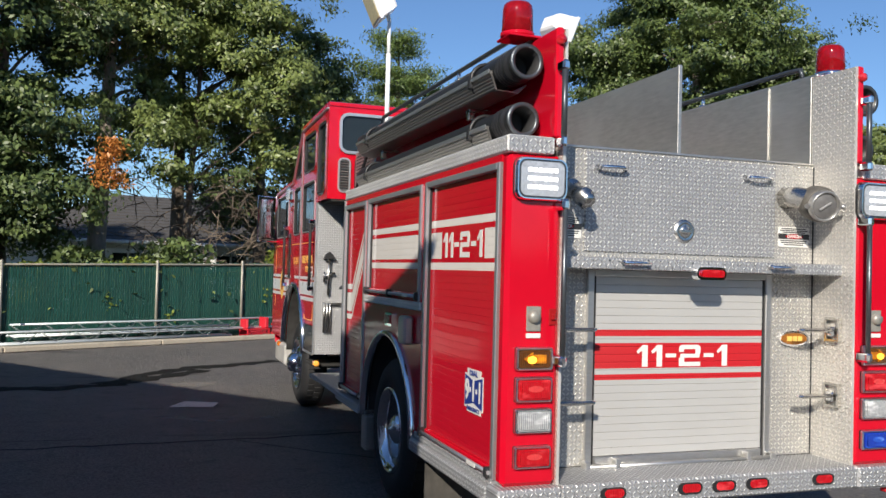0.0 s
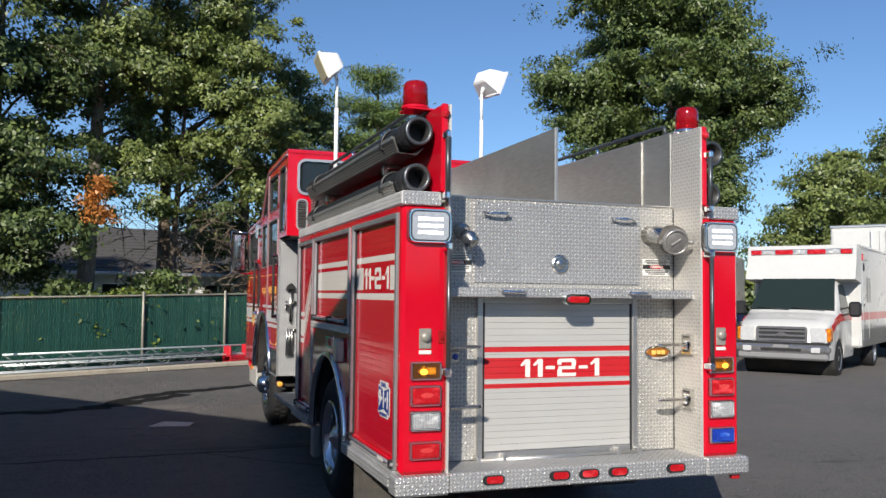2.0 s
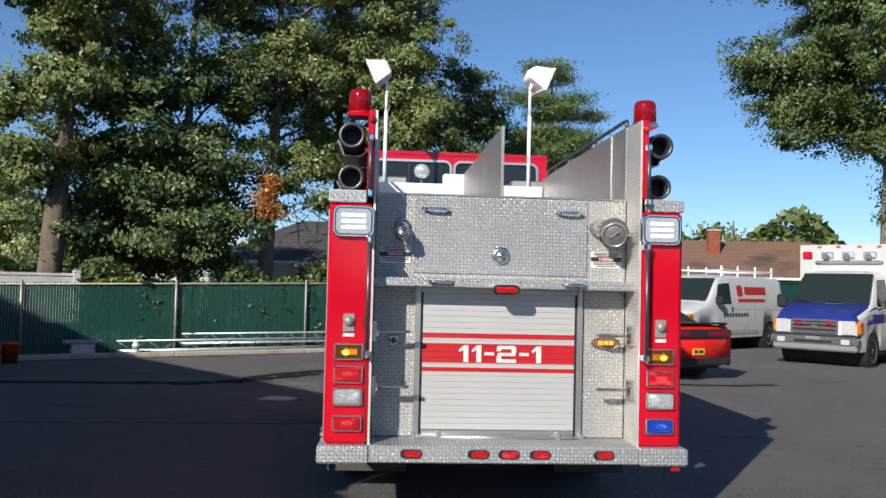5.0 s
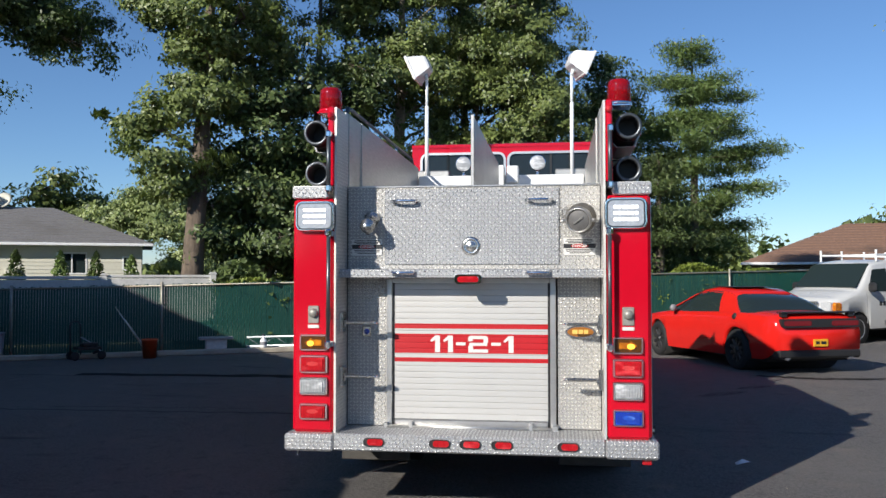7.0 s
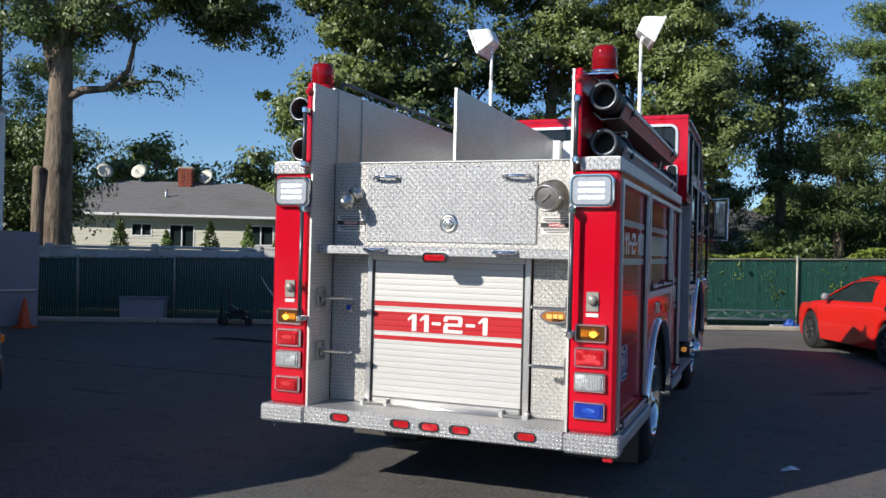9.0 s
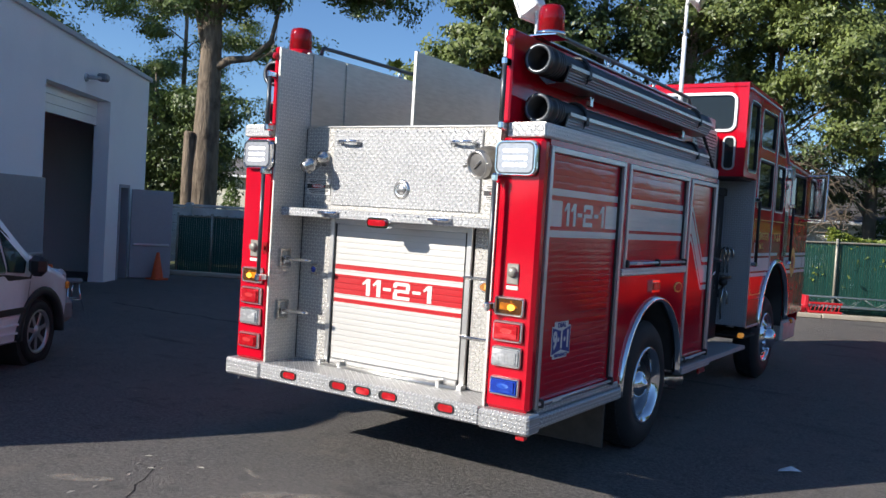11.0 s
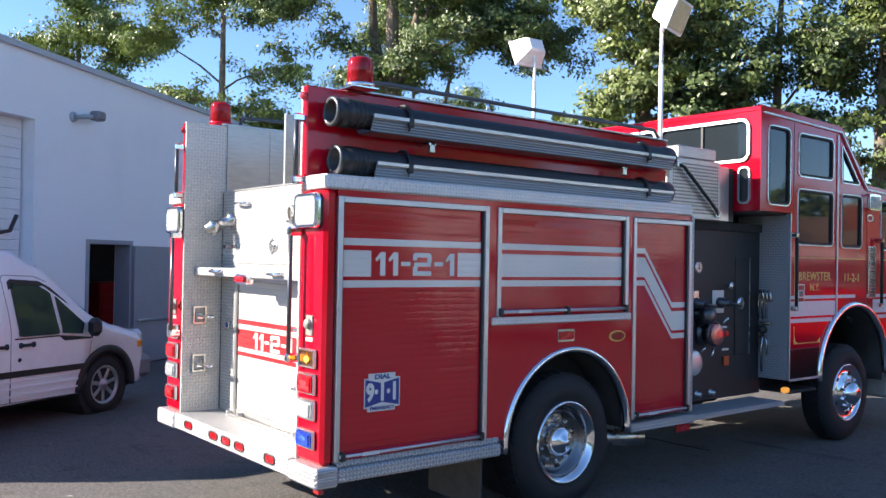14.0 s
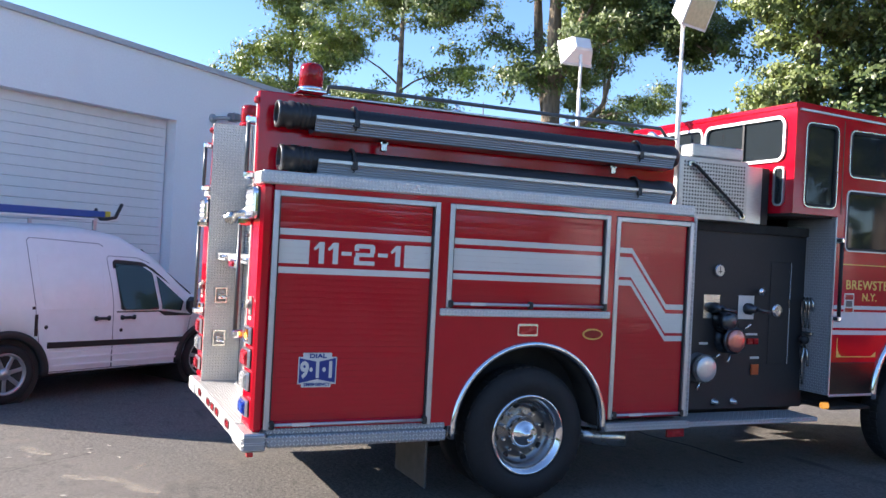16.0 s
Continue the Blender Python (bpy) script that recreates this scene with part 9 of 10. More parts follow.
def cargo_van():
    car = thing("cargo_van", "white cargo van with red lettering and roof racks", "van")
    F, R, WR, AR = 0.0, -3.45, 0.36, 0.43
    skin, half_w, top = van_shell(car, -4.35, 0.93, 2.0, (F, R), WR, AR,
                                  [(-4.35, 2.02), (-4.2, 2.08), (-1.3, 2.10), (-0.75, 2.02), (-0.05, 1.38), (0.1, 1.31), (0.75, 1.12), (0.93, 0.95)], 1.15, amb_white, 0.36, None, 0.14)
    side_pane(car, "door_window", soften([(-1.25, 1.28), (-0.40, 1.30), (-0.66, 1.84), (-1.25, 1.88)], 0.04), skin, car_glass, 0.006, 0.006)
    side_pane(car, "door_seam", [(-1.36, 0.44), (-1.35, 0.44), (-1.35, 1.95), (-1.36, 1.95)], skin, black_plastic, 0.004, 0.002)
    side_pane(car, "logo_patch", soften([(-1.95, 1.50), (-1.62, 1.50), (-1.62, 1.82), (-1.95, 1.82)], 0.1), skin, amb_red, 0.004, 0.003)
    side_pane(car, "lettering_bar", [(-3.3, 1.55), (-2.05, 1.55), (-2.05, 1.78), (-3.3, 1.78)], skin, amb_red, 0.004, 0.003)
    side_pane(car, "lettering_bar", [(-3.2, 1.34), (-1.65, 1.34), (-1.65, 1.44), (-3.2, 1.44)], skin, amb_red, 0.004, 0.003)
    for k in range(9):
        y = -0.80 - k * 0.155
        side_pane(car, "lettering_bar", [(y - 0.10, 0.93), (y, 0.93), (y, 1.04), (y - 0.10, 1.04)], skin, black_plastic, 0.004, 0.003)
    for k in range(12):
        y = -1.0 - k * 0.15
        side_pane(car, "lettering_bar", [(y - 0.08, 0.46), (y, 0.46), (y, 0.56), (y - 0.08, 0.56)], skin, grey_plastic, 0.004, 0.003)
    for pts in ([(-0.30, 0.50), (-0.30, 1.26)], [(-2.55, 0.44), (-2.55, 1.98)], [(-1.35, 1.14), (-4.3, 1.14)]):
        side_line(car, "panel_seam", pts, skin, grey_plastic, 0.010, 0.002)
    part("windscreen", Shape().add([(-0.88, 0.0, 1.40), (0.88, 0.0, 1.40), (0.78, -0.68, 2.0), (-0.78, -0.68, 2.0), (-0.88, -0.04, 1.38), (0.88, -0.04, 1.38), (0.78, -0.71, 1.97), (-0.78, -0.71, 1.97)], [(0, 1, 2, 3), (4, 7, 6, 5), (0, 4, 5, 1), (1, 5, 6, 2), (2, 6, 7, 3), (3, 7, 4, 0)]), car_glass, car)
    front_end(car, 0.93, 0.88, 0.98, amb_white, grey_plastic, False)
    rack = part("roof_rack", Shape().box(-0.80, -0.76, -4.0, -0.95, 2.20, 2.25, 0.008).box(0.76, 0.80, -4.0, -0.95, 2.20, 2.25, 0.008), paint_white, car)
    for y in (-1.0, -1.9, -2.9, -3.9):
        part("rack_hoop", Shape().box(-0.82, 0.82, y - 0.02, y + 0.02, 2.20, 2.24, 0.006).box(-0.82, -0.77, y - 0.02, y + 0.02, 2.05, 2.36, 0.006).box(0.77, 0.82, y - 0.02, y + 0.02, 2.05, 2.36, 0.006), paint_white, rack)
    for s in (-1, 1):
        car_wheel(car, 0.97, F, WR, 0.24, 8, alloy, s)
        car_wheel(car, 0.97, R, WR, 0.24, 8, alloy, s)
        part("mirror", Shape().box(s * 1.0, s * 1.22, -0.42, -0.30, 1.28, 1.52, 0.05), black_plastic, car)
        part("door_handle", Shape().box(s * 1.0, s * 1.02, -1.28, -1.22, 1.08, 1.22, 0.01), black_plastic, car)
    return car


cargo_van().matrix_world = toward(7.4, 17.5, 218)


# ---- houses behind the fence ----
shingle = material("grey_shingles", (0.17, 0.163, 0.16), 0.9, 0.0, 0.3, 14.0, 0.006, stain=(0.13, 0.12, 0.11), coarse=0.5, stretch=(1, 1, 4))
dark_shingle = material("dark_grey_shingles", (0.075, 0.07, 0.068), 0.9, 0.0, 0.3, 14.0, 0.006, stain=(0.07, 0.065, 0.06), coarse=0.5)
brown_shingle = material("brown_shingles", (0.20, 0.115, 0.078), 0.9, 0.0, 0.3, 14.0, 0.006, stain=(0.06, 0.045, 0.038), coarse=0.4)
siding = material("cream_siding", (0.62, 0.60, 0.50), 0.7, 0.0, 0.06, 10.0, 0.002)
mortar_red = material("brick_mortar", (0.24, 0.12, 0.085), 0.9, 0.0, 0.2, 12.0)
brick_red = material("chimney_brick", (0.36, 0.09, 0.05), 0.9, 0.0, 0.25, 10.0, 0.006, random_tone=0.6)
dark_wall = material("brown_house_wall", (0.14, 0.10, 0.08), 0.8, 0.0, 0.2, 6.0)


def house(m, length, depth, eave, ridge, roof_mat, wall_mat, windows, chimney, label, courses=14):
    """A low house with a hipped roof. Local x runs along the front, y back from it."""
    h = thing("house", label, "house", "houses behind the fence", m=m)
    part("wall", column_wall([0, length], flat(0.0), flat(eave), [(a, b, flat(z0), flat(z1)) for a, b, z0, z1 in windows], "y", 0, 0.2).box(0, 0.2, 0.2, depth, 0, eave).box(length - 0.2, length, 0.2, depth, 0, eave).box(0, length, depth, depth + 0.2, 0, eave), wall_mat, h)
    clap = Shape()
    z = 0.3
    o, run = 0.45, depth / 2 + 0.45
    cuts = sorted({0.0, length, *[v for w in windows for v in w[:2]]})
    while z < eave - 0.1:
        for a, b in zip(cuts, cuts[1:]):
            if not any(w[0] < (a + b) / 2 < w[1] and w[2] - 0.1 < z < w[3] for w in windows):
                clap.prism([(-0.004, z + 0.15), (-0.022, z), (-0.004, z)], "x", a, b)
        z += 0.15
    tagged(part("clapboard_siding", clap, wall_mat, h), kind="stuff")
    rf = Shape()
    ins = run
    rf.add([(-o, -o, eave), (length + o, -o, eave), (length + o, depth + o, eave), (-o, depth + o, eave), (ins - o, depth / 2, ridge), (length - ins + o, depth / 2, ridge)],
           [(0, 1, 5, 4), (1, 2, 5), (2, 3, 4, 5), (3, 0, 4), (0, 3, 2, 1)])
    roof_ob = part("roof", rf, roof_mat, h)
    for k in range(courses):
        f0, f1 = k / courses, (k + 1) / courses
        def at(f, lift):
            e = ins * f
            return [(-o + e, -o + run * f, eave + (ridge - eave) * f + lift), (length + o - e, -o + run * f, eave + (ridge - eave) * f + lift)]
        a, b = at(f0, 0.035), at(f1, 0.012)
        part("shingle_course", Shape().add([*a, b[1], b[0], *at(f0, 0.0), *reversed(at(f1, 0.0))], [(0, 1, 2, 3), (4, 7, 6, 5), (0, 4, 5, 1), (2, 6, 7, 3), (1, 5, 6, 2), (0, 3, 7, 4)]), roof_mat, roof_ob)
    part("gutter", Shape().box(-o - 0.02, length + o + 0.02, -o - 0.10, -o, eave - 0.10, eave + 0.02, 0.02), paint_white, h)
    part("soffit", Shape().box(-o, length + o, -o, 0, eave - 0.04, eave - 0.01), paint_white, h)
    for a, b, z0, z1 in windows:
        w = part("window", Shape().band([(a, z0), (b, z0), (b, z1), (a, z1)], 0.06, "y", -0.03, 0.1).box((a + b) / 2 - 0.025, (a + b) / 2 + 0.025, -0.02, 0.08, z0, z1), paint_white, h)
        part("pane", Shape().box(a, b, 0.06, 0.075, z0, z1), car_glass, w)
        # Black sheet behind the pane stands in for the unlit room.
        part("room_dark", Shape().box(a - 0.1, b + 0.1, 0.5, 0.55, z0 - 0.1, z1 + 0.1), black_plastic, w)
    if chimney:
        cx, cy, top, wd = chimney
        ch = part("chimney", Shape().box(cx - wd / 2 + 0.01, cx + wd / 2 - 0.01, cy - wd / 2 + 0.01, cy + wd / 2 - 0.01, eave, top - 0.02), mortar_red, h)
        bm = Shape().box(-0.098, 0.098, -0.02, 0.02, 0.0, 0.062, 0.004).mesh("brick")
        bm.materials.append(brick_red)
        z, row = eave + 0.2, 0
        while z < top - 0.05:
            for side in range(4):
                n = int(wd / 0.21)
                for i in range(n + (row % 2)):
                    u = -wd / 2 + (i + (0.5 if row % 2 == 0 else 0.0)) * wd / n
                    u = min(max(u, -wd / 2 + 0.09), wd / 2 - 0.09)
                    ob = part("brick", bm, None, ch)
                    ob.matrix_local = Matrix.Translation((cx, cy, z)) @ Matrix.Rotation(side * math.pi / 2, 4, "Z") @ Matrix.Translation((u, -wd / 2, 0))
            z += 0.07
            row += 1
        part("chimney_cap", Shape().box(cx - wd / 2 - 0.04, cx + wd / 2 + 0.04, cy - wd / 2 - 0.04, cy + wd / 2 + 0.04, top - 0.05, top + 0.04, 0.01), concrete, h)
    return h


H1 = Matrix.Translation((-28.4, 22.2, 0)) @ Matrix.Rotation(radians(26.6), 4, "Z")
h1 = house(H1, 13.2, 7.5, 3.0, 4.7, shingle, siding, [(5.0, 5.9, 2.05, 2.62), (6.6, 7.7, 1.6, 2.62), (9.95, 11.1, 1.75, 2.65), (12.45, 12.9, 1.9, 2.5)], (6.6, 3.4, 5.35, 0.62), "cream-sided low house with a grey hipped roof")
part("vent_pipe", Shape().tube([(6.1, 1.6, 3.6), (6.1, 1.6, 4.2)], 0.06, 10), aluminium, h1)
part("wall_box", Shape().box(8.1, 8.5, -0.2, 0.0, 1.6, 2.0, 0.02), siding, h1)
for x, y, z, rz in ((2.9, 3.2, 4.95, 30), (4.4, 3.6, 5.0, -10), (7.5, 3.6, 4.85, -20)):
    dm = H1 @ pose(x, y, z, 0, 0, rz)
    ds = thing("satellite_dish", "round pale satellite dish on a roof", "satellite dish", "dishes on the roof", m=dm)
    part("dish", Shape().lathe([(0.001, 0.0), (0.2, 0.03), (0.36, 0.10), (0.37, 0.11), (0.2, 0.045), (0.001, 0.015)], pose(0, 0, 0.1, 65, 0, 0), 20), siding, ds)
    part("arm", Shape().tube([(0, 0, -0.6), (0, 0.05, 0.1)], 0.025, 8).tube([(0, 0, 0.0), (0, -0.45, 0.2)], 0.015, 6), aluminium, ds)
# small cypresses before the house
for i, (x, hgt) in enumerate(((3.0, 1.35), (5.15, 1.2), (7.0, 0.75), (8.75, 1.15), (10.3, 1.1), (11.55, 1.1), (12.84, 1.0))):
    rs = np.random.RandomState(70 + i)
    n = 900
    zz = rs.uniform(0, 1, n) ** 1.3
    a = rs.uniform(0, 6.28, n)
    r = 0.62 * (1 - zz) ** 0.7 * rs.uniform(0.4, 1.0, n) * (0.7 + hgt * 0.3)
    pts = np.stack([r * np.cos(a), r * np.sin(a), 0.5 + zz * (hgt + 1.0)], 1)
    sh_ = thing("cypress_shrub", "small clipped conical evergreen by a house", "shrub", "shrubs before the house", m=H1 @ pose(x, -2.2, 0))
    part("stem", Shape().tube([(0, 0, 0), (0, 0, 1.2)], 0.04, 6), bark, sh_)
    tagged(part("foliage", leaf_mesh("foliage", pts, 0.2, rs, -0.5, 0.4, dark_leaf if i % 2 else pine_leaf), None, sh_), kind="stuff")

house(Matrix.Translation((-7.0, 26.5, 0)) @ Matrix.Rotation(radians(14), 4, "Z"), 11.5, 8.0, 2.35, 4.2, dark_shingle, paint_white, [(3.2, 4.4, 1.1, 2.0), (6.8, 8.0, 1.1, 2.0)], None, "white house with a grey roof behind the trees")
house(Matrix.Translation((9.6, 36.0, 0)) @ Matrix.Rotation(radians(-12), 4, "Z"), 16.0, 9.0, 2.3, 4.3, brown_shingle, dark_wall, [(2.0, 3.4, 1.2, 2.0), (6.5, 8.0, 1.2, 2.0)], (6.4, 2.8, 4.75, 0.55), "low brown-roofed house with a brick chimney")
tree("garden_tree", "round green tree behind a brown-roofed house", (24.5, 54.0), 7.4, [(0, 0, 4.6, 2.6, 2.6, 2.2), (4.5, 0, 4.2, 3.2, 3.0, 1.7), (-2.2, 0, 3.4, 1.6, 1.6, 1.2)], 300, 26, 0.45, 0.6, oak_leaf, bark, 0.3, (0, 0), 4, 81, group="trees past the parked vehicles")
tree("garden_tree", "round green tree behind a brown-roofed house", (8.2, 50.0), 5.6, [(0, 0, 3.6, 3.0, 2.6, 1.8)], 150, 26, 0.45, 0.5, oak_leaf, bark, 0.3, (0, 0), 4, 82, group="trees past the parked vehicles")
tree("garden_tree", "green trees behind the low grey house", (-30.5, 34.0), 8.5, [(0, 0, 5.4, 3.2, 3.2, 2.6), (4.6, 1.5, 5.0, 3.0, 3.0, 2.2), (8.4, 3.0, 4.4, 2.2, 2.2, 1.7)], 420, 28, 0.32, 0.45, oak_leaf, bark, 0.3, (0, 0), 5, 83)
tree("plum_tree", "dark purple-leaved tree behind a house", (-18.5, 40.5), 6.6, [(0, 0, 5.0, 2.0, 2.0, 1.3)], 120, 26, 0.3, 0.4, plum_leaf, bark, 0.15, (0, 0), 4, 84)


# ---- things along the kerb and round the yard ----
truss_dark = material("dull_truss_brace", (0.26, 0.29, 0.29), 0.5, 0.5, 0.15, 20.0)


def truss_girder(name, u0, u1, v, z, label):
    g = thing(name, label, "truss", "stacked lighting trusses", m=FENCE)
    w = 0.24
    corners = ((0, 0), (w, 0), (w / 2, w * 0.86))
    for dv, dz in corners:
        part("chord", Shape().tube([(u0, v + dv, z + dz), (u1, v + dv, z + dz)], 0.021, 8), truss_metal, g)
    n = int((u1 - u0) / 0.30)
    for i in range(n):
        a, b = u0 + (u1 - u0) * i / n, u0 + (u1 - u0) * (i + 1) / n
        k, l = (corners[0], corners[2]) if i % 2 else (corners[2], corners[0])
        part("brace", Shape().tube([(a, v + k[0], z + k[1]), (b, v + l[0], z + l[1])], 0.0065, 6), truss_dark, g)
        k, l = (corners[1], corners[2]) if i % 2 else (corners[2], corners[1])
        part("brace", Shape().tube([(a, v + k[0], z + k[1]), (b, v + l[0], z + l[1])], 0.006, 6), truss_dark, g)
    return g


truss_girder("lighting_truss", -2.3, 3.6, 0.26, 0.12, "pale aluminium lattice truss lying along the kerb")
truss_girder("lighting_truss", -0.9, 7.7, 0.44, 0.24, "pale aluminium lattice truss lying along the kerb")
block = material("concrete_block", (0.36, 0.35, 0.33), 0.9, 0.0, 0.2, 25.0, 0.002)
for i, u in enumerate((-2.05, 0.6, 3.4, 5.2, 7.3)):
    b = thing("concrete_block", "small grey concrete block under a truss", "block", "blocks under the trusses", m=FENCE @ pose(u, 0.48, 0))
    part("body", Shape().box(-0.2, 0.2, -0.14, 0.12, 0.0, 0.115 if i else 0.11, 0.012), block, b)
crate_red = material("red_plastic", (0.55, 0.02, 0.035), 0.4, 0.0, 0.15, 20.0)
crate = thing("plastic_crate", "red lattice plastic crate on its side by the kerb", "crate", m=FENCE @ pose(4.0, 0.24, 0))
part("base", Shape().box(0, 0.60, 0, 0.32, 0, 0.02, 0.006).box(0, 0.60, 0, 0.32, 0.20, 0.225, 0.006).box(0, 0.03, 0, 0.03, 0.02, 0.20).box(0.57, 0.60, 0, 0.03, 0.02, 0.20).box(0, 0.60, 0.30, 0.32, 0.02, 0.20), crate_red, crate)
for k in range(9):
    u = 0.035 + 0.055 * k
    part("lattice_bar", Shape().tube([(u, 0.012, 0.02), (u + 0.09, 0.012, 0.20)], 0.007, 6), crate_red, crate)
    part("lattice_bar", Shape().tube([(u + 0.09, 0.020, 0.02), (u, 0.020, 0.20)], 0.007, 6), crate_red, crate)
part("end_panel", Shape().box(0.50, 0.60, 0.04, 0.30, 0.225, 0.47, 0.02), crate_red, crate)
part("end_panel", Shape().box(0.0, 0.06, 0.04, 0.30, 0.225, 0.44, 0.02), crate_red, crate)
bench = thing("stone_bench", "small pale bench of stone slabs by the kerb", "bench", m=FENCE @ pose(-2.97, 0.30, 0))
part("slab", Shape().box(-0.36, 0.36, -0.14, 0.16, 0.30, 0.36, 0.012), block, bench)
part("foot", Shape().box(-0.22, 0.22, -0.10, 0.12, 0.0, 0.30, 0.01), weathered_white, bench)
jug = thing("spray_bottle", "white plastic bottle standing on the kerb", "bottle", m=FENCE @ pose(-1.98, 0.10, 0.112))
part("body", Shape().lathe([(0.001, 0), (0.07, 0), (0.075, 0.02), (0.075, 0.16), (0.03, 0.22), (0.026, 0.27), (0.001, 0.27)], Matrix(), 16), paint_white, jug)
part("cap", Shape().lathe([(0.03, 0.26), (0.03, 0.30), (0.001, 0.30)], Matrix(), 12), black_plastic, jug)
part("label_band", Shape().lathe([(0.0765, 0.06), (0.0765, 0.13)], Matrix(), 16), grey_plastic, jug)
tarp = thing("blue_tarp", "crumpled blue tarpaulin beside the truss", "tarpaulin", m=FENCE @ pose(7.55, 0.40, 0))
rs = np.random.RandomState(3)
tv, tf = [], []
for i in range(9):
    for j in range(7):
        tv.append(((i - 4) * 0.07, (j - 3) * 0.06, max(0.0, 0.26 * math.exp(-((i - 4) ** 2 + (j - 3) ** 2) / 9) + rs.uniform(-0.04, 0.05)) if 0 < i < 8 and 0 < j < 6 else 0.0))
for i in range(8):
    for j in range(6):
        tf.append((i * 7 + j, i * 7 + j + 1, (i + 1) * 7 + j + 1, (i + 1) * 7 + j))
part("sheet", Shape().add(tv, tf), material("tarp_blue", (0.03, 0.08, 0.35), 0.5, 0.0, 0.15, 20.0), tarp)
crate = thing("red_barrier", "red plastic mesh barrier lying by the kerb", "barrier", m=FENCE @ pose(4.9, 0.10, 0.11))
part("bar", Shape().box(-0.35, 0.35, 0.0, 0.05, 0.0, 0.05, 0.008).box(-0.35, 0.35, 0.0, 0.05, 0.19, 0.24, 0.008), amb_red, crate)
for i in range(8):
    part("strut", Shape().tube([(-0.33 + i * 0.085, 0.025, 0.03), (-0.27 + i * 0.085, 0.025, 0.21)], 0.01, 6), amb_red, crate)

bucket_mat = material("orange_plastic", (0.62, 0.085, 0.02), 0.45, 0.0, 0.1, 20.0)
bk = thing("bucket", "orange plastic bucket holding thin rods", "bucket", m=FENCE @ pose(-4.36, -0.32, 0))
part("body", Shape().lathe([(0.001, 0.01), (0.125, 0.01), (0.13, 0.0), (0.155, 0.36), (0.165, 0.36), (0.165, 0.39), (0.15, 0.39), (0.125, 0.03), (0.001, 0.03)], Matrix(), 28), bucket_mat, bk)
part("bail", Shape().tube([(0.165 * math.cos(t), 0.02, 0.36 - 0.165 * math.sin(t) * 0.6) for t in [math.pi * i / 10 for i in range(11)]], 0.005, 6), trim_metal, bk)
rod = material("pale_rod", (0.62, 0.55, 0.38), 0.6, 0.0, 0.1)
for i, (x, y, z) in enumerate(((-0.66, 0.10, 1.05), (-0.46, 0.04, 0.78), (-0.58, 0.0, 0.92))):
    r = thing("rod", "thin pale wooden rod leaning in a bucket", "rod", "rods in the bucket", m=FENCE @ pose(-4.36, -0.32, 0))
    part("shaft", Shape().tube([(0.03 * i - 0.02, 0.0, 0.05), (x, y, z)], 0.010, 6), rod if i != 2 else white_vinyl, r)

dolly = thing("hand_cart", "black folding hand cart with small wheels", "cart", m=FENCE @ pose(-5.7, -0.25, 0, 0, 0, 20))
part("handle", Shape().tube([(-0.12, 0.1, 0.1), (-0.12, 0.14, 0.68), (-0.08, 0.15, 0.76), (0.04, 0.15, 0.76), (0.08, 0.14, 0.68), (0.08, 0.1, 0.1)], 0.018, 8), black_plastic, dolly)
part("platform", Shape().box(-0.05, 0.42, -0.12, 0.14, 0.20, 0.26, 0.01).box(0.05, 0.36, -0.10, 0.10, 0.26, 0.34, 0.02), black_plastic, dolly)
part("brace", Shape().tube([(0.08, 0.1, 0.45), (0.36, 0.0, 0.26)], 0.012, 6).tube([(0.36, -0.1, 0.22), (0.50, -0.1, 0.03)], 0.014, 6), trim_metal, dolly)
for x, y in ((-0.10, -0.12), (-0.10, 0.16), (0.42, -0.12), (0.42, 0.16)):
    part("wheel", Shape().lathe([(0.001, -0.02), (0.07, -0.02), (0.085, -0.01), (0.085, 0.01), (0.07, 0.02), (0.001, 0.02)], pose(x, y, 0.086, 90, 0, 0), 18), rubber, dolly)

tub = thing("storage_box", "grey plastic storage box with a dark lid", "box", m=FENCE @ pose(-7.58, 0.45, 0))
part("body", Shape().prism([(-0.44, 0.0), (0.44, 0.0), (0.47, 0.50), (-0.47, 0.50)], "y", -0.24, 0.24), material("grey_tub", (0.32, 0.33, 0.36), 0.5, 0.0, 0.08, 15.0), tub)
part("lid", Shape().box(-0.49, 0.49, -0.26, 0.26, 0.50, 0.545, 0.015), grey_plastic, tub)

cone_mat = material("cone_orange", (0.70, 0.10, 0.02), 0.5, 0.0, 0.1, 20.0)


def traffic_cone(m, height, label, bands):
    c = thing("traffic_cone", label, "traffic cone", "traffic cones", m=m)
    part("base", Shape().box(-0.17, 0.17, -0.17, 0.17, 0.0, 0.035, 0.012), cone_mat, c)
    part("body", Shape().lathe([(0.13, 0.03), (0.125, 0.05), (0.03, height), (0.018, height), (0.018, height - 0.02)], Matrix(), 24), cone_mat, c)
    for f0, f1 in bands:
        r = lambda f: 0.125 + (0.03 - 0.125) * f + 0.003
        z = lambda f: 0.05 + (height - 0.05) * f
        part("white_band", Shape().lathe([(r(f0), z(f0)), (r(f1), z(f1))], Matrix(), 24), white_vinyl, c)
    return c


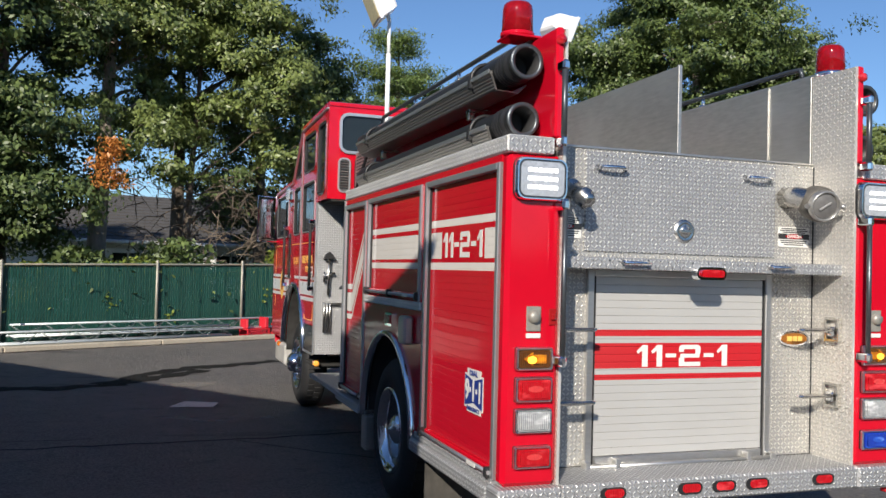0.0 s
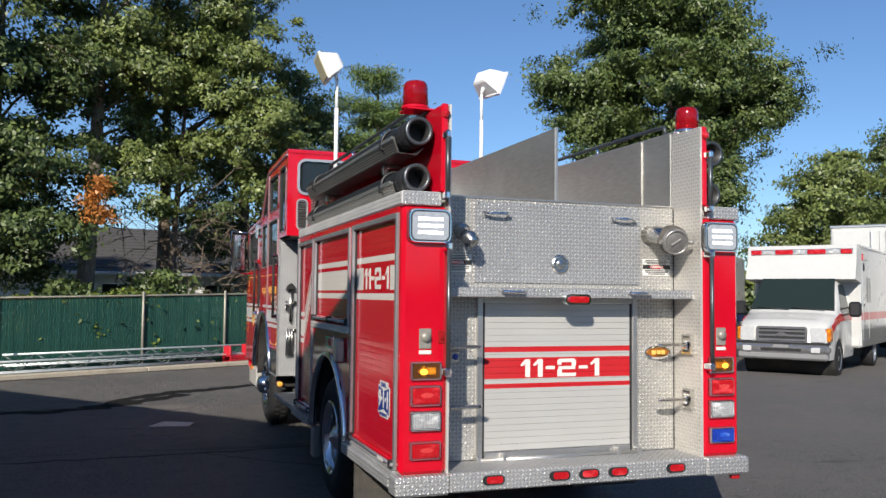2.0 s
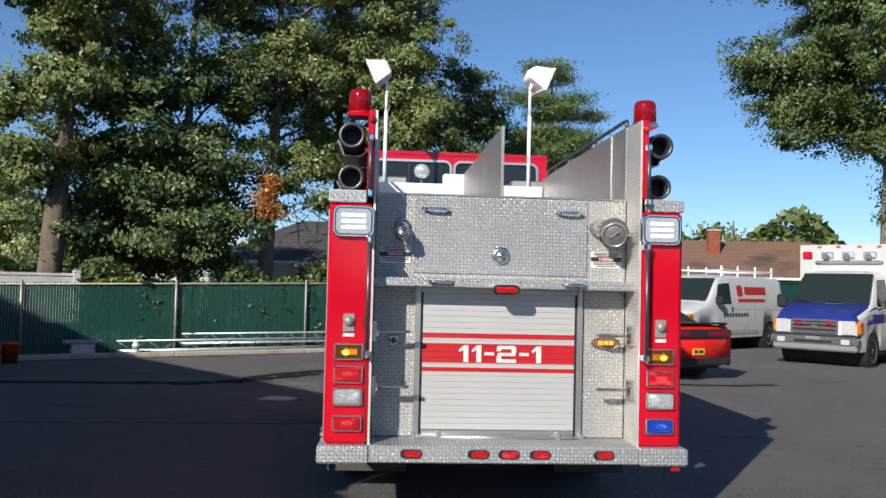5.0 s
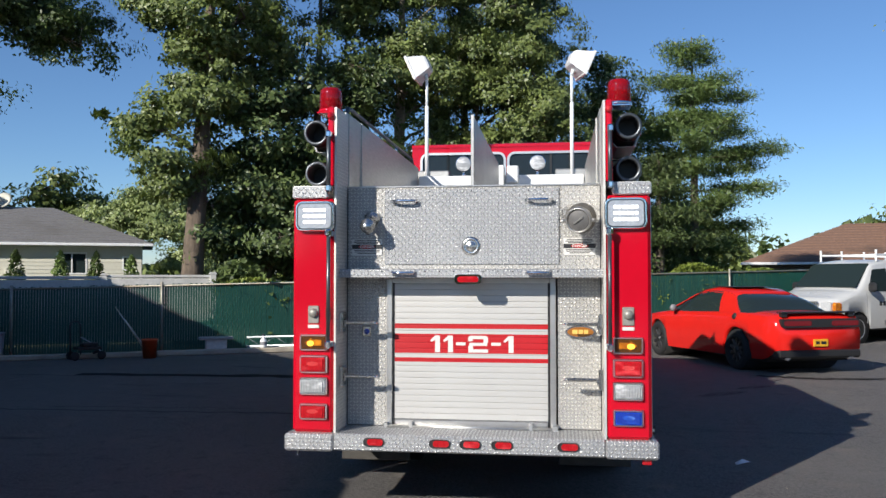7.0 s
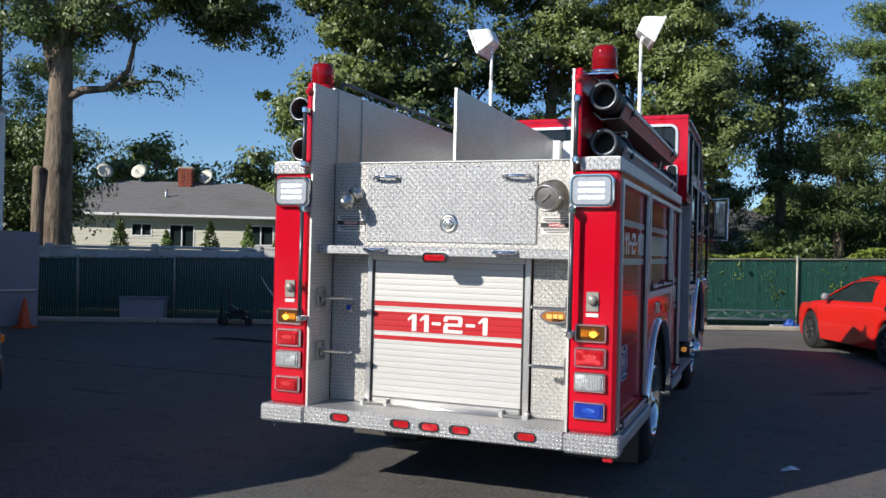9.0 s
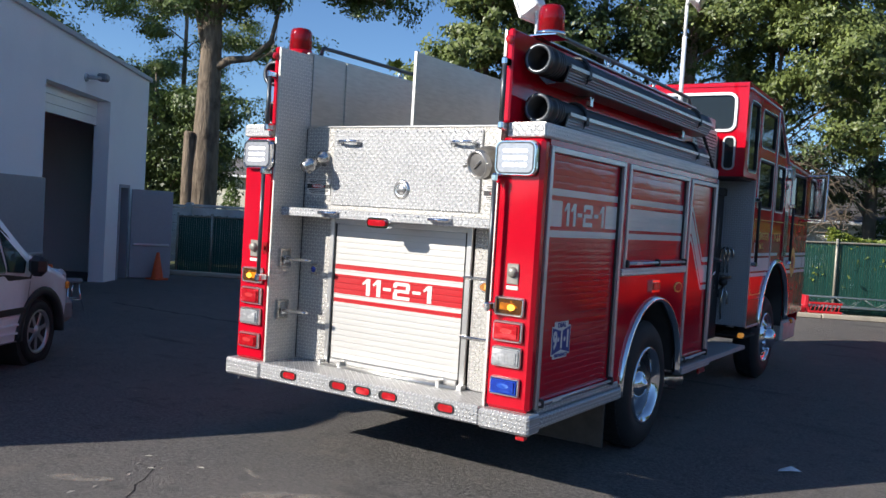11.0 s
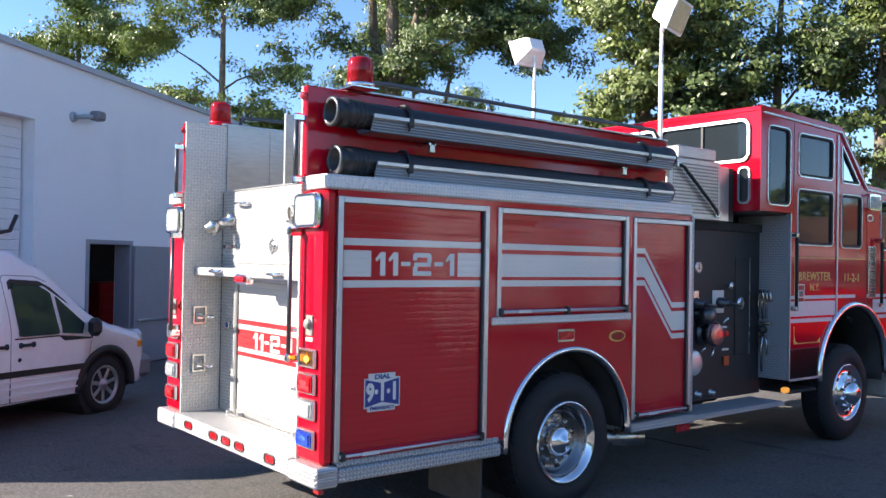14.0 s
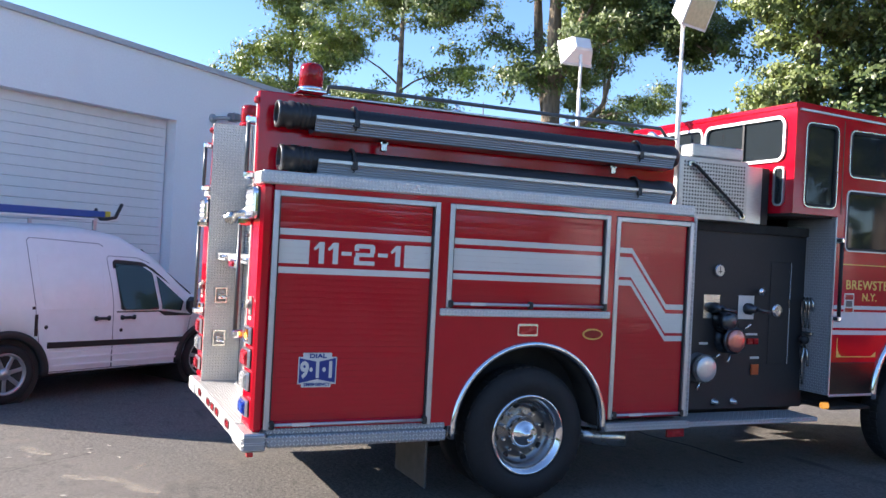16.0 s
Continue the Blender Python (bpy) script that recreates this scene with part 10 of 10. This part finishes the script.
traffic_cone(pose(-11.62, 7.52, 0), 0.58, "plain orange traffic cone by the open gate", ())
traffic_cone(pose(-7.82, 2.68, 0), 0.70, "orange traffic cone with two white bands", ((0.42, 0.62), (0.72, 0.86)))
stool = thing("folding_stool", "small chrome stool with a grey seat", "stool", m=pose(-8.0, 3.12, 0))
part("seat", Shape().lathe([(0.001, 0.42), (0.16, 0.42), (0.17, 0.44), (0.16, 0.47), (0.001, 0.475)], Matrix(), 20), grey_plastic, stool)
for k in range(4):
    a = math.pi * (k / 2 + 0.25)
    part("leg", Shape().tube([(0.10 * math.cos(a), 0.10 * math.sin(a), 0.42), (0.2 * math.cos(a), 0.2 * math.sin(a), 0.0)], 0.012, 8), chrome, stool)
part("ring", Shape().tube([(0.16 * math.cos(math.pi * i / 10), 0.16 * math.sin(math.pi * i / 10), 0.17) for i in range(21)], 0.008, 6), chrome, stool)

for s, z in ((-0.01, 3.83), (4.85, 3.83)):
    l = thing("wall_lamp", "grey floodlight on a wall bracket", "wall lamp", "lamps on the building", m=BUILD @ pose(s, 0, z))
    part("bracket", Shape().lathe([(0.001, 0.03), (0.07, 0.03), (0.08, 0.0)], pose(-0.12, 0, 0, 90, 0, 0), 18).tube([(-0.12, -0.02, 0.0), (-0.06, -0.16, 0.01), (0.10, -0.20, 0.03)], 0.035, 10), material("lamp_grey", (0.42, 0.44, 0.46), 0.5, 0.3, 0.1) if "lamp_grey" not in bpy.data.materials else bpy.data.materials["lamp_grey"], l)
    part("head", Shape().box(0.06, 0.26, -0.30, -0.12, -0.02, 0.12, 0.03), grey_plastic, l)
# dim things inside the open garage
cab = thing("tool_cabinet", "dark red tool cabinet in the dim garage", "cabinet", m=BUILD @ pose(5.35, 3.4, 0.012))
part("body", Shape().box(-0.9, 0.9, -0.3, 0.3, 0.0, 1.2, 0.02), dark_red, cab)
for i in range(5):
    part("drawer", Shape().box(-0.86, 0.86, -0.325, -0.30, 0.06 + i * 0.22, 0.26 + i * 0.22, 0.008), dark_red, cab)
part("label_plate", Shape().box(-0.2, 0.2, -0.335, -0.326, 0.50, 0.60), white_vinyl, cab)

# litter and marks on the ground
lt = thing("paper_scrap", "small crumpled white paper on the asphalt", "litter", m=pose(2.23, 2.26, 0.0, 0, 0, 30))
part("scrap", Shape().add([(-0.10, -0.03, 0.004), (0.0, -0.05, 0.02), (0.09, 0.0, 0.005), (0.02, 0.03, 0.035), (-0.06, 0.04, 0.006), (-0.02, 0.0, 0.03)], [(0, 1, 5), (1, 2, 3), (1, 3, 5), (3, 4, 5), (4, 0, 5)]), paint_white, lt)
rng = random.Random(9)
bits = Shape()
for i in range(160):
    x, y = rng.uniform(-6, 7), rng.uniform(-3.5, 12)
    if abs(x) < 1.3 and y > -0.2:
        continue
    r = rng.uniform(0.008, 0.025)
    a = rng.uniform(0, 6.28)
    bits.add([(x + r * math.cos(a), y + r * math.sin(a), 0.002), (x - r * math.sin(a) * 0.6, y + r * math.cos(a) * 0.6, 0.006), (x - r * math.cos(a), y - r * math.sin(a), 0.002), (x + r * math.sin(a) * 0.5, y - r * math.cos(a) * 0.5, 0.004)], [(0, 1, 2, 3)])
tagged(part("ground_litter", bits, material("leaf_litter", (0.40, 0.36, 0.28), 0.8, 0, 0.3, 5.0)), "scattered pale leaves and grit on asphalt", "litter", kind="stuff")


def ground_crack(points, label, width=0.02):
    sh = Shape()
    for p, q in zip(points, points[1:]):
        d = (Vector((*q, 0)) - Vector((*p, 0))).normalized()
        n = Vector((-d.y, d.x, 0)) * width
        sh.add([Vector((*p, 0.0025)) - n, Vector((*q, 0.0025)) - n, Vector((*q, 0.0025)) + n, Vector((*p, 0.0025)) + n], [(0, 1, 2, 3)])
    return tagged(part("crack_seal", sh, crack_tar), label, "crack", kind="structure")


crack_tar = material("crack_tar", (0.006, 0.006, 0.006), 0.75, 0, 0.2, 10.0)
def wander(p, q, n, amp, seed):
    r = random.Random(seed)
    return [(p[0] + (q[0] - p[0]) * i / n + r.uniform(-amp, amp), p[1] + (q[1] - p[1]) * i / n + r.uniform(-amp, amp)) for i in range(n + 1)]


ground_crack(wander((-8.5, 4.25), (-1.9, 4.45), 26, 0.05, 1), "black tar-sealed crack across the asphalt")
ground_crack(wander((-1.9, 4.45), (0.6, 4.75), 10, 0.04, 2), "black tar-sealed crack across the asphalt")
ground_crack(wander((-1.95, 4.4), (-0.6, 3.1), 8, 0.04, 3), "black tar-sealed crack across the asphalt", 0.009)
ground_crack(wander((-0.30, -1.75), (-1.02, -0.80), 12, 0.02, 5), "fine dark crack in the sunlit asphalt", 0.003)
ground_crack(wander((-5.8, 4.6), (-3.2, 4.75), 10, 0.04, 4), "thin tar-sealed crack in the asphalt", 0.008)


def ground_stain(x, y, rx, ry, turn, mat_, label, seed, height=0.003):
    r = random.Random(seed)
    n = 28
    k = [r.uniform(0.72, 1.15) for _ in range(n)]
    pts = [((0.5 * k[i] + 0.25 * k[i - 1] + 0.25 * k[(i + 1) % n]) * rx * math.cos(2 * math.pi * i / n), (0.5 * k[i] + 0.25 * k[i - 1] + 0.25 * k[(i + 1) % n]) * ry * math.sin(2 * math.pi * i / n), 0.0) for i in range(n)]
    ob = part("ground_stain", Shape().add(pts, [tuple(range(n))]), mat_)
    ob.matrix_world = pose(x, y, height, 0, 0, turn)
    return tagged(ob, label, "stain", kind="structure")


def stain_material(name, colour, density, cover=(0.42, 0.66)):
    """A worn film: the surface shows through in specks."""
    m = material(name, colour, 0.8, 0.0, 0.2, 40.0)
    nt = m.node_tree
    nodes, links, p = nodes_of(m)
    tr = nt.nodes.new("ShaderNodeBsdfTransparent")
    mx = nt.nodes.new("ShaderNodeMixShader")
    a = noise_node(nt, 9.0, 7.0, 0.75)
    links.new(math_node(nt, "MULTIPLY", ramp(nt, a, *cover), density), mx.inputs[0])
    links.new(tr.outputs[0], mx.inputs[1])
    links.new(p.outputs[0], mx.inputs[2])
    links.new(mx.outputs[0], nodes["Material Output"].inputs["Surface"])
    return m


pale_patch = stain_material("pale_patch", (0.62, 0.58, 0.50), 1.0, (0.22, 0.46))
pale_film = stain_material("pale_scuff", (0.46, 0.41, 0.34), 0.75, (0.40, 0.72))
dark_film = stain_material("dark_oil", (0.012, 0.012, 0.013), 0.9)
leaf_litter_pale = material("pale_dry_leaf", (0.62, 0.58, 0.50), 0.8, 0.0, 0.2, 30.0)
rust_film = stain_material("rusty_oil", (0.10, 0.012, 0.014), 0.8)
# A thin pale sheet added for the square pale patch on the asphalt.
sheet = thing("pale_ground_sheet", "thin flat pale patch lying on the asphalt", "litter", m=pose(-2.22, 6.53, 0.0, 0, 0, -20))
part("sheet", Shape().add([(-0.24, -0.17, 0.006), (0.25, -0.15, 0.012), (0.22, 0.19, 0.010), (-0.17, 0.17, 0.020), (-0.24, -0.17, 0.003), (0.25, -0.15, 0.008), (0.22, 0.19, 0.006), (-0.17, 0.17, 0.016)], [(0, 1, 2, 3), (4, 7, 6, 5), (0, 4, 5, 1), (1, 5, 6, 2), (2, 6, 7, 3), (3, 7, 4, 0)]), pale_patch, sheet)
ground_stain(-2.75, 6.35, 0.20, 0.10, 0, pale_film, "pale scuff on the asphalt", 1)
ground_stain(-2.45, 5.75, 0.30, 0.10, -15, pale_film, "pale scuff on the asphalt", 12)
ground_stain(-1.55, 5.62, 0.18, 0.08, -10, pale_film, "pale scuff on the asphalt", 13)
ground_stain(-2.2, 8.3, 0.42, 0.24, 10, pale_film, "pale rounded stain on the sunlit asphalt", 14)
ground_stain(-2.15, 5.47, 0.2, 0.10, 0, pale_film, "pale scuff on the asphalt", 2)
for k, (x, y, rx, ry, turn) in enumerate(((-0.22, -0.94, 0.17, 0.07, 60), (-0.12, -0.72, 0.18, 0.06, 50), (0.16, -0.56, 0.20, 0.07, 35), (0.48, -0.64, 0.10, 0.05, 70), (-0.48, -0.49, 0.14, 0.03, -20), (-1.15, -1.28, 0.24, 0.07, 35))):
    ground_stain(x, y, rx, ry, turn, pale_film, "pale tan scuff on the sunlit asphalt", 3 + k)
rl = random.Random(77)
for x, y in ((-1.13, -0.86), (-0.98, -1.04), (-0.94, -1.46), (-0.93, -1.31), (-0.29, -1.59), (-0.47, -1.57), (-0.78, -0.64), (-0.99, -0.86), (0.24, -1.06), (-1.22, -0.70)):
    q = thing("dry_leaf", "small pale dry leaf lying on the asphalt", "leaf", "fallen leaves", m=pose(x, y, 0.004, 0, 0, rl.uniform(0, 360)))
    part("blade", Shape().add([(-0.026, 0, 0.0), (0.0, -0.010, 0.005), (0.028, 0.002, 0.003), (0.0, 0.011, 0.007), (-0.026, 0, -0.001), (0.0, -0.010, 0.003), (0.028, 0.002, 0.001), (0.0, 0.011, 0.005)], [(0, 1, 2, 3), (4, 7, 6, 5), (0, 4, 5, 1), (1, 5, 6, 2), (2, 6, 7, 3), (3, 7, 4, 0)]), leaf_litter_pale, q)


def oil_streak(points, width, mat_, label, seed, height):
    """A run of spilt oil: a ribbon of uneven width along a line."""
    r = random.Random(seed)
    fine = []
    for p, q in zip(points, points[1:]):
        for k in range(6):
            fine.append((p[0] + (q[0] - p[0]) * k / 6, p[1] + (q[1] - p[1]) * k / 6))
    fine.append(points[-1])
    left, right = [], []
    for k, p in enumerate(fine):
        q = fine[min(k + 1, len(fine) - 1)]
        o = fine[max(k - 1, 0)]
        d = Vector((q[0] - o[0], q[1] - o[1], 0)).normalized()
        n = Vector((-d.y, d.x, 0))
        c = Vector((p[0], p[1], height))
        left.append(c + n * width * r.uniform(0.35, 1.2))
        right.append(c - n * width * r.uniform(0.35, 1.2))
    m = len(fine)
    ob = part("oil_streak", Shape().add(left + right, [(k, k + 1, m + k + 1, m + k) for k in range(m - 1)]), mat_)
    return tagged(ob, label, "stain", kind="structure")


wet_oil = stain_material("wet_oil", (0.010, 0.009, 0.008), 1.0, (0.28, 0.50))
wet_oil.node_tree.nodes["Principled BSDF"].inputs["Specular IOR Level"].default_value = 0.3
oil_streak([(-7.5, 8.0), (-4.46, 8.16), (-3.69, 8.2), (-3.16, 8.45), (-2.81, 9.36), (-2.06, 10.19), (-1.33, 10.59), (-0.6, 11.1)], 0.21, wet_oil, "long dark oily streak across the asphalt", 61, 0.004)
oil_streak([(-3.3, 8.4), (-2.5, 9.2), (-1.9, 9.9)], 0.22, wet_oil, "dark oily patch on the asphalt", 62, 0.0052)
oil_streak([(3.9, 9.3), (4.3, 9.15), (4.85, 8.9), (5.5, 9.0), (6.3, 9.2)], 0.12, wet_oil, "dark oily streak on the asphalt", 63, 0.004)
ground_stain(2.9, 6.9, 0.55, 0.16, 40, rust_film, "reddish oil stain on the asphalt", 7)
ground_stain(3.5, 7.7, 0.4, 0.12, 40, rust_film, "reddish oil stain on the asphalt", 8, 0.0036)
ground_stain(5.1, 9.0, 0.9, 0.13, -8, dark_film, "dark oily streak on the asphalt", 9)
